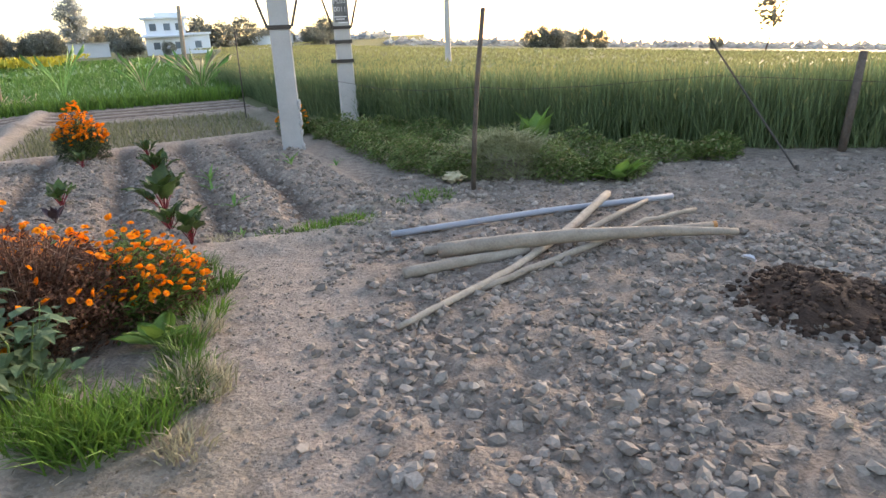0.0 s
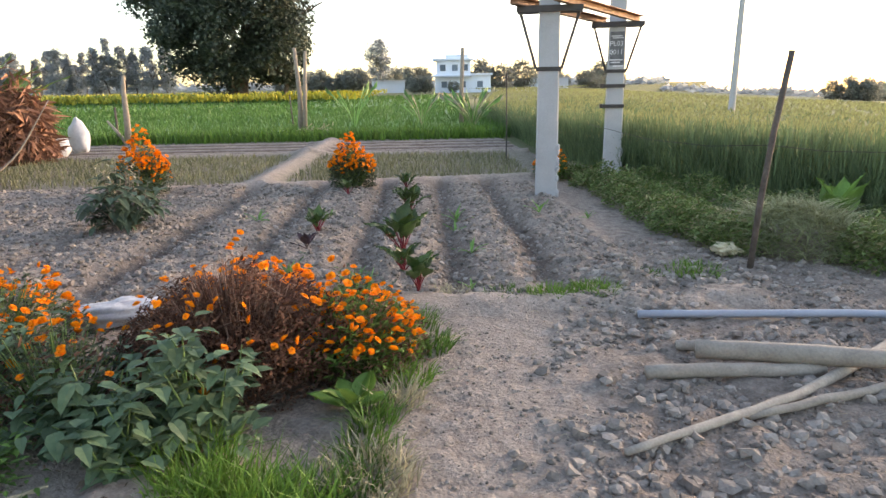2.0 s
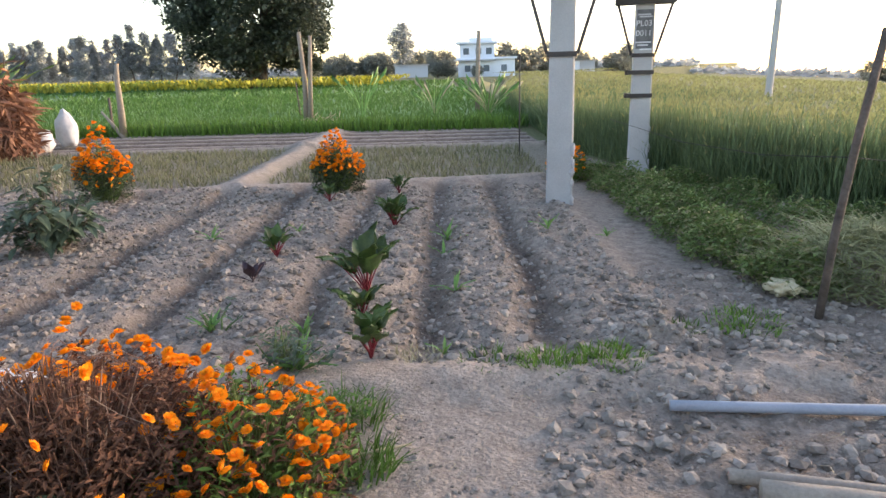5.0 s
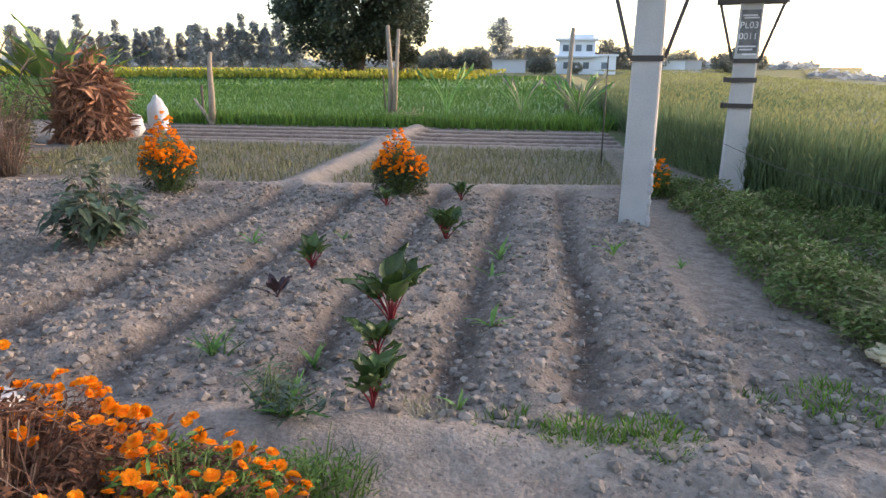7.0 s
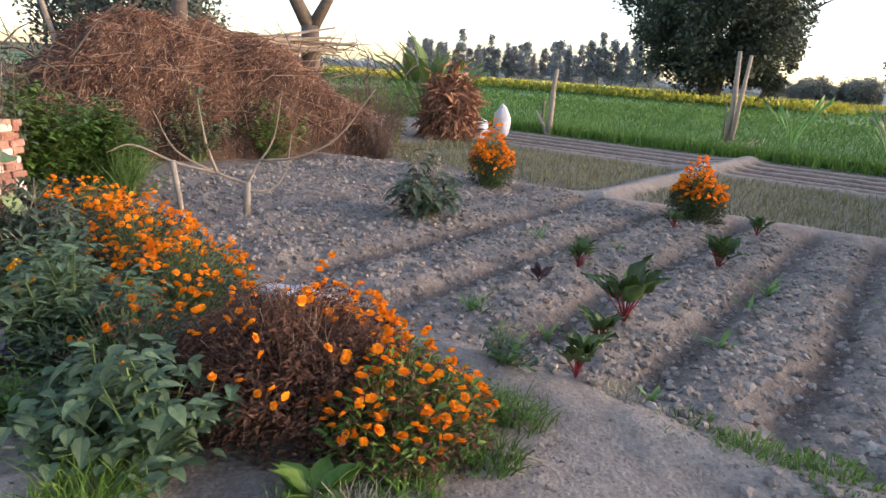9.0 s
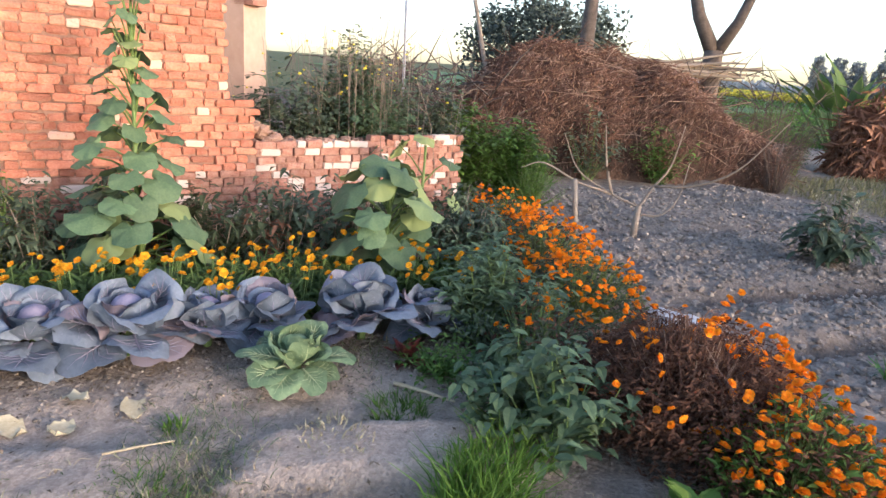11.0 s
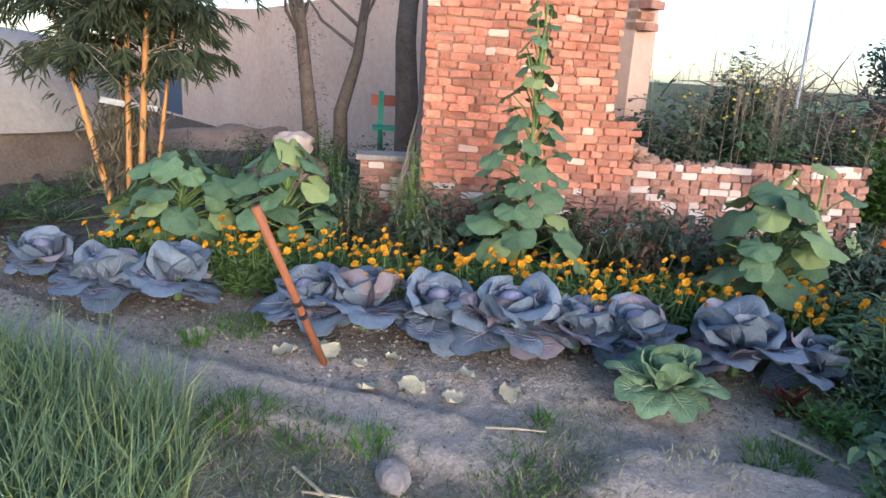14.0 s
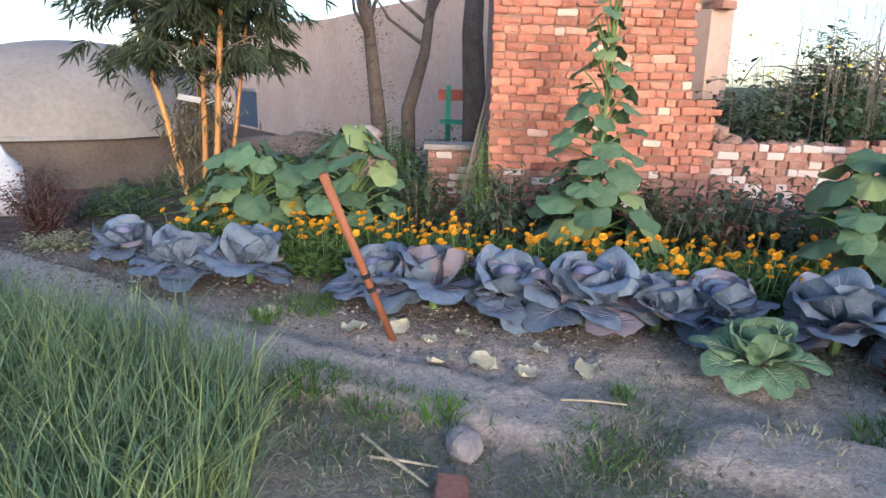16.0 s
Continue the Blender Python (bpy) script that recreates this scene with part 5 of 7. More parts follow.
for i, (x, y, n, s, lab) in enumerate(((-1.16, 7.50, 11, 1.35, "large beetroot plant with glossy leaves and crimson stalks"), (-0.98, 7.12, 10, 0.85, "beetroot plant with drooping dark leaves"), (-0.62, 6.62, 14, 0.9, "bushy beetroot plant at the end of a ridge"),
                                       (-2.52, 8.22, 10, 0.85, "beetroot plant with crimson stalks on a ridge"), (-2.03, 9.55, 22, 1.05, "dense beetroot clump of broad dark leaves"), (-2.9, 11.3, 12, 0.8, "dark beetroot plant at the end of a ridge"), (-3.42, 10.45, 9, 0.75, "small green beetroot plant on a ridge"))):
    rosette("beetroot_plant", x, y, lab, "plant", BEET_LEAVES, n + 3, 130 + i, BEETSTALK, (50, 88), (s * 0.62, s * 1.05), "beetroot plants", 0.17 * s, 0.006)
rosette("purple_seedling", -2.2, 7.52, "small withered dark purple seedling", "plant", PURPLE_LEAVES, 8, 140, BEETDARK, (30, 75), (0.8, 1.0), "", 0.06, 0.004)
SHOOT_LEAVES = [strip_leaf("leaf", SHOOT, 0.20, 0.035, OVAL, 0.45, 0.4, 0.05, 2, nu=6, nv=2, seed=30 + i) for i in range(3)]
for i, (x, y, s) in enumerate(((-0.65, 7.9, 0.9), (-1.38, 9.42, 1.1), (-0.47, 9.8, 1.0), (-1.21, 8.95, 0.9), (-3.43, 8.41, 0.9), (-1.76, 6.58, 0.8), (-1.32, 6.95, 1.0), (0.07, 9.97, 0.7), (-0.9, 6.35, 1.0), (-2.85, 9.0, 0.7), (-0.3, 6.9, 0.6))):
    rosette("young_maize", x, y, "young bright green shoot on a garden ridge", "plant", SHOOT_LEAVES, 7, 150 + i, None, (35, 85), (s * 0.7, s * 1.1), "young shoots on the ridges")
bush("seedling", -1.72, 6.62, 0.2, 0.2, 0.22, "spindly seedling with small dusty leaves", "plant", GREYLEAF, 161, 40, 0.06, 0.35, stems=7)
bush("eggplant_bush", -4.7, 7.68, 0.42, 0.40, 0.80, "tall dusty eggplant bush with drooping leaves", "bush", GREYLEAF, 162, 320, 0.17, 0.52, low=0.3, stems=16, stemmat=TWIG, droop=0.5)
bush("eggplant_bush", -4.75, 7.75, 0.30, 0.30, 0.92, "dry grey-brown top of an eggplant bush", "bush", DRYGRASS, 163, 260, 0.05, 0.4, low=0.6, stems=16, stemmat=TWIG, droop=0.5)


# ---- cabbage bed ----
def bowl_leaf(name, material, veins, length, width, bowl, flare, droop, ruffle, seed, rings=7, n=36):
    """A broad rounded cabbage leaf from its stalk at the origin along +y; hollow side up."""
    r = seeded(seed)
    p1, p2, p3 = r.uniform(0, 6), r.uniform(0, 6), r.uniform(0, 6)

    def at(rho, t):
        wave = 1 + 0.035 * math.sin(3 * t + p1) + 0.03 * math.sin(7 * t + p2)
        x = math.sin(t) * width / 2 * rho * wave * (1 - 0.22 * max(0, -math.cos(t)) ** 2)
        y = length * (0.52 - 0.50 * math.cos(math.pi - t) * rho * (wave if math.cos(t) > 0 else 1))
        u = y / length
        z = bowl * width * rho * rho * (0.8 + 0.2 * abs(math.sin(t))) - flare * width * max(0, rho - 0.62) ** 2 * 3.2 * (0.75 + 0.5 * math.sin(2 * t + p3))
        z += ruffle * width * rho ** 3 * (math.sin(5 * t + p1) + 0.6 * math.sin(9 * t + p2) + 0.35 * math.sin(14 * t + p3)) - droop * length * u * u
        z += 0.012 * width * math.sin(11 * t) * rho * (1 - rho)
        return Vector((x, y, z))

    g = Geo()
    g.v.append(at(0, 0))
    for j in range(1, rings + 1):
        for i in range(n):
            g.v.append(at(j / rings, 2 * math.pi * i / n))
    for i in range(n):
        g.f.append((0, 1 + (i + 1) % n, 1 + i))
        for j in range(rings - 1):
            a = 1 + j * n
            g.f.append((a + i, a + (i + 1) % n, a + n + (i + 1) % n, a + n + i))
    n0 = len(g.f)
    lift = Vector((0, 0, 0.0012))
    g.tube([at(1 - k / 4, math.pi) + lift for k in range(5)] + [at(k / 4 * 0.9, 0) + lift for k in range(1, 5)], [0.0085, 0.0075, 0.006, 0.005, 0.0042, 0.0032, 0.0024, 0.0016, 0.0008], 5)
    for t, k0 in ((0.42, 0.25), (0.85, 0.05), (1.35, 0.12), (1.85, 0.35)):
        for s in (-1, 1):
            root = at(k0, 0) if t < 1 else at(k0, math.pi)
            pts = [root + lift]
            for k in (0.35, 0.7, 1.0):
                rho, a = k0 + (0.86 - k0) * k, t * (0.75 + 0.25 * k)
                pts.append(at(rho, s * a) + lift)
            g.tube(pts, [0.0024, 0.0019, 0.0013, 0.0006], 4)
    me = g.mesh(name, material, True)
    me.materials.append(veins)
    me.polygons.foreach_set("material_index", [0] * n0 + [1] * (len(me.polygons) - n0))
    return me


INNER_RED = [bowl_leaf("leaf", CABBAGE, REDVEIN, 0.175, 0.20, 0.36, 0.42, 0.0, 0.020, 40 + i) for i in range(3)]
MIDDLE_RED = [bowl_leaf("leaf", CABBAGE, REDVEIN, 0.225, 0.26, 0.30, 0.60, d, 0.022, 44 + i) for i, d in enumerate((0.06, 0.2, -0.05))]
OUTER_RED = [bowl_leaf("leaf", CABBAGE, REDVEIN, 0.24, 0.30, 0.16, 0.35, d, 0.026, 48 + i) for i, d in enumerate((0.3, 0.6, 0.42))]
INNER_GREEN = [bowl_leaf("leaf", CABGREEN, VEIN, 0.18, 0.18, 0.42, 0.4, -0.1, 0.03, 52 + i) for i in range(2)]
MIDDLE_GREEN = [bowl_leaf("leaf", CABGREEN, VEIN, 0.215, 0.20, 0.34, 0.5, d, 0.03, 54 + i) for i, d in enumerate((0.0, 0.16))]
OUTER_GREEN = [bowl_leaf("leaf", CABGREEN, VEIN, 0.22, 0.21, 0.18, 0.4, d, 0.03, 56 + i) for i, d in enumerate((0.4, 0.6))]


def head_mesh(name, material, rad, seed):
    rows = []
    for j in range(10):
        a = -math.pi / 2 + math.pi * j / 9
        rows.append([(rad * math.cos(a) * math.cos(t) * (1 + 0.04 * math.sin(5 * t + a * 3)), rad * math.cos(a) * math.sin(t) * (1 + 0.04 * math.sin(5 * t + a * 3)), rad * 0.9 * math.sin(a)) for t in [2 * math.pi * i / 16 for i in range(17)]])
    return Geo().grid(rows).mesh(name, material, True)


RED_HEAD, GREEN_HEAD = head_mesh("head", CABHEAD, 0.068, 1), head_mesh("head", CABGREEN, 0.06, 2)


def cabbage(x, y, s, seed, name="red_cabbage", tiers=None, head=None, label="large red cabbage with spreading blue-purple outer leaves"):
    """A loose head within three tiers of leaves: wrapped, cupped and drooping."""
    r = seeded(seed)
    e = thing(name, x, y, ground_z(x, y), label, "cabbage", "red cabbages in the bed" if name == "red_cabbage" else "", r.uniform(0, 360))
    part("stem", Geo().tube([(0, 0, -0.05), (0, 0, 0.16 * s)], [0.025, 0.03], 7), RIND, e)
    base = pose(0, 0, 0.12 * s, r.uniform(-9, 9), r.uniform(-9, 9), 0)
    put(part("head", head or RED_HEAD, None, e), base @ Matrix.Translation((0, 0, 0.115 * s)) @ Matrix.Scale(s * 1.05, 4))
    inner, middle, outer = tiers or (INNER_RED, MIDDLE_RED, OUTER_RED)
    for leaves, n, tilt, out, up, size in ((inner, 6, (54, 76), 0.06, 0.02, (0.8, 1.0)), (middle, 9, (38, 72), 0.07, 0.0, (0.8, 1.15)), (outer, 9, (6, 40), 0.06, -0.015, (0.75, 1.12))):
        turn = r.uniform(0, 360)
        for i in range(n):
            m = base @ pose(0, 0, 0, 0, 0, turn + 360 * i / n + r.uniform(-14, 14)) @ Matrix.Translation((0, out * s, up * s)) @ pose(0, 0, 0, r.uniform(*tilt), 0, 0) @ pose(0, 0, 0, 0, r.uniform(-14, 14), 0)
            put(part("leaf", leaves[i % len(leaves)], None, e), m @ Matrix.Scale(s * r.uniform(*size), 4))
    return e


for i, (x, y, s) in enumerate(((-0.02, -1.3, 0.85), (0.0, -0.5, 1.0), (-0.34, -0.18, 1.05), (-0.62, 0.78, 0.9), (-0.78, 1.12, 1.05), (-0.98, 1.55, 1.0), (-1.14, 1.98, 1.1), (-1.36, 2.34, 0.92), (-1.55, 2.66, 0.9), (-1.66, 3.22, 1.12), (-1.82, 3.62, 0.8))):
    cabbage(x, y, s * 1.12, 200 + i)
cabbage(-1.06, 2.96, 1.0, 220, "green_cabbage", (INNER_GREEN, MIDDLE_GREEN, OUTER_GREEN), GREEN_HEAD, "loose green cabbage with pale-veined leaves")
RED_LEAVES = [strip_leaf("leaf", mat("dark red lettuce", (0.10, 0.015, 0.02), (0.2, 0.05, 0.04), 9, 0.5, 0.4, 50, through_light=0.15, vary=0.3), 0.2, 0.09, OVAL, 0.2, 0.3, 0.2, 4, seed=60)]
rosette("red_lettuce", -1.42, 3.55, "small dark red lettuce plant in the bed", "plant", RED_LEAVES, 13, 221, None, (15, 75), (0.8, 1.1))
SCRAPS = [strip_leaf("fallen_leaf", SCRAP, 0.13, 0.11, ROUND, c, 0.15, 0.25, 3, nu=7, nv=4, seed=70 + i) for i, c in enumerate((0.1, -0.12, 0.2))]
rs = seeded(77)
for x, y in ((-0.40, 1.42), (-0.28, 1.22), (-0.36, 1.72), (-0.62, 1.92), (-0.48, 2.02), (-0.70, 2.22), (-0.18, 0.92), (-0.42, 1.08), (-0.28, 1.62), (-0.55, 1.6), (-0.05, 0.35)):
    ob = tagged(new("fallen_leaf", rs.choice(SCRAPS)), "withered pale cabbage leaf on bare earth", "leaf", "fallen leaves")
    ob.matrix_basis = pose(x, y, ground_z(x, y) + 0.022, rs.uniform(-12, 12), rs.uniform(-12, 12), rs.uniform(0, 360)) @ Matrix.Scale(rs.uniform(0.8, 1.3), 4)
hoe = thing("tool_handle", -0.29, 1.25, ground_z(-0.29, 1.25) - 0.05, "orange wooden tool handle stuck in the earth with black tape", "handle")
hp = [Vector((0, 0, 0)), Vector((0.23, -0.03, 0.51)), Vector((0.46, -0.06, 1.02))]
part("shaft", Geo().tube(hp, [0.021, 0.022, 0.024], 9), HANDLE, hoe, smooth=True)
for k in (0.36, 0.44):
    a, b = hp[0].lerp(hp[2], k), hp[0].lerp(hp[2], k + 0.025)
    part("tape", Geo().tube([a + Vector((0.003, 0.012, 0.012)) * 0, b], 0.026, 9), TAPE, hoe, "black tape band")


# ---- calendula row ----
def calendula(x, y, seed, n):
    r = seeded(seed)
    e = thing("calendula_plant", x, y, ground_z(x, y) - 0.02, "calendula plant with yellow-orange daisy flowers", "flower plant", "calendula row")
    lf, st = Geo(), Geo()
    for _ in range(620):
        t, k, u = r.uniform(0, 6.283), r.random() ** 0.5, r.random()
        p = (math.cos(t) * k * 0.27, math.sin(t) * k * 0.27, 0.03 + 0.33 * u * (1 - 0.3 * k))
        lf.leaf(p, outward(r, 1.4), (r.random(), r.random(), 1), 0.085 * r.uniform(0.7, 1.2), 0.02, 0.25)
    for i in range(n):
        t, k = r.uniform(0, 6.283), r.random() ** 0.5
        p = Vector((math.cos(t) * k * 0.30, math.sin(t) * k * 0.30, r.uniform(0.30, 0.46)))
        st.tube([(p.x * 0.7, p.y * 0.7, 0.08), p], 0.003, 4, False)
        put(part("flower", CALENDULAS[i % 3], None, e), Matrix.Translation(p) @ pose(0, 0, 0, r.gauss(15, 22), r.gauss(15, 22), 0) @ Matrix.Scale(r.uniform(0.7, 1.08), 4))
    part("stem", st, RIND, e, kind="stuff")
    part("foliage", lf, CALLEAF, e)


k = 0
for y in np.arange(-0.95, 4.05, 0.36):
    for o in (0.62, 0.95):
        k += 1
        calendula(bed_x(y) - o * 0.86 + rs.uniform(-0.08, 0.08), y - o * 0.45 + 0.3 + rs.uniform(-0.08, 0.08), 300 + k, rs.randint(12, 18))


# ---- squash and hollyhock plants ----
SQ = [disc_leaf("leaf", SQUASH, 0.105, 7, 0.045, 0.16, 0.10, 80 + i) for i in range(4)]


def squash(x, y, rx, h, n, seed, label, name="squash_plant", size=(0.75, 1.3), tall=None):
    r = seeded(seed)
    e = thing(name, x, y, ground_z(x, y), label, "plant", "broad-leaved plants behind the bed" if not tall else "")
    axis = [Vector((0, 0, 0)), Vector((0.03, 0.02, h * 0.5)), Vector((-0.02, 0.03, tall or h * 0.85))]
    part("stem", Geo().tube(axis, [0.024, 0.017, 0.008], 7), RIND, e, smooth=True)
    for i in range(n):
        u = (i + 0.5) / n
        t = i * 2.4 + r.uniform(-0.4, 0.4)
        z = (tall or h) * (0.05 + 0.93 * u)
        rad = r.uniform(0.55, 1.05) * rx * (math.sqrt(max(0.05, 1 - (2 * u - 0.75) ** 2 / 1.6)) if not tall else max(0.18, 1 - 0.95 * u ** 0.75))
        s = r.uniform(*size) * (1 if not tall else max(0.42, 1.1 - 0.78 * u))
        p = Vector((math.cos(t) * rad, math.sin(t) * rad, z))
        foot = axis[0].lerp(axis[2], min(0.97, 0.08 + 0.85 * u * 0.85))
        pe = Geo().tube([foot, (foot + p) / 2 + Vector((0, 0, 0.03)), p], [0.009, 0.007, 0.005], 5)
        stalk = part("leaf_stalk", pe, RIND, e)
        dn = pose(*p, 0, 0, math.degrees(t) - 90) @ pose(0, 0, 0, -r.uniform(8, 58), r.uniform(-24, 24), 0)
        put(part("leaf", SQ[i % 4], None, stalk), dn @ Matrix.Scale(s, 4))
    return e


squash(-2.62, 3.22, 0.44, 1.04, 40, 401, "broad-leaved squash plant with pale green lobed leaves", size=(0.95, 1.6))
squash(-2.15, 1.55, 0.50, 0.80, 24, 402, "broad-leaved squash plant at the foot of a tall stem", size=(1.0, 1.55))
squash(-2.25, 1.48, 0.56, 1.2, 58, 403, "tall hollyhock stem with leaves shrinking towards its tip", "hollyhock", (1.05, 1.6), 2.2)
squash(-1.32, -0.15, 0.42, 1.04, 46, 404, "upright squash plant with stacked round leaves", size=(0.9, 1.4))
squash(-0.95, -0.95, 0.56, 0.86, 66, 405, "domed squash plant covered with round green leaves", size=(0.9, 1.4))
squash(-4.15, 3.35, 0.40, 1.12, 9, 406, "squash vine with large leaves hanging over the low wall", size=(0.9, 1.3))
bush("tall_fennel", -2.12, 0.5, 0.2, 0.2, 1.05, "yellow-green feathery plant among the dark bushes", "plant", mat("yellow-green leaf", (0.14, 0.21, 0.05), (0.25, 0.31, 0.09), 5, 0.6, through_light=0.3, vary=0.35), 410, 520, 0.07, 0.4, stems=16, ball=0.3)
# dark bushes between the flowers and the wall
for i, (x, y, rx, h) in enumerate(((-1.75, 0.15, 0.4, 0.62), (-2.2, 0.75, 0.42, 0.66), (-2.6, 1.05, 0.4, 0.62), (-2.75, 1.9, 0.45, 0.66), (-3.05, 2.3, 0.45, 0.68), (-3.3, 2.8, 0.45, 0.66), (-3.75, 3.2, 0.42, 0.62), (-4.3, 3.75, 0.42, 0.52), (-3.6, 3.9, 0.4, 0.5), (-1.45, -0.7, 0.4, 0.6))):
    bush("tomato_bush", x, y, rx, rx, h * 1.15, "dark drooping tomato bush with half-dried leaves", "bush", GREYLEAF if i % 3 else DARKLEAF, 420 + i, 1500, 0.08, 0.5, stems=26, stemmat=TWIG, group="dark bushes before the wall", droop=0.6)
for i, (x, y) in enumerate(((-2.9, 2.2), (-3.2, 2.65), (-2.6, 1.35))):
    bush("dry_plant", x, y, 0.3, 0.3, 0.62, "dried brown plant among the dark bushes", "plant", REDDRY, 440 + i, 240, 0.08, 0.4, stems=12, stemmat=TWIG, group="dry plants before the wall", droop=0.6)
# growth behind the low wall
for i, (x, y, rx, h, lm) in enumerate(((-4.9, 1.9, 0.55, 1.75, GREYLEAF), (-5.5, 2.5, 0.6, 1.85, LEAFY), (-6.1, 3.1, 0.65, 1.6, GREYLEAF), (-6.6, 3.7, 0.6, 1.35, WEED), (-5.0, 2.6, 0.45, 1.4, LEAFY), (-5.9, 2.3, 0.5, 2.0, GREYLEAF), (-6.9, 4.4, 0.5, 1.0, WEED))):
    bush("mustard_shrub", x, y, rx, rx, h, "tall leafy shrub growing behind the low wall", "shrub", lm, 450 + i, 5600, 0.10, 0.55, stems=60, group="shrubs behind the wall", ball=0.35, srad=0.004, stemmat=TWIG)
mf, ms = Geo(), Geo()
for i in range(110):
    x, y = -5.5 + rs.gauss(0, 0.55), 2.45 + rs.gauss(0, 0.5)
    z = rs.uniform(1.5, 2.7)
    dx, dy = rs.gauss(0, 0.12), rs.gauss(0, 0.12)
    ms.tube([(x, y, 0.6), (x + dx * 0.3, y + dy * 0.3, z * 0.7), (x + dx, y + dy, z)], [0.004, 0.003, 0.0015], 3, False)
    for _ in range(5):
        k = rs.uniform(0.6, 0.95)
        p = Vector((x + dx * k * 0.6, y + dy * k * 0.6, z * k))
        q = p + Vector((rs.gauss(0, 0.1), rs.gauss(0, 0.1), rs.uniform(0.05, 0.25)))
        ms.tube([p, q], [0.002, 0.001], 3, False)
        if rs.random() < 0.16 and q.z < 2.1:
            mf.lump(q, rs.uniform(0.01, 0.022), rs)
mu = thing("mustard_plant", 0, 0, 0, "thin mustard stems with pale yellow flowers behind the wall", "plant")
part("stem", ms, TWIG, mu, kind="stuff")
part("blossom", mf, PALEYELLOW, mu, "pale yellow blossoms", kind="stuff")


# ---- bamboo, trunks and the yard behind ----
def bamboo():
    r = seeded(500)
    e = thing("bamboo_clump", -1.29, -2.12, 0, "young bamboo clump with golden canes and dark leaves", "bamboo")
    tops = []
    for x, y, tx, ty, h, rad in ((0.12, 0.22, -0.30, -0.02, 2.9, 0.032), (0.17, 0.16, -0.2, -0.1, 2.8, 0.028), (0.1, -0.1, 0.15, -0.75, 2.4, 0.03), (0.0, 0.0, -0.1, -0.35, 2.7, 0.022), (-0.08, 0.1, -0.45, 0.05, 2.7, 0.022)):
        pts = [Vector((x, y, 0)).lerp(Vector((x + tx, y + ty, h)), k / 12) for k in range(13)]
        part("cane", Geo().tube(pts, [rad * (1.12 if k % 2 else 0.94) * (1 - 0.03 * k) for k in range(13)], 8), BAMBOO, e, smooth=True)
        tops += pts[5:]
    tw, lf, dy_ = Geo(), Geo(), Geo()
    for i in range(190):
        p = r.choice(tops)
        if p.z < 1.45 and i % 6:
            p = p + Vector((0, 0, 0.9))
        d = outward(r, 0.5)
        q = p + d * r.uniform(0.2, 0.7)
        q.z = max(q.z, 1.75)
        end = q + d * 0.15 - Vector((0, 0, r.uniform(0.08, 0.3)))
        tw.tube([p, q, end], [0.006, 0.004, 0.002], 4, False)
        for _ in range(58):
            s = q.lerp(end, r.random()) if r.random() < 0.6 else p.lerp(q, r.random())
            lf.leaf(s, d * 0.7 + Vector((r.gauss(0, 0.5), r.gauss(0, 0.5), -r.uniform(0.2, 1.0))), (r.random(), r.random(), 0.6), r.uniform(0.11, 0.2), r.uniform(0.014, 0.024), 0.25)
    for i in range(900):
        p = Vector((r.gauss(0, 0.13), r.gauss(-0.12, 0.18), r.uniform(0.45, 1.25)))
        dy_.leaf(p, (r.gauss(0, 0.5), r.gauss(0, 0.5), -0.6), (r.random(), r.random(), 0.6), 0.12, 0.016, 0.2)
    part("twig", tw, TWIG, e, kind="stuff")
    part("foliage", lf, BAMLEAF, e)
    part("dry_foliage", dy_, mat("dry bamboo leaf", (0.05, 0.045, 0.025), (0.13, 0.105, 0.06), 3, 0.7, vary=0.4), e, "dry brown hanging leaves")
    part("tie", Geo().tube([(0.24, -0.06, 1.28), (0.05, 0.05, 1.24), (-0.2, 0.12, 1.2)], 0.03, 6), SACK, e, "white cloth tie")


bamboo()


def trunk_tree(x, y, pts, rads, label, seed, leaves, spread, name="acacia_tree", up=1.4, size=0.055):
    r = seeded(seed)
    e = thing(name, x, y, 0, label, "tree", "slim trees before the building")
    g, lf = Geo(), Geo()
    g.tube(pts, rads, 9)
    top = Vector(pts[-1])
    for i in range(9):
        base = Vector(pts[-2]).lerp(top, r.random()) if i else top
        d = Vector((r.gauss(0, 0.5), r.gauss(0, 0.5), r.uniform(0.5, 1))).normalized()
        g.tube([base, base + d * up * 0.4, base + d * up * 0.7 + Vector((r.gauss(0, 0.15), r.gauss(0, 0.15), 0.3))], [rads[-1] * 0.6, rads[-1] * 0.35, 0.008], 5, False)
    for i in range(leaves):
        k = r.randrange(1, len(pts) - 1) if r.random() < 0.5 else len(pts) - 2
        p = Vector(pts[k]).lerp(Vector(pts[k + 1]), r.random()) + Vector((r.gauss(0, spread), r.gauss(0, spread), r.gauss(0, spread)))
        lf.leaf(p, outward(r, 1), (0, 0, 1), size * r.uniform(0.6, 1.2), size * 0.45, 0.3)
    part("trunk", g, BARK, e, smooth=True)
    part("foliage", lf, BROWNLEAF if seed % 2 else DARKLEAF, e)


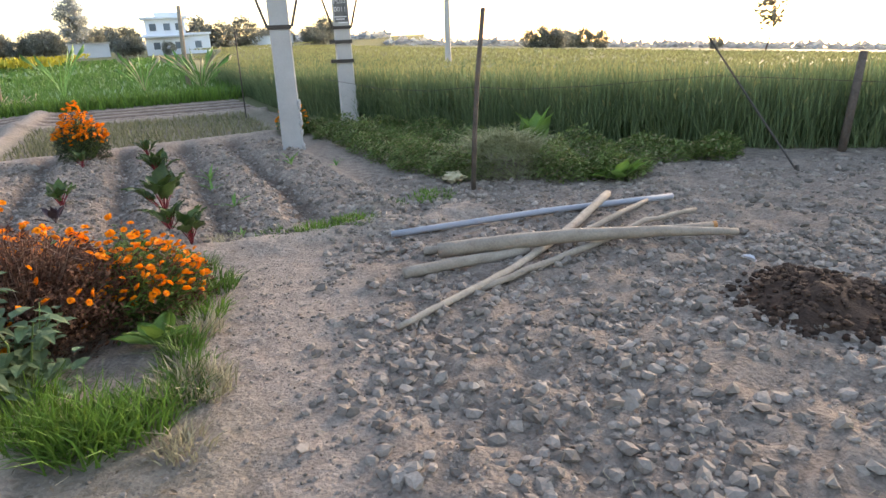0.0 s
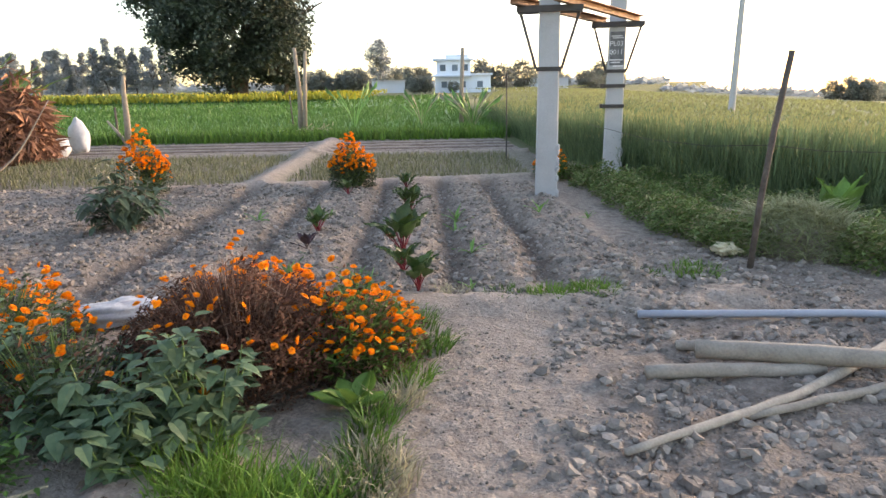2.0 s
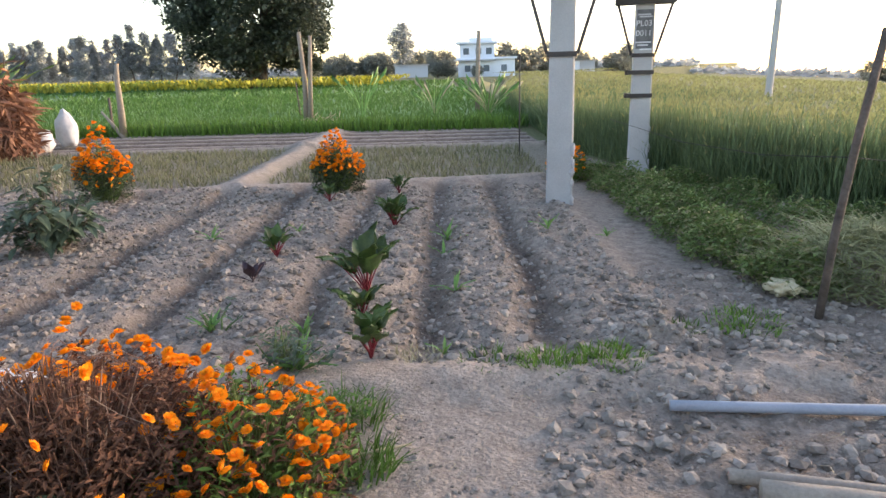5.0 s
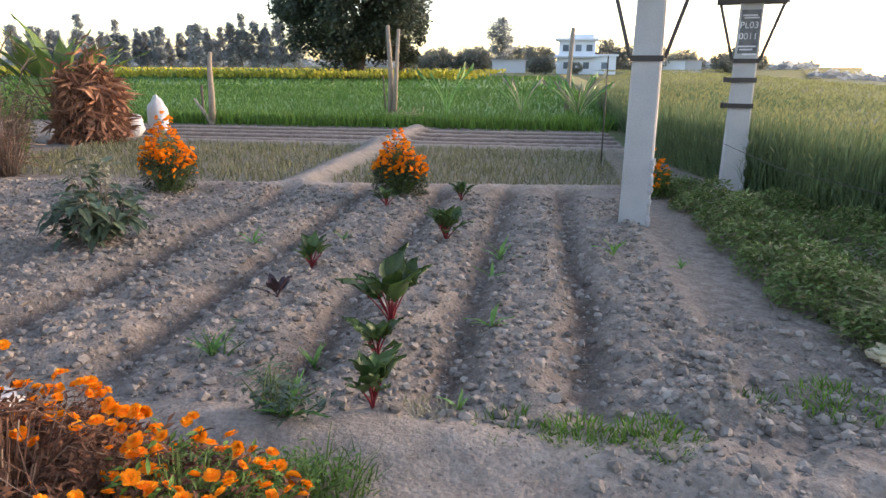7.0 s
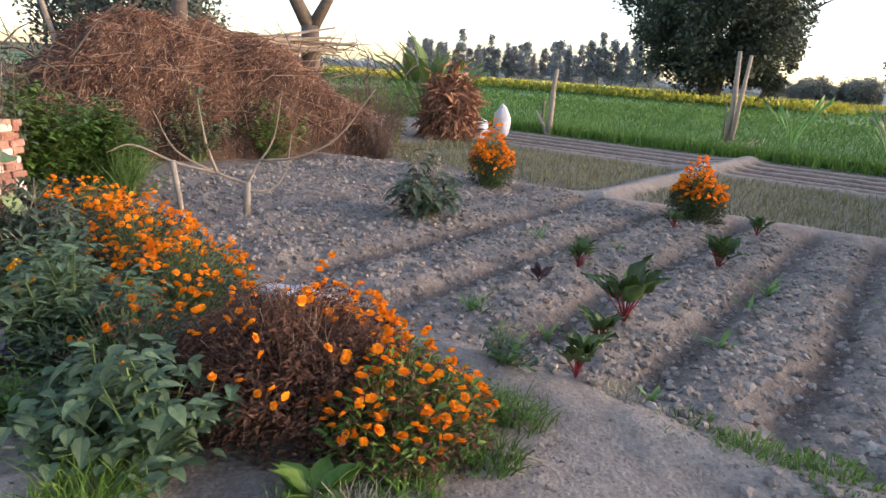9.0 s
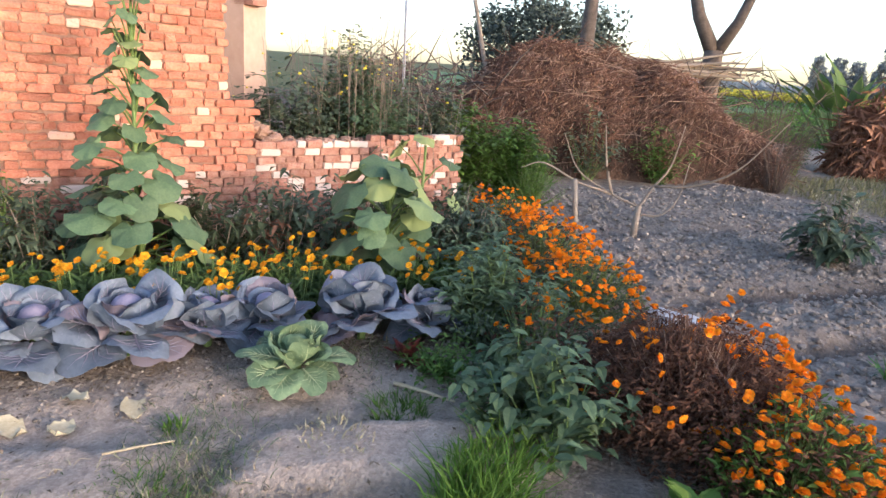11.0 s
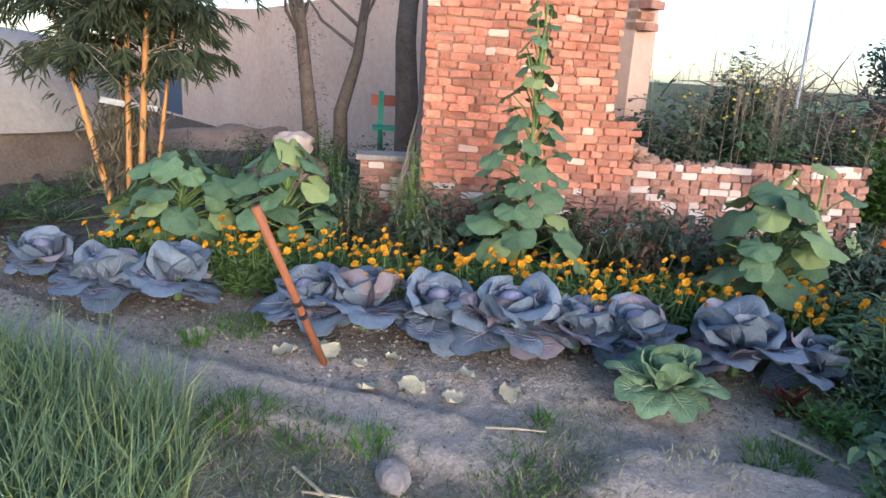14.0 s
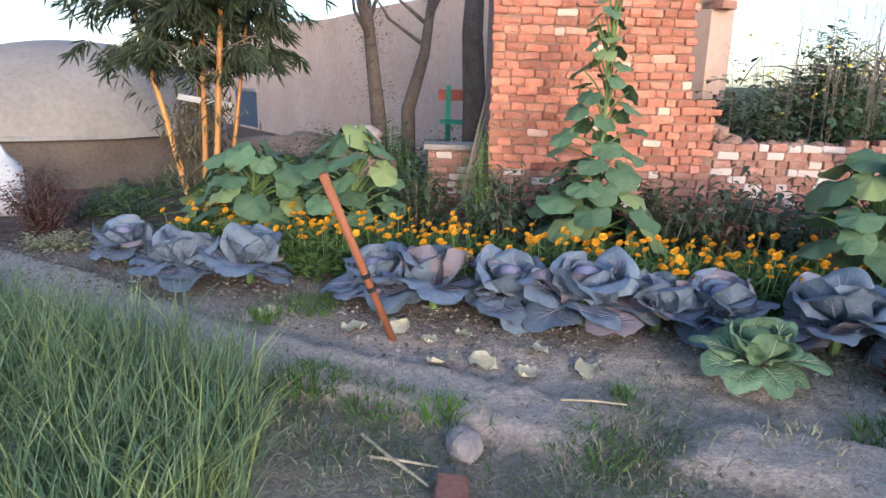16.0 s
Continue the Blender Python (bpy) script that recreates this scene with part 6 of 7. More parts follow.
trunk_tree(-4.0, -2.4, [(0, 0, 0), (0.02, -0.05, 1.0), (-0.1, -0.3, 1.9), (-0.15, -0.5, 2.9)], [0.12, 0.10, 0.08, 0.06], "slim dark tree with sparse brown leaves", 511, 700, 0.13)
trunk_tree(-4.2, -2.1, [(0, 0, 0), (-0.02, -0.05, 1.1), (-0.25, 0.02, 1.8), (-0.5, -0.02, 2.8)], [0.10, 0.09, 0.07, 0.05], "slim dark tree leaning beside its neighbour", 512, 60, 0.1)
trunk_tree(-3.9, -0.85, [(0, 0, 0), (-0.05, -0.05, 1.2), (-0.1, -0.15, 2.0), (-0.25, -0.2, 3.2)], [0.15, 0.14, 0.12, 0.09], "thick rough tree trunk beside the brick pillar", 513, 20, 0.1)
for i, (x, y, rx, h, lm) in enumerate(((-3.5, -1.75, 0.55, 1.05, DARKLEAF), (-3.9, -1.3, 0.5, 1.0, DARKLEAF), (-3.1, -1.2, 0.5, 0.85, WEED), (-2.2, -2.1, 0.55, 0.85, DARKLEAF), (-3.0, -2.4, 0.5, 0.9, DARKLEAF), (-2.3, -1.2, 0.5, 0.72, DARKLEAF), (-2.35, -0.45, 0.42, 0.78, GREYLEAF))):
    bush("garden_shrub", x, y, rx, rx, h, "dense dark green shrub in the yard", "shrub", lm, 520 + i, 1700, 0.06, 0.5, stems=24, group="shrubs in the yard")
stick_bundle = thing("stick_bundle", -2.55, -0.1, 0, "bundle of bare leaning sticks against the pillar", "sticks")
for dx, dy, tx, ty in ((0, 0, -0.25, 0.22), (0.06, 0.05, -0.5, 0.1), (-0.08, 0.02, -0.12, 0.35)):
    part("stick", Geo().tube([(dx, dy, 0), (dx + tx * 0.5, dy + ty * 0.5, 0.8), (dx + tx, dy + ty, 1.55)], [0.018, 0.015, 0.01], 6), TWIG, stick_bundle)


def crumpled(name, x, y, z, sx, sy, sz, material, label, cat, seed, turn=0.0, rough=0.16, open_top=False):
    """A crumpled sack or cloth."""
    g, rows = Geo(), []
    for j in range(15):
        a = -math.pi / 2 + math.pi * j / 14
        row = []
        for i in range(25):
            t = 2 * math.pi * i / 24
            d = Vector((math.cos(a) ** 0.6 * math.cos(t), math.cos(a) ** 0.6 * math.sin(t), math.sin(a)))
            f = 1 + rough * (noise.noise(d * 2.1 + Vector((seed, 0, 0))) + 0.6 * noise.noise(d * 5 + Vector((0, seed, 0))))
            k = 1 - 0.62 * smooth01(0.2, 1.0, d.z) if sz > sx * 1.4 else 1
            row.append((d.x * sx * f * k, d.y * sy * f * k, sz * (1 + d.z * f)))
        rows.append(row)
    g.grid(rows)
    e = thing(name, x, y, z, label, cat, "", turn)
    part("cloth", g, material, e, smooth=True)
    return e


crumpled("cloth_heap", -2.75, -1.5, 0.72, 0.26, 0.2, 0.13, mat("pinkish rag", (0.45, 0.36, 0.30), (0.6, 0.5, 0.42), 6, 0.8, 0.5), "crumpled pale rag heap on a pile of earth", "cloth", 3, 30, 0.3)
crumpled("earth_pile", -2.6, -1.45, -0.1, 0.5, 0.45, 0.42, REDEARTH, "reddish earth pile under a rag", "earth", 4, 10, 0.2)
crumpled("white_sack", -0.15, -4.1, 0, 0.22, 0.2, 0.36, SACK, "full white woven sack standing by the mud plinth", "sack", 5, 20)
crumpled("white_sack", 0.15, -4.3, 0, 0.22, 0.2, 0.32, SACK, "full white woven sack leaning on another", "sack", 6, 60)
bush("dry_shrub", 0.0, -2.75, 0.4, 0.38, 0.62, "dry burgundy-brown shrub beside the mud plinth", "shrub", mat("burgundy dry leaf", (0.07, 0.03, 0.03), (0.16, 0.075, 0.065), 3, 0.9, vary=0.4), 530, 2400, 0.055, 0.45, stems=46, stemmat=BARK, ball=0.4)
for i, (x, y, rx, h, m_) in enumerate(((-1.0, -3.6, 0.5, 0.25, WEED), (-0.5, -3.2, 0.45, 0.2, DARKLEAF), (-0.4, -2.0, 0.4, 0.2, DARKLEAF), (-1.7, -4.0, 0.5, 0.3, DARKLEAF), (0.15, -2.1, 0.3, 0.16, DRYGRASS), (-3.4, -4.4, 0.7, 0.4, DARKLEAF), (-4.4, -5.8, 0.8, 0.4, DARKLEAF), (-2.6, -4.9, 0.7, 0.35, GREYLEAF), (-4.9, -3.9, 0.7, 0.45, DARKLEAF), (-0.9, -2.9, 0.6, 0.2, DARKLEAF), (-1.9, -3.1, 0.6, 0.35, DARKLEAF))):
    bush("ground_weed", x, y, rx, rx, h, "low dark weed patch on littered ground", "plant", m_, 540 + i, 900, 0.05, 0.45, stems=22, group="weeds by the plinth")
lg = thing("fallen_pole", -1.5, -4.5, 0, "pale fallen pole before the mud plinth", "pole", "", 60)
part("pole", Geo().tube([(-0.9, 0, 0.06), (0, 0.05, 0.09), (1.0, -0.02, 0.07)], [0.05, 0.055, 0.045], 8), TWIG, lg, smooth=True)

# ---- foreground of the channel: onions, stone, brick, twigs, grass ----
ro = seeded(600)
on = Geo()
n = 0
while n < 2100:
    x, y = ro.uniform(0.3, 2.5), ro.uniform(-3.4, 1.95)
    edge = 0.9 - 0.26 * (y + 0.7) if y < 0.9 else 0.49 + 0.62 * (y - 0.9)
    if x < edge + 0.12 * noise.noise((x * 3, y * 3, 0)):
        continue
    n += 1
    for _ in range(6):
        h = ro.uniform(0.2, 0.44)
        on.blade((x + ro.gauss(0, 0.012), y + ro.gauss(0, 0.012), ground_z(x, y)), h, ro.uniform(0.0025, 0.0055), (ro.gauss(0, 0.15), ro.gauss(0, 0.15)), ro.uniform(0, 3.14))
whole("onion_patch", on, ONION, "thick patch of slender onion leaves", "plants", kind="stuff")


def tuft(x, y, n, rad, h, material, seed, label, name="grass_tuft", w=0.004, group="grass tufts"):
    r = seeded(seed)
    g = Geo()
    e = thing(name, x, y, ground_z(x, y) - 0.01, label, "grass", group)
    for _ in range(n):
        t, k = r.uniform(0, 6.283), r.random() ** 0.6
        g.blade((math.cos(t) * k * rad, math.sin(t) * k * rad, 0), h * r.uniform(0.4, 1.1), (w + 0.009 * max(0, h - 0.15)) * r.uniform(0.7, 1.4), (r.gauss(0, h * 0.45) + math.cos(t) * h * 0.3, r.gauss(0, h * 0.45) + math.sin(t) * h * 0.3), r.uniform(0, 3.14))
    part("blade", g, material, e, kind="stuff")


for i, (x, y, n_, rad, h, m_) in enumerate(((-0.16, 3.98, 260, 0.22, 0.22, GRASS), (0.0, 4.2, 150, 0.16, 0.16, WEED), (-0.45, 3.95, 120, 0.16, 0.10, GRASS), (0.06, 4.55, 160, 0.16, 0.14, WEED), (-0.55, 4.15, 140, 0.2, 0.18, GRASS),
                                              (-0.1, 5.3, 160, 0.14, 0.14, GRASS), (-0.16, 5.75, 160, 0.14, 0.13, WEED), (-0.45, 6.1, 180, 0.2, 0.14, WEED), (0.15, 4.4, 350, 0.2, 0.12, DRYGRASS),
                                              (0.0, 0.45, 90, 0.08, 0.1, GRASS), (-0.55, 2.5, 60, 0.06, 0.09, GRASS), (-0.15, 2.75, 200, 0.16, 0.06, DRYGRASS), (0.0, 2.6, 200, 0.2, 0.05, WEED), (0.2, 2.0, 90, 0.12, 0.10, GRASS), (0.3, 1.7, 180, 0.2, 0.06, WEED), (0.1, 3.0, 160, 0.2, 0.04, WEED), (-0.9, 3.55, 220, 0.16, 0.10, WEED), (-0.55, 3.3, 160, 0.2, 0.05, DRYGRASS), (0.4, 1.3, 240, 0.2, 0.12, WEED), (-0.3, 0.55, 200, 0.18, 0.07, WEED),
                                              (-0.42, 4.05, 200, 0.16, 0.15, GRASS), (-0.2, 4.0, 300, 0.17, 0.2, GRASS), (0.02, 4.05, 220, 0.15, 0.18, GRASS), (0.14, 4.3, 120, 0.12, 0.12, WEED), (0.28, 3.9, 120, 0.12, 0.10, DRYGRASS),
                                              (-0.06, 4.8, 140, 0.12, 0.16, WEED), (-0.02, 5.05, 140, 0.12, 0.14, DRYGRASS), (0.02, 6.85, 150, 0.2, 0.06, WEED), (0.32, 6.95, 260, 0.18, 0.07, GRASS), (0.62, 7.1, 300, 0.2, 0.07, GRASS), (0.92, 7.75, 120, 0.16, 0.05, WEED), (-0.4, 6.7, 200, 0.2, 0.05, DRYGRASS), (1.3, 8.0, 240, 0.24, 0.08, GRASS))):
    tuft(x, y, n_, rad, h, m_, 610 + i, {GRASS: "fresh green grass tuft", WEED: "low dull green grass patch", DRYGRASS: "dry straw-coloured grass tuft"}[m_])


def rock(name, x, y, sx, sy, sz, material, label, cat, seed, turn=0.0):
    bm = bmesh.new()
    bmesh.ops.create_icosphere(bm, subdivisions=3, radius=1)
    for v in bm.verts:
        f = 1 + 0.22 * noise.noise(v.co * 1.3 + Vector((seed, 0, 0))) + 0.08 * noise.noise(v.co * 4 + Vector((0, seed, 0)))
        v.co = Vector((v.co.x * sx * f, v.co.y * sy * f, v.co.z * sz * f))
    me = bpy.data.meshes.new(name)
    bm.to_mesh(me)
    bm.free()
    me.materials.append(material)
    ob = tagged(new(name, me), label, cat)
    ob.matrix_basis = pose(x, y, ground_z(x, y) + sz * 0.6, 0, 8, turn)


rock("field_stone", 0.34, 2.2, 0.10, 0.07, 0.065, STONE, "rounded grey-brown stone by the channel", "stone", 2, 60)
bm = bmesh.new()
bmesh.ops.create_cube(bm, size=1)
for v in bm.verts:
    v.co = Vector((v.co.x * 0.22 + (0.03 if v.co.y > 0 else 0), v.co.y * 0.12, v.co.z * 0.075 + 0.01 * v.co.x))
bmesh.ops.bevel(bm, geom=list(bm.edges), offset=0.008, segments=2, affect="EDGES")
me = bpy.data.meshes.new("loose_brick")
bm.to_mesh(me)
bm.free()
me.materials.append(BRICK)
tagged(new("loose_brick", me), "broken orange brick lying by the channel", "brick").matrix_basis = pose(0.62, 2.36, ground_z(0.62, 2.36) + 0.03, 3, -4, 35)
for i, (a, b, rad) in enumerate((((0.52, 1.8), (0.62, 2.25), 0.008), ((0.62, 1.95), (0.5, 2.2), 0.006), ((-0.28, 5.75), (-0.05, 5.98), 0.008), ((-1.15, 3.5), (-1.0, 3.85), 0.012), ((-0.2, 2.35), (-0.35, 2.6), 0.006))):
    tw = thing("twig", a[0], a[1], ground_z(*a) + 0.02, "short dry twig lying on the earth", "twig", "loose twigs")
    dx, dy = b[0] - a[0], b[1] - a[1]
    part("stick", Geo().tube([(0, 0, 0), (dx * 0.5 + 0.02, dy * 0.5, 0.015), (dx, dy, 0.0)], [rad, rad, rad * 0.6], 6), STRAW, tw)

# ---- log pile, pipe and manure heap ----
def pole(name, label, pts, rads, material, cat="log", tip=None):
    x, y, z = pts[0]
    e = thing(name, x, y, 0, label, cat, "poles on the turned soil" if name != "plastic_pipe" else "")
    P = [Vector((px - x, py - y, pz)) for px, py, pz in pts]
    full, R = [], []
    for i in range(len(P) - 1):
        for k in range(4):
            j = Vector((0, 0, 0)) if name == "plastic_pipe" else Vector((0, 0, 0.012 * noise.noise((i * 4 + k, x * 3, y))))
            full.append(P[i].lerp(P[i + 1], k / 4) + j)
            f = rads[i] + (rads[i + 1] - rads[i]) * k / 4
            R.append(f * (1 if name == "plastic_pipe" else 1 + 0.16 * noise.noise((i * 4 + k, y * 5, 2))))
    full.append(P[-1])
    R.append(rads[-1])
    part("stem" if name != "plastic_pipe" else "tube", Geo().tube(full, R, 10), material, e, smooth=True)
    if tip:
        d = (full[-1] - full[-2]).normalized()
        part("cut_end", Geo().tube([full[-1] + d * 0.001, full[-1] + d * 0.03], R[-1] * 1.05, 10), CUT, e, "orange cut end")
    return e


pole("plastic_pipe", "long grey plastic pipe lying on turned soil", [(0.97, 6.72, 0.035), (2.3, 7.12, 0.06), (3.52, 7.46, 0.05)], [0.027, 0.027, 0.027], PLASTIC, "pipe")
pole("wooden_pole", "thick knotted peeled log across the pile", [(1.35, 6.04, 0.10), (1.85, 6.1, 0.12), (2.32, 6.15, 0.13), (3.0, 6.22, 0.11), (3.61, 6.3, 0.05)], [0.054, 0.056, 0.05, 0.04, 0.026], LOGWOOD)
pole("wooden_pole", "short pale log with a cut hollow end", [(1.11, 5.75, 0.05), (1.55, 5.92, 0.05), (2.0, 6.1, 0.045)], [0.04, 0.04, 0.036], LOGWOOD)
pole("wooden_pole", "thin crooked branch under the pile", [(1.1, 4.93, 0.025), (1.45, 5.3, 0.04), (1.83, 5.71, 0.045), (2.48, 6.73, 0.05), (2.92, 7.47, 0.10)], [0.017, 0.023, 0.026, 0.034, 0.036], LOGWOOD)
pole("wooden_pole", "forked branch reaching across the pile", [(1.6, 5.45, 0.03), (2.06, 5.82, 0.04), (2.49, 6.17, 0.05), (3.0, 6.6, 0.08), (3.55, 6.98, 0.05)], [0.02, 0.024, 0.025, 0.022, 0.016], LOGWOOD)
pole("wooden_pole", "straight pale pole with an orange cut end", [(1.24, 6.2, 0.05), (2.4, 6.4, 0.05), (3.5, 6.5, 0.05)], [0.03, 0.03, 0.028], LOGWOOD, tip=True)
pole("wooden_pole", "thin twisted branch at the back of the pile", [(2.4, 6.35, 0.06), (2.8, 6.75, 0.09), (3.25, 7.35, 0.05)], [0.025, 0.025, 0.02], LOGWOOD)


def heap(x, y, rx, ry, h, material, label, name, cat, seed, lumps):
    r = seeded(seed)
    e = thing(name, x, y, 0, label, cat)
    g, rows = Geo(), []
    for j in range(14):
        k = j / 13
        row = []
        for i in range(33):
            t = 2 * math.pi * i / 32
            f = 1 + 0.15 * noise.noise((math.cos(t) * 2, math.sin(t) * 2, seed))
            px, py = math.cos(t) * k * rx * f, math.sin(t) * k * ry * f
            row.append((px, py, h * (1 - k * k) ** 1.3 * (1 + 0.25 * noise.noise((px * 5, py * 5, 2))) - 0.03 * k + ground_z(x + px, y + py)))
        rows.append(row)
    g.grid(rows)
    part("body", g, material, e, smooth=True)
    c = Geo()
    for _ in range(lumps):
        t, k = r.uniform(0, 6.283), r.random() ** 0.5 * 1.08
        px, py = math.cos(t) * k * rx, math.sin(t) * k * ry
        c.lump((px, py, h * max(0, 1 - k * k) ** 1.3 + ground_z(x + px, y + py)), r.uniform(0.01, 0.03), r)
    part("crumb", c, material, e, kind="stuff")


heap(3.55, 5.05, 0.50, 0.52, 0.13, SOILDARK, "dark brown heap of crumbled manure", "manure_heap", "heap", 700, 420)
ob = tagged(new("paper_scrap", strip_leaf("paper_scrap", SACK, 0.1, 0.08, ROUND, 0.2, 0.5, 0.3, 3, 5, 3, 3)), "small white paper scrap beside the manure", "paper")
ob.matrix_basis = pose(3.42, 5.62, ground_z(3.42, 5.62) + 0.04, 20, 10, 40)

# ---- weed bank before the wheat ----
rw = seeded(710)
wd, dg = Geo(), Geo()
BANK = ((-0.9, 13.4, 0.5), (-0.3, 12.6, 0.6), (0.2, 11.8, 0.65), (0.5, 11.0, 0.65), (0.85, 10.3, 0.65), (1.1, 9.6, 0.55), (1.6, 10.8, 0.7), (1.5, 9.0, 0.45), (2.3, 10.8, 0.7), (3.0, 9.9, 0.7), (2.7, 8.7, 0.5), (3.2, 8.7, 0.5), (3.9, 9.5, 0.6), (0.3, 13.0, 0.6), (1.0, 12.0, 0.6), (4.6, 9.4, 0.4))
for i in range(44000):
    x, y, rad = BANK[rw.randrange(len(BANK))]
    t, k = rw.uniform(0, 6.283), rw.random() ** 0.5
    px, py = x + math.cos(t) * k * rad * 0.85 + 0.12, y + math.sin(t) * k * rad * 0.85 + 0.1
    z = ground_z(px, py) + rw.random() ** 0.7 * 0.42 * (1 - 0.6 * k) * (0.7 + 0.9 * noise.noise((px * 1.7, py * 1.7, 3)) ** 2 + 0.5 * noise.noise((px * 2.5, py * 2.5, 1)))
    wd.leaf((px, py, z), outward(rw, 1.2), (rw.random(), rw.random(), 1), rw.uniform(0.03, 0.075), rw.uniform(0.014, 0.034), 0.4)
for i in range(3800):
    t, k = rw.uniform(0, 6.283), rw.random() ** 0.5
    px, py = 2.15 + math.cos(t) * k * 0.75, 9.3 + math.sin(t) * k * 0.7
    z = 0.42 * (1 - k * k) * rw.uniform(0.7, 1.05)
    dg.blade((px, py, max(0.0, z)), rw.uniform(0.02, 0.12), 0.006, (rw.gauss(0, 0.25), rw.gauss(0, 0.25)), rw.uniform(0, 3.14))
whole("weed_bank", wd, mat("fresh weed leaf", (0.11, 0.18, 0.05), (0.21, 0.285, 0.095), 2, 0.65, through_light=0.2, vary=0.4, c3=(0.24, 0.22, 0.12), rare=0.84), "tangled low green weeds along the wheat edge", "weeds", kind="stuff")
whole("cut_grass_heap", dg, mat("wilted grass", (0.16, 0.19, 0.09), (0.32, 0.33, 0.18), 3, 0.8, through_light=0.2, vary=0.35), "heap of wilted cut grass by a stake", "grass heap", kind="stuff")
rosette("broad_leaf_plant", 3.3, 8.45, "bright green leafy weed at the bank", "plant", LETTUCE_LEAVES, 11, 720, RIND, (25, 70), (0.9, 1.3), stalk_len=0.05)
rosette("broad_leaf_plant", 2.75, 10.6, "tall pale green leaf shoot before the wheat", "plant", LETTUCE_LEAVES, 7, 721, RIND, (55, 85), (1.6, 2.1), stalk_len=0.1)
crumpled("plastic_scrap", 1.55, 8.75, 0.0, 0.11, 0.08, 0.055, SCRAP, "crumpled pale plastic scrap by the stake", "scrap", 8, 0, 0.6)

# ---- beds behind the garden ----
rb = seeded(730)
bd = Geo()
for i in range(9000):
    p, q = rb.uniform(12.6, 17.0), rb.uniform(-6.5, 4.0)
    if abs(q + 0.55) < 0.35:
        continue
    x, y = back(p, q)
    bd.blade((x, y, 0.0), rb.uniform(0.06, 0.17), 0.008, (rb.gauss(0, 0.06), rb.gauss(0, 0.06)), rb.uniform(0, 3.14))
whole("stubble", bd, mat("dull seedlings", (0.13, 0.14, 0.07), (0.27, 0.25, 0.14), 0.8, 0.85, through_light=0.2, vary=0.35), "sparse dull seedlings and stubble in flat beds", "plants", kind="stuff")
fr = Geo()
for i in range(2600):
    q = rb.uniform(-9, 4.6)
    x, y = back(21.9 + rb.gauss(0, 0.25), q)
    fr.blade((x, y, 0), rb.uniform(0.15, 0.5), 0.015, (rb.gauss(0, 0.15), rb.gauss(0, 0.15)), rb.uniform(0, 3.14))
whole("field_margin", fr, GRASS, "ragged grass margin at the end of the beds", "grass", kind="stuff")

# ---- far end of the garden: sacks, posts, reeds, tarp ----
crumpled("white_sack", -13.9, 14.8, 0, 0.27, 0.24, 0.46, SACK, "tall white woven sack standing on the bund", "sack", 11, 0)
crumpled("grey_sack", -13.2, 13.6, 0, 0.30, 0.26, 0.28, mat("grey sacking", (0.36, 0.35, 0.36), (0.5, 0.5, 0.5), 6, 0.8, 0.4), "slumped grey sack beside the dry leaves", "sack", 13, 0)
stake(-14.7, 17.1, [(0, 0, 0), (0.05, 0, 0.9), (0.0, 0.05, 1.6), (0.08, 0.05, 2.05)], [0.11, 0.09, 0.07, 0.05], "bare pale dead tree post", TWIG, "dead_post", "post")
stake(-14.55, 17.0, [(0, 0, 0), (-0.5, 0.1, 0.4), (-1.0, 0.2, 0.75)], [0.07, 0.05, 0.03], "pale broken branch leaning from a post", TWIG, "dead_branch", "branch")
stake(-15.2, 17.2, [(0, 0, 0), (0.02, 0, 1.15)], [0.04, 0.035], "short dark fence post", BARK)
stake(-11.6, 21.5, [(0, 0, 0), (0.05, 0, 1.4), (-0.05, 0, 2.9)], [0.10, 0.08, 0.06], "tall bare bamboo post", TWIG, "bamboo_post", "post")
stake(-11.45, 21.5, [(0, 0, 0), (0.1, 0, 1.4), (0.22, 0, 2.8)], [0.09, 0.07, 0.05], "bare bamboo post paired with another", TWIG, "bamboo_post", "post")
stake(-7.45, 26.0, [(0, 0, 0), (0.02, 0, 1.5), (0.08, 0, 2.95)], [0.09, 0.08, 0.07], "bare wooden post beside the reeds", TWIG, "wooden_post", "post")
stake(-12.9, 23.0, [(0, 0, 0), (-0.1, 0, 1.4)], [0.03, 0.025], "thin dark stick in the crop", BARK)
crumpled("plastic_sheet", -11.9, 21.0, 0, 0.55, 0.4, 0.09, SACK, "white plastic sheet bundled on the field bank", "sheet", 14, 30, 0.5)
st = Geo()
for i in range(260):
    t, k = rb.uniform(0, 6.283), rb.random() ** 0.5
    a = Vector((-10.9 + math.cos(t) * k * 0.9, 21.3 + math.sin(t) * k * 0.5, 0.18 * (1 - k * k) + 0.02))
    d = Vector((rb.gauss(0, 1), rb.gauss(0, 1), rb.gauss(0, 0.15))).normalized() * 0.35
    st.tube([a - d, a + d], 0.012, 4, False)
whole("straw_pile", st, STRAW, "low pile of dry straw stalks on the bank", "straw", kind="stuff")
REED = [strip_leaf("leaf", SHOOT, 1.6, 0.032, OVAL, 0.35, 0.3, 0.0, 1, nu=8, nv=1, seed=90 + i) for i in range(2)] + [strip_leaf("leaf", DRYGRASS, 1.6, 0.032, OVAL, 0.4, 0.3, 0.0, 1, nu=8, nv=1, seed=93)]
rosette("reed_clump", -6.4, 24.3, "clump of tall reeds with arching blades", "reeds", REED, 60, 740, None, (62, 88), (0.5, 1.05), "reeds at the field corner")
rosette("reed_clump", -8.2, 24.0, "thin clump of tall reeds", "reeds", REED, 22, 741, None, (68, 88), (0.6, 1.0), "reeds at the field corner")
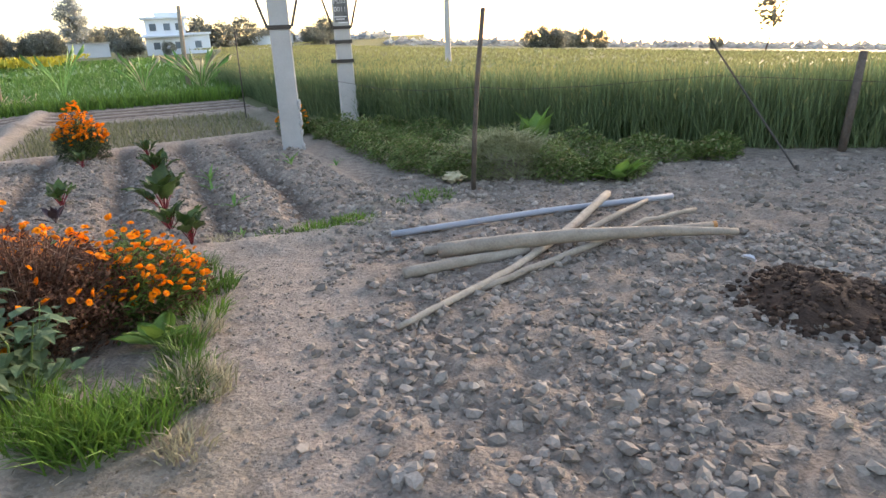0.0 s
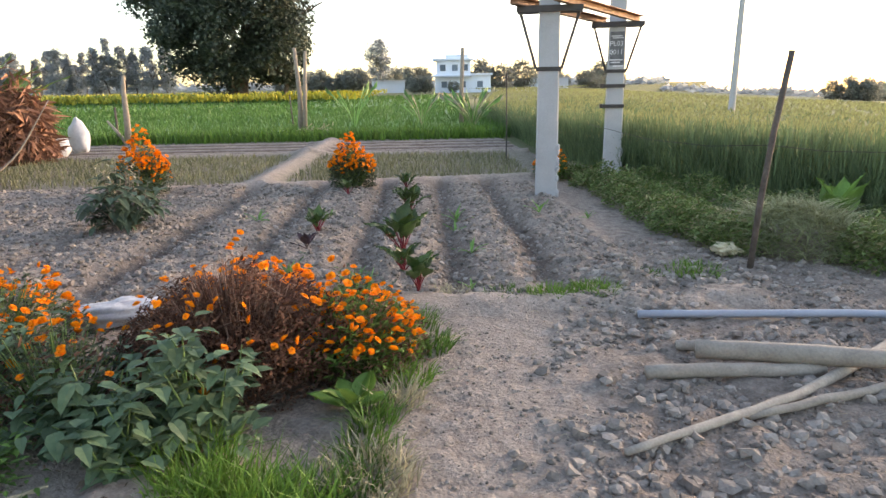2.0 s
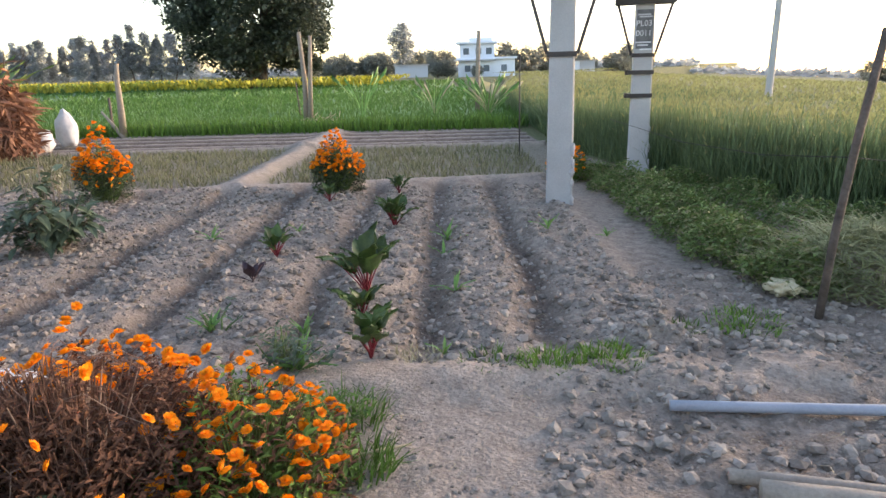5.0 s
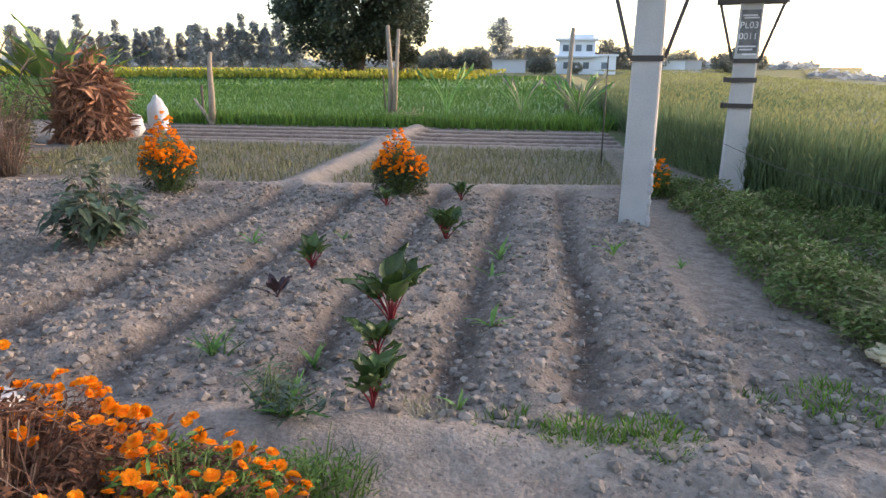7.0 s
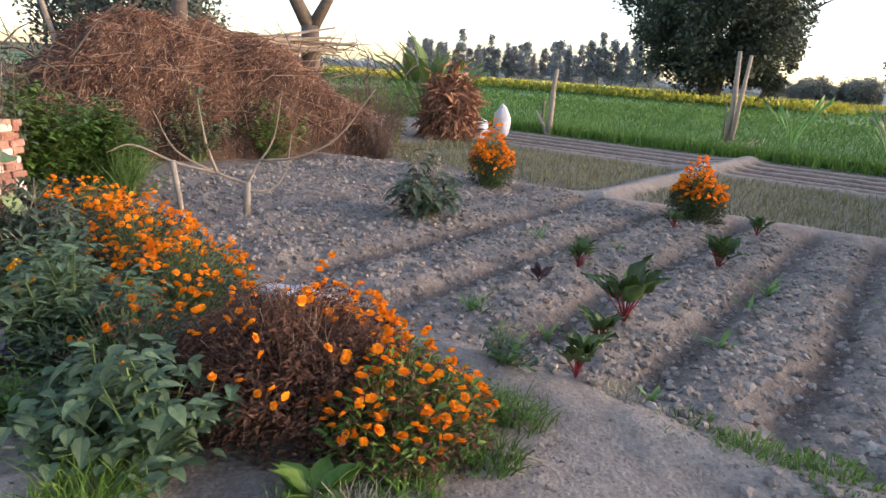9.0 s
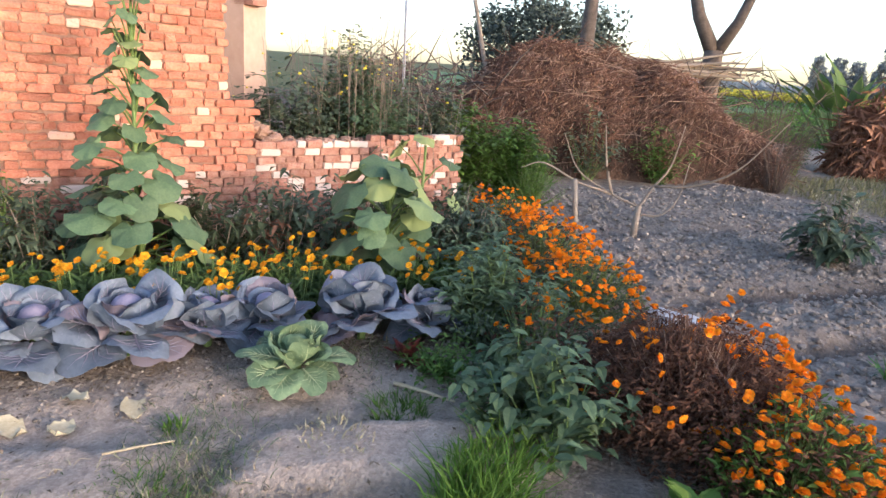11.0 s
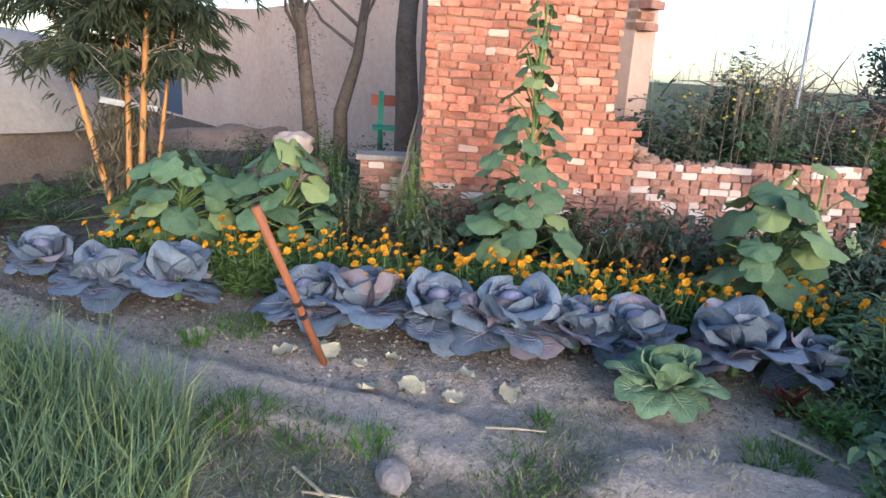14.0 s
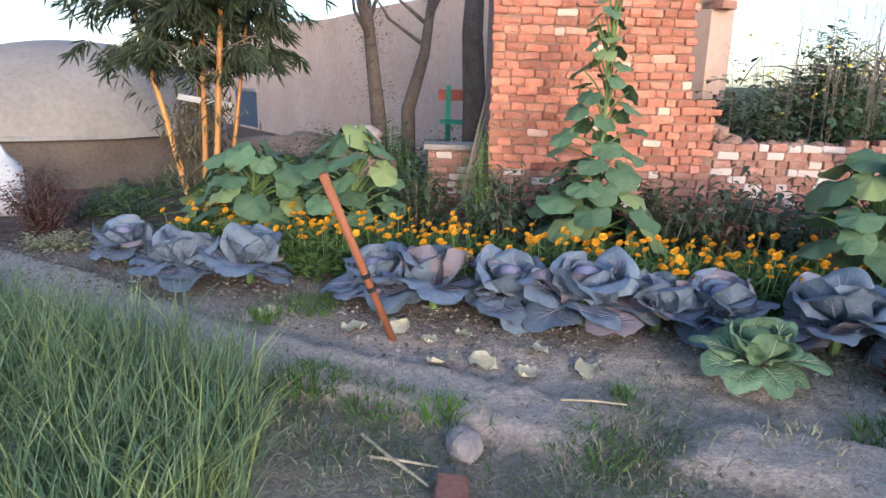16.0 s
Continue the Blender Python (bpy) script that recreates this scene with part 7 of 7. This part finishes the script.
rosette("reed_clump", -9.8, 22.0, "few slender reeds on the bank", "reeds", REED[:2], 12, 742, None, (70, 88), (0.8, 1.2), "reeds at the field corner")


# ---- brushwood stack and what stands round it ----
def brush_stack():
    r = seeded(800)
    e = thing("brushwood_stack", -11.2, 6.1, 0, "great stack of brown dried stalks and brushwood", "brushwood")
    ax = Vector((-0.15, 0.99, 0))
    ay = Vector((-0.99, -0.15, 0))

    def surf(u, v):
        """u along the stack, v over it from its foot at the front to the back."""
        a = math.pi * v
        hh = 2.0 * (1 - 0.25 * ((u - 0.35) * 2) ** 2) * (1 - 0.35 * smooth01(0.75, 1.0, u)) * (0.55 + 0.45 * smooth01(0.02, 0.3, u))
        w = 1.5
        lump = 1.04 + 0.2 * noise.noise((u * 5, v * 3.5, 1)) + 0.1 * noise.noise((u * 16, v * 9, 4))
        return ax * (u * 6.6 - 3.3) + ay * (-math.cos(a) * w * lump) + Vector((0, 0, hh * max(0, math.sin(a)) ** 0.6 * lump))
    g = Geo()
    g.grid([[tuple(surf(u / 24, v / 14) * 0.96) for u in range(25)] for v in range(15)])
    g.f.append(tuple(v * 25 for v in range(15)))
    g.f.append(tuple(v * 25 + 24 for v in range(15))[::-1])
    part("core", g, BRUSHCORE, e, "solid dark core")
    b, s = Geo(), Geo()
    for i in range(46000):
        u, v = r.random(), r.random() ** 0.8 * 0.75
        p = surf(u, v)
        n = (p - ax * (u * 6.6 - 3.3)).normalized()
        d = (n * 0.35 + Vector((r.gauss(0, 0.5), r.gauss(0, 0.5), -r.uniform(0.2, 1.1)))).normalized()
        b.leaf(p + n * r.uniform(-0.05, 0.12), d, (r.random(), r.random(), 0.5), r.uniform(0.07, 0.2), r.uniform(0.005, 0.016), 0.3)
    for i in range(520):
        u, v = r.random(), r.random() * 0.75
        p = surf(u, v)
        n = (p - ax * (u * 6.6 - 3.3)).normalized()
        d = (ax * r.gauss(0, 1) + Vector((r.gauss(0, 0.3), r.gauss(0, 0.3), r.gauss(0, 0.45)))).normalized() * r.uniform(0.25, 0.7)
        s.tube([p - d + n * 0.04, p + n * r.uniform(0.02, 0.12), p + d + n * 0.04], [0.007, 0.006, 0.003], 4, False)
    part("dry_stalk", b, BRUSH, e, "hanging dried stalks", kind="stuff")
    part("twig", s, BRUSH, e, "long bare twigs", kind="stuff")


brush_stack()
tk = thing("forked_tree", -13.0, 8.9, 0, "bare forked tree trunk rising behind the brushwood", "tree")
part("trunk", Geo().tube([(0, 0, 0), (0, 0, 1.4), (-0.03, -0.02, 2.5)], [0.26, 0.22, 0.2], 10), BARK, tk, smooth=True)
part("branch", Geo().tube([(-0.03, 0, 2.4), (-0.2, -0.4, 3.2), (-0.5, -0.8, 4.6)], [0.17, 0.14, 0.09], 8), BARK, tk, smooth=True)
part("branch", Geo().tube([(-0.03, 0, 2.4), (0.1, 0.35, 3.1), (0.0, 0.9, 4.6)], [0.15, 0.12, 0.08], 8), BARK, tk, smooth=True)
r8 = seeded(810)
for i in range(16):
    x, y = -12.6 + r8.uniform(-0.4, 0.4), 7.9
    lg = thing("stacked_branch", x, y, 1.9 + 0.02 * i, "grey branch stacked on top of the brushwood", "branch", "stacked branches", 90 + r8.uniform(-16, 16))
    L = r8.uniform(1.2, 2.0)
    part("stick", Geo().tube([(-L, 0, r8.uniform(-0.1, 0.1)), (0, r8.uniform(-0.05, 0.05), 0), (L, 0.1, r8.uniform(-0.1, 0.35))], [0.045, 0.04, 0.02], 6), TWIG, lg)
tg = Geo()
for i in range(160):
    p = Vector((-13.0 + r8.gauss(0, 0.6), 9.2 + r8.gauss(0, 1.3), r8.uniform(0.9, 2.1)))
    d = Vector((r8.gauss(0, 0.5), r8.gauss(0, 0.6), r8.uniform(0, 0.8))).normalized() * r8.uniform(0.4, 0.9)
    tg.tube([p, p + d * 0.5 + Vector((0, 0, 0.05)), p + d], [0.014, 0.01, 0.004], 4, False)
whole("thorn_twigs", tg, BARK, "tangle of thin dark thorn twigs", "twigs", kind="stuff")
bush("brown_bush", -12.2, 10.1, 1.2, 1.1, 1.75, "dry brown feathery bush beside the brushwood", "bush", BRUSH, 820, 8000, 0.05, 0.25, stems=150, stemmat=BARK, ball=0.4)
bush("brown_bush", -9.8, 9.3, 0.55, 0.5, 1.1, "small dry brown bush on the bund", "bush", BRUSH, 821, 2400, 0.05, 0.25, stems=50, stemmat=BARK, ball=0.3)
for i, (x, y, rx, h, lm) in enumerate(((-9.5, 5.9, 0.55, 1.35, GREYLEAF), (-9.7, 7.2, 0.6, 1.15, WEED), (-9.4, 4.9, 0.4, 0.8, GREYLEAF), (-12.6, 10.9, 0.5, 1.4, DARKLEAF), (-8.8, 3.9, 0.5, 0.6, DARKLEAF), (-14.2, 9.8, 0.6, 2.2, GREYLEAF))):
    bush("climbing_bush", x, y, rx, rx, h, "leafy green bush growing up the brushwood", "bush", lm, 830 + i, 620, 0.11, 0.6, low=0.2, stems=18, group="bushes round the brushwood")
BANANA = [strip_leaf("leaf", mat("banana leaf", (0.07, 0.13, 0.03), (0.15, 0.22, 0.06), 3, 0.5, 0.3, through_light=0.25), 1.1, 0.34, OVAL, 0.35, 0.25, 0.08, 6, seed=95)]
rosette("banana_plant", -14.6, 12.9, "young banana plant with upright green leaves", "plant", BANANA, 22, 840, RIND, (50, 84), (0.8, 1.25), "", 1.65, 0.04)
r9 = seeded(850)
dl = Geo()
for i in range(3600):
    t, k, u = r9.uniform(0, 6.283), r9.random() ** 0.5, r9.random()
    p = Vector((math.cos(t) * k * 0.72 * (1.1 - 0.25 * u), math.sin(t) * k * 0.72 * (1.1 - 0.25 * u), 1.9 * u * (1 - 0.35 * k + 0.4 * noise.noise((t, k * 3, 0)))))
    dl.leaf(p, outward(r9, 0.8) * r9.uniform(0.2, 1.1) + Vector((0, 0, -r9.uniform(-0.2, 1.8))), (r9.gauss(0, 1), r9.gauss(0, 1), 0.4), r9.uniform(0.16, 0.46), r9.uniform(0.025, 0.085), r9.uniform(0.1, 0.8))
dlh = thing("dry_leaf_heap", -13.3, 12.75, 0, "tall heap of rust-brown dried maize leaves", "leaf heap")
part("dry_leaf", dl, REDDRY, dlh, kind="stuff")
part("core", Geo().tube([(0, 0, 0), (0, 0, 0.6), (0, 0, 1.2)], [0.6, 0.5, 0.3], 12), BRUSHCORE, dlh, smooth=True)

# bare young fig tree with its stake
fg = thing("bare_young_tree", -5.25, 5.76, ground_z(-5.25, 5.76) - 0.03, "small leafless young tree with spreading pale branches", "tree")
part("trunk", Geo().tube([(0, 0, 0), (0.01, 0.0, 0.2), (0, 0.01, 0.42)], [0.045, 0.04, 0.036], 8), TWIG, fg, smooth=True)
for pts in (((0, 0.01, 0.4), (-0.05, -0.3, 0.52), (-0.1, -0.7, 0.75), (-0.15, -0.9, 1.15)), ((0, 0.01, 0.4), (0.02, 0.12, 0.62), (0.06, 0.28, 0.9), (0.08, 0.36, 1.35)), ((0.03, 0.15, 0.66), (0.2, 0.5, 0.72), (0.35, 0.9, 0.95), (0.45, 1.3, 1.5)),
            ((-0.05, -0.3, 0.52), (-0.1, -0.7, 0.62), (-0.15, -1.1, 0.8), (-0.18, -1.35, 0.72)), ((0, 0.02, 0.32), (0.05, 0.25, 0.34), (0.05, 0.42, 0.55), (0.0, 0.5, 0.95)), ((-0.05, -0.3, 0.52), (0.05, -0.42, 0.85), (0.1, -0.5, 1.3))):
    cp = curved(pts, 5)
    part("branch", Geo().tube(cp, [0.019 - 0.014 * i / (len(cp) - 1) for i in range(len(cp))], 6), TWIG, fg, smooth=True)
stake(-5.2, 5.1, [(0, 0, 0), (0.02, -0.05, 0.35), (0.05, -0.1, 0.72)], [0.03, 0.03, 0.028], "short pale wooden stake in the turned soil", LOGWOOD)
# posts behind the wall, trees in the far yard
stake(-10.9, 4.1, [(0, 0, 0), (-0.05, -0.1, 1.6), (-0.38, -0.6, 3.6)], [0.05, 0.045, 0.04], "pale leaning post behind the wall", TWIG, "wooden_post", "post")
stake(-7.3, 2.8, [(0, 0, 0), (-0.1, -0.03, 1.4), (-0.35, -0.1, 3.6)], [0.02, 0.02, 0.018], "slim grey metal post behind the wall", PLASTIC, "metal_post", "post")
tree("yard_tree", -17.5, 5.5, 3.7, 4.2, "dark leafy tree behind the brushwood stack", BIGLEAF, 861, 12000, 0.13, 0.2, 3, 0.35, "trees in the far yard")
stake(-14.2, 6.3, [(0, 0, 0), (0, 0, 2.0), (0.05, 0, 4.2)], [0.2, 0.18, 0.15], "dark straight tree trunk behind the brushwood", BARK, "tree_trunk", "tree")
br = Geo()
for i in range(420):
    p = Vector((-9.2 + r9.gauss(0, 1.1), 2.6 + r9.gauss(0, 0.7), r9.uniform(0.4, 1.7)))
    d = Vector((r9.gauss(0, 0.6), r9.gauss(0, 0.6), r9.gauss(0.3, 0.4))).normalized() * r9.uniform(0.3, 0.9)
    br.tube([p, p + d * 0.5 + Vector((0, 0, 0.05)), p + d], [0.014, 0.011, 0.004], 4, False)
whole("thorn_twigs", br, BARK, "dark pile of thorny branches behind the wall", "twigs", kind="stuff")
bush("grass_bush", -6.3, 4.6, 0.55, 0.5, 0.62, "feathery green bush at the end of the low wall", "bush", GRASS, 870, 2600, 0.07, 0.14, stems=60, ball=0.5)
bush("grass_bush", -7.2, 4.7, 0.5, 0.5, 0.6, "feathery green bush at the end of the low wall", "bush", GRASS, 871, 2000, 0.07, 0.14, stems=60, ball=0.5)
# white sheet behind the hedge
crumpled("white_sheet", -2.35, 5.46, 0.01, 0.36, 0.15, 0.075, mat("greyed sheet", (0.30, 0.30, 0.31), (0.52, 0.52, 0.52), 14, 0.6, 0.6, 60), "white plastic sheet heaped behind the marigolds", "sheet", 15, 46, 0.35)

# ---- clods and crumbs of soil ----
rc = seeded(900)
c = Geo()
n = 0
while n < 42000:
    zone = rc.random()
    if zone < 0.5:
        x, y = 0.5 + 6.5 * rc.random() ** 1.25, 2.4 + 6.9 * rc.random() ** 1.25 - 0.6 * rc.random()
        if x < 0.78 - 0.16 * (y - 5) + rc.gauss(0, 0.15) or noise.noise((x * 1.6, y * 1.6, 7)) + 0.25 < rc.random() * 0.5 - 0.2:
            continue
        rad = 0.007 + 0.034 * rc.random() ** 5
    else:
        p, q = rc.uniform(6.3, 12.0), rc.uniform(-5.5, 3.9)
        if min(abs(q - f) for f in FURROWS) < 0.15 and rc.random() < 0.35:
            continue
        x, y = back(p, q)
        rad = 0.008 + 0.030 * rc.random() ** 4
    n += 1
    c.lump((x, y, ground_z(x, y) + rad * 0.15), rad, rc, 0.75, 0.38)
for i in range(5200):
    x, y = 0.7 + 5.0 * rc.random() ** 1.1, 2.6 + 3.9 * rc.random()
    if x < 0.95 - 0.16 * (y - 5) + rc.gauss(0, 0.12) or noise.noise((x * 1.1, y * 1.1, 17)) < rc.uniform(-0.45, 0.35):
        continue
    rad = 0.012 + 0.032 * rc.random() ** 3
    c.lump((x, y, ground_z(x, y) + rad * 0.15), rad, rc, 0.75, 0.5)
for i in range(3600):
    y = rc.uniform(-2.5, 4.0)
    x = bed_x(y) + rc.uniform(-0.2, 0.6)
    rad = 0.004 + 0.012 * rc.random() ** 3
    c.lump((x, y, ground_z(x, y) + rad * 0.25), rad, rc, 0.75, 0.35)
for i in range(3200):
    x, y = rc.uniform(-0.3, 1.1), rc.uniform(2.8, 7.0)
    if noise.noise((x * 2.1, y * 2.1, 3)) < rc.uniform(-0.5, 0.3):
        continue
    rad = 0.003 + 0.011 * rc.random() ** 3
    c.lump((x, y, ground_z(x, y) + rad * 0.25), rad, rc, 0.75, 0.35)
whole("soil_clods", c, CLOD, "loose grey clods and crumbs of dry soil", "clods", kind="stuff")
sw = Geo()
for i in range(700):
    x, y = rc.uniform(-1.2, 5), rc.uniform(1.0, 8.5)
    a = rc.uniform(0, 6.283)
    L = rc.uniform(0.02, 0.07)
    z = ground_z(x, y) + 0.008
    sw.tube([(x, y, z), (x + math.cos(a) * L * 0.6, y + math.sin(a) * L * 0.6, z + 0.01), (x + math.cos(a + 0.5) * L, y + math.sin(a + 0.5) * L, z)], 0.0015, 3, False)
whole("straw_bits", sw, STRAW, "scattered bits of straw on the earth", "straw", kind="stuff")

# short dull grass and leaf litter beside the channel
rl = seeded(910)
sg, dg2, lit = Geo(), Geo(), Geo()
for x, y, rx, ry, n in ((0.60, 1.55, 0.16, 0.35, 700), (0.52, 1.95, 0.2, 0.22, 600), (-0.45, 2.62, 0.26, 0.14, 420), (-0.15, 2.74, 0.26, 0.14, 620), (0.1, 2.8, 0.2, 0.16, 420), (0.42, 2.6, 0.22, 0.18, 420), (-1.5, 3.3, 0.2, 0.15, 300), (0.22, 1.6, 0.1, 0.2, 160), (-0.1, 0.38, 0.16, 0.14, 260), (-0.28, 0.42, 0.14, 0.12, 240), (0.68, 1.3, 0.14, 0.3, 500)):
    for _ in range(n):
        px, py = x + rl.gauss(0, rx), y + rl.gauss(0, ry)
        (sg if rl.random() < 0.7 else dg2).blade((px, py, ground_z(px, py) - 0.003), rl.uniform(0.015, 0.06), 0.0028, (rl.gauss(0, 0.05), rl.gauss(0, 0.05)), rl.uniform(0, 3.14))
for _ in range(2600):
    y = rl.uniform(-3.6, 4.0)
    x = bed_x(y) + rl.gauss(0.15, 0.22) if rl.random() < 0.7 else rl.uniform(-1.6, 0.4)
    if x > 0.5 or (y > -1.5 and x < bed_x(y) - 0.3):
        continue
    lit.leaf((x, y, ground_z(x, y) + 0.006), (rl.gauss(0, 1), rl.gauss(0, 1), rl.gauss(0, 0.15)), (0, 0, 1), rl.uniform(0.015, 0.05), rl.uniform(0.006, 0.02), rl.uniform(-0.2, 0.4))
whole("short_grass", sg, mat("dull grass", (0.075, 0.115, 0.05), (0.15, 0.19, 0.09), 4, 0.75, through_light=0.2, vary=0.4), "short dull green grass beside the dusty channel", "grass", kind="stuff")
whole("dead_grass", dg2, DRYGRASS, "dry grass blades among the short growth", "grass", kind="stuff")
whole("leaf_litter", lit, mat("leaf litter", (0.10, 0.07, 0.045), (0.28, 0.22, 0.15), 6, 0.9, vary=0.5), "scattered dry leaf litter on bare earth", "leaves", kind="stuff")
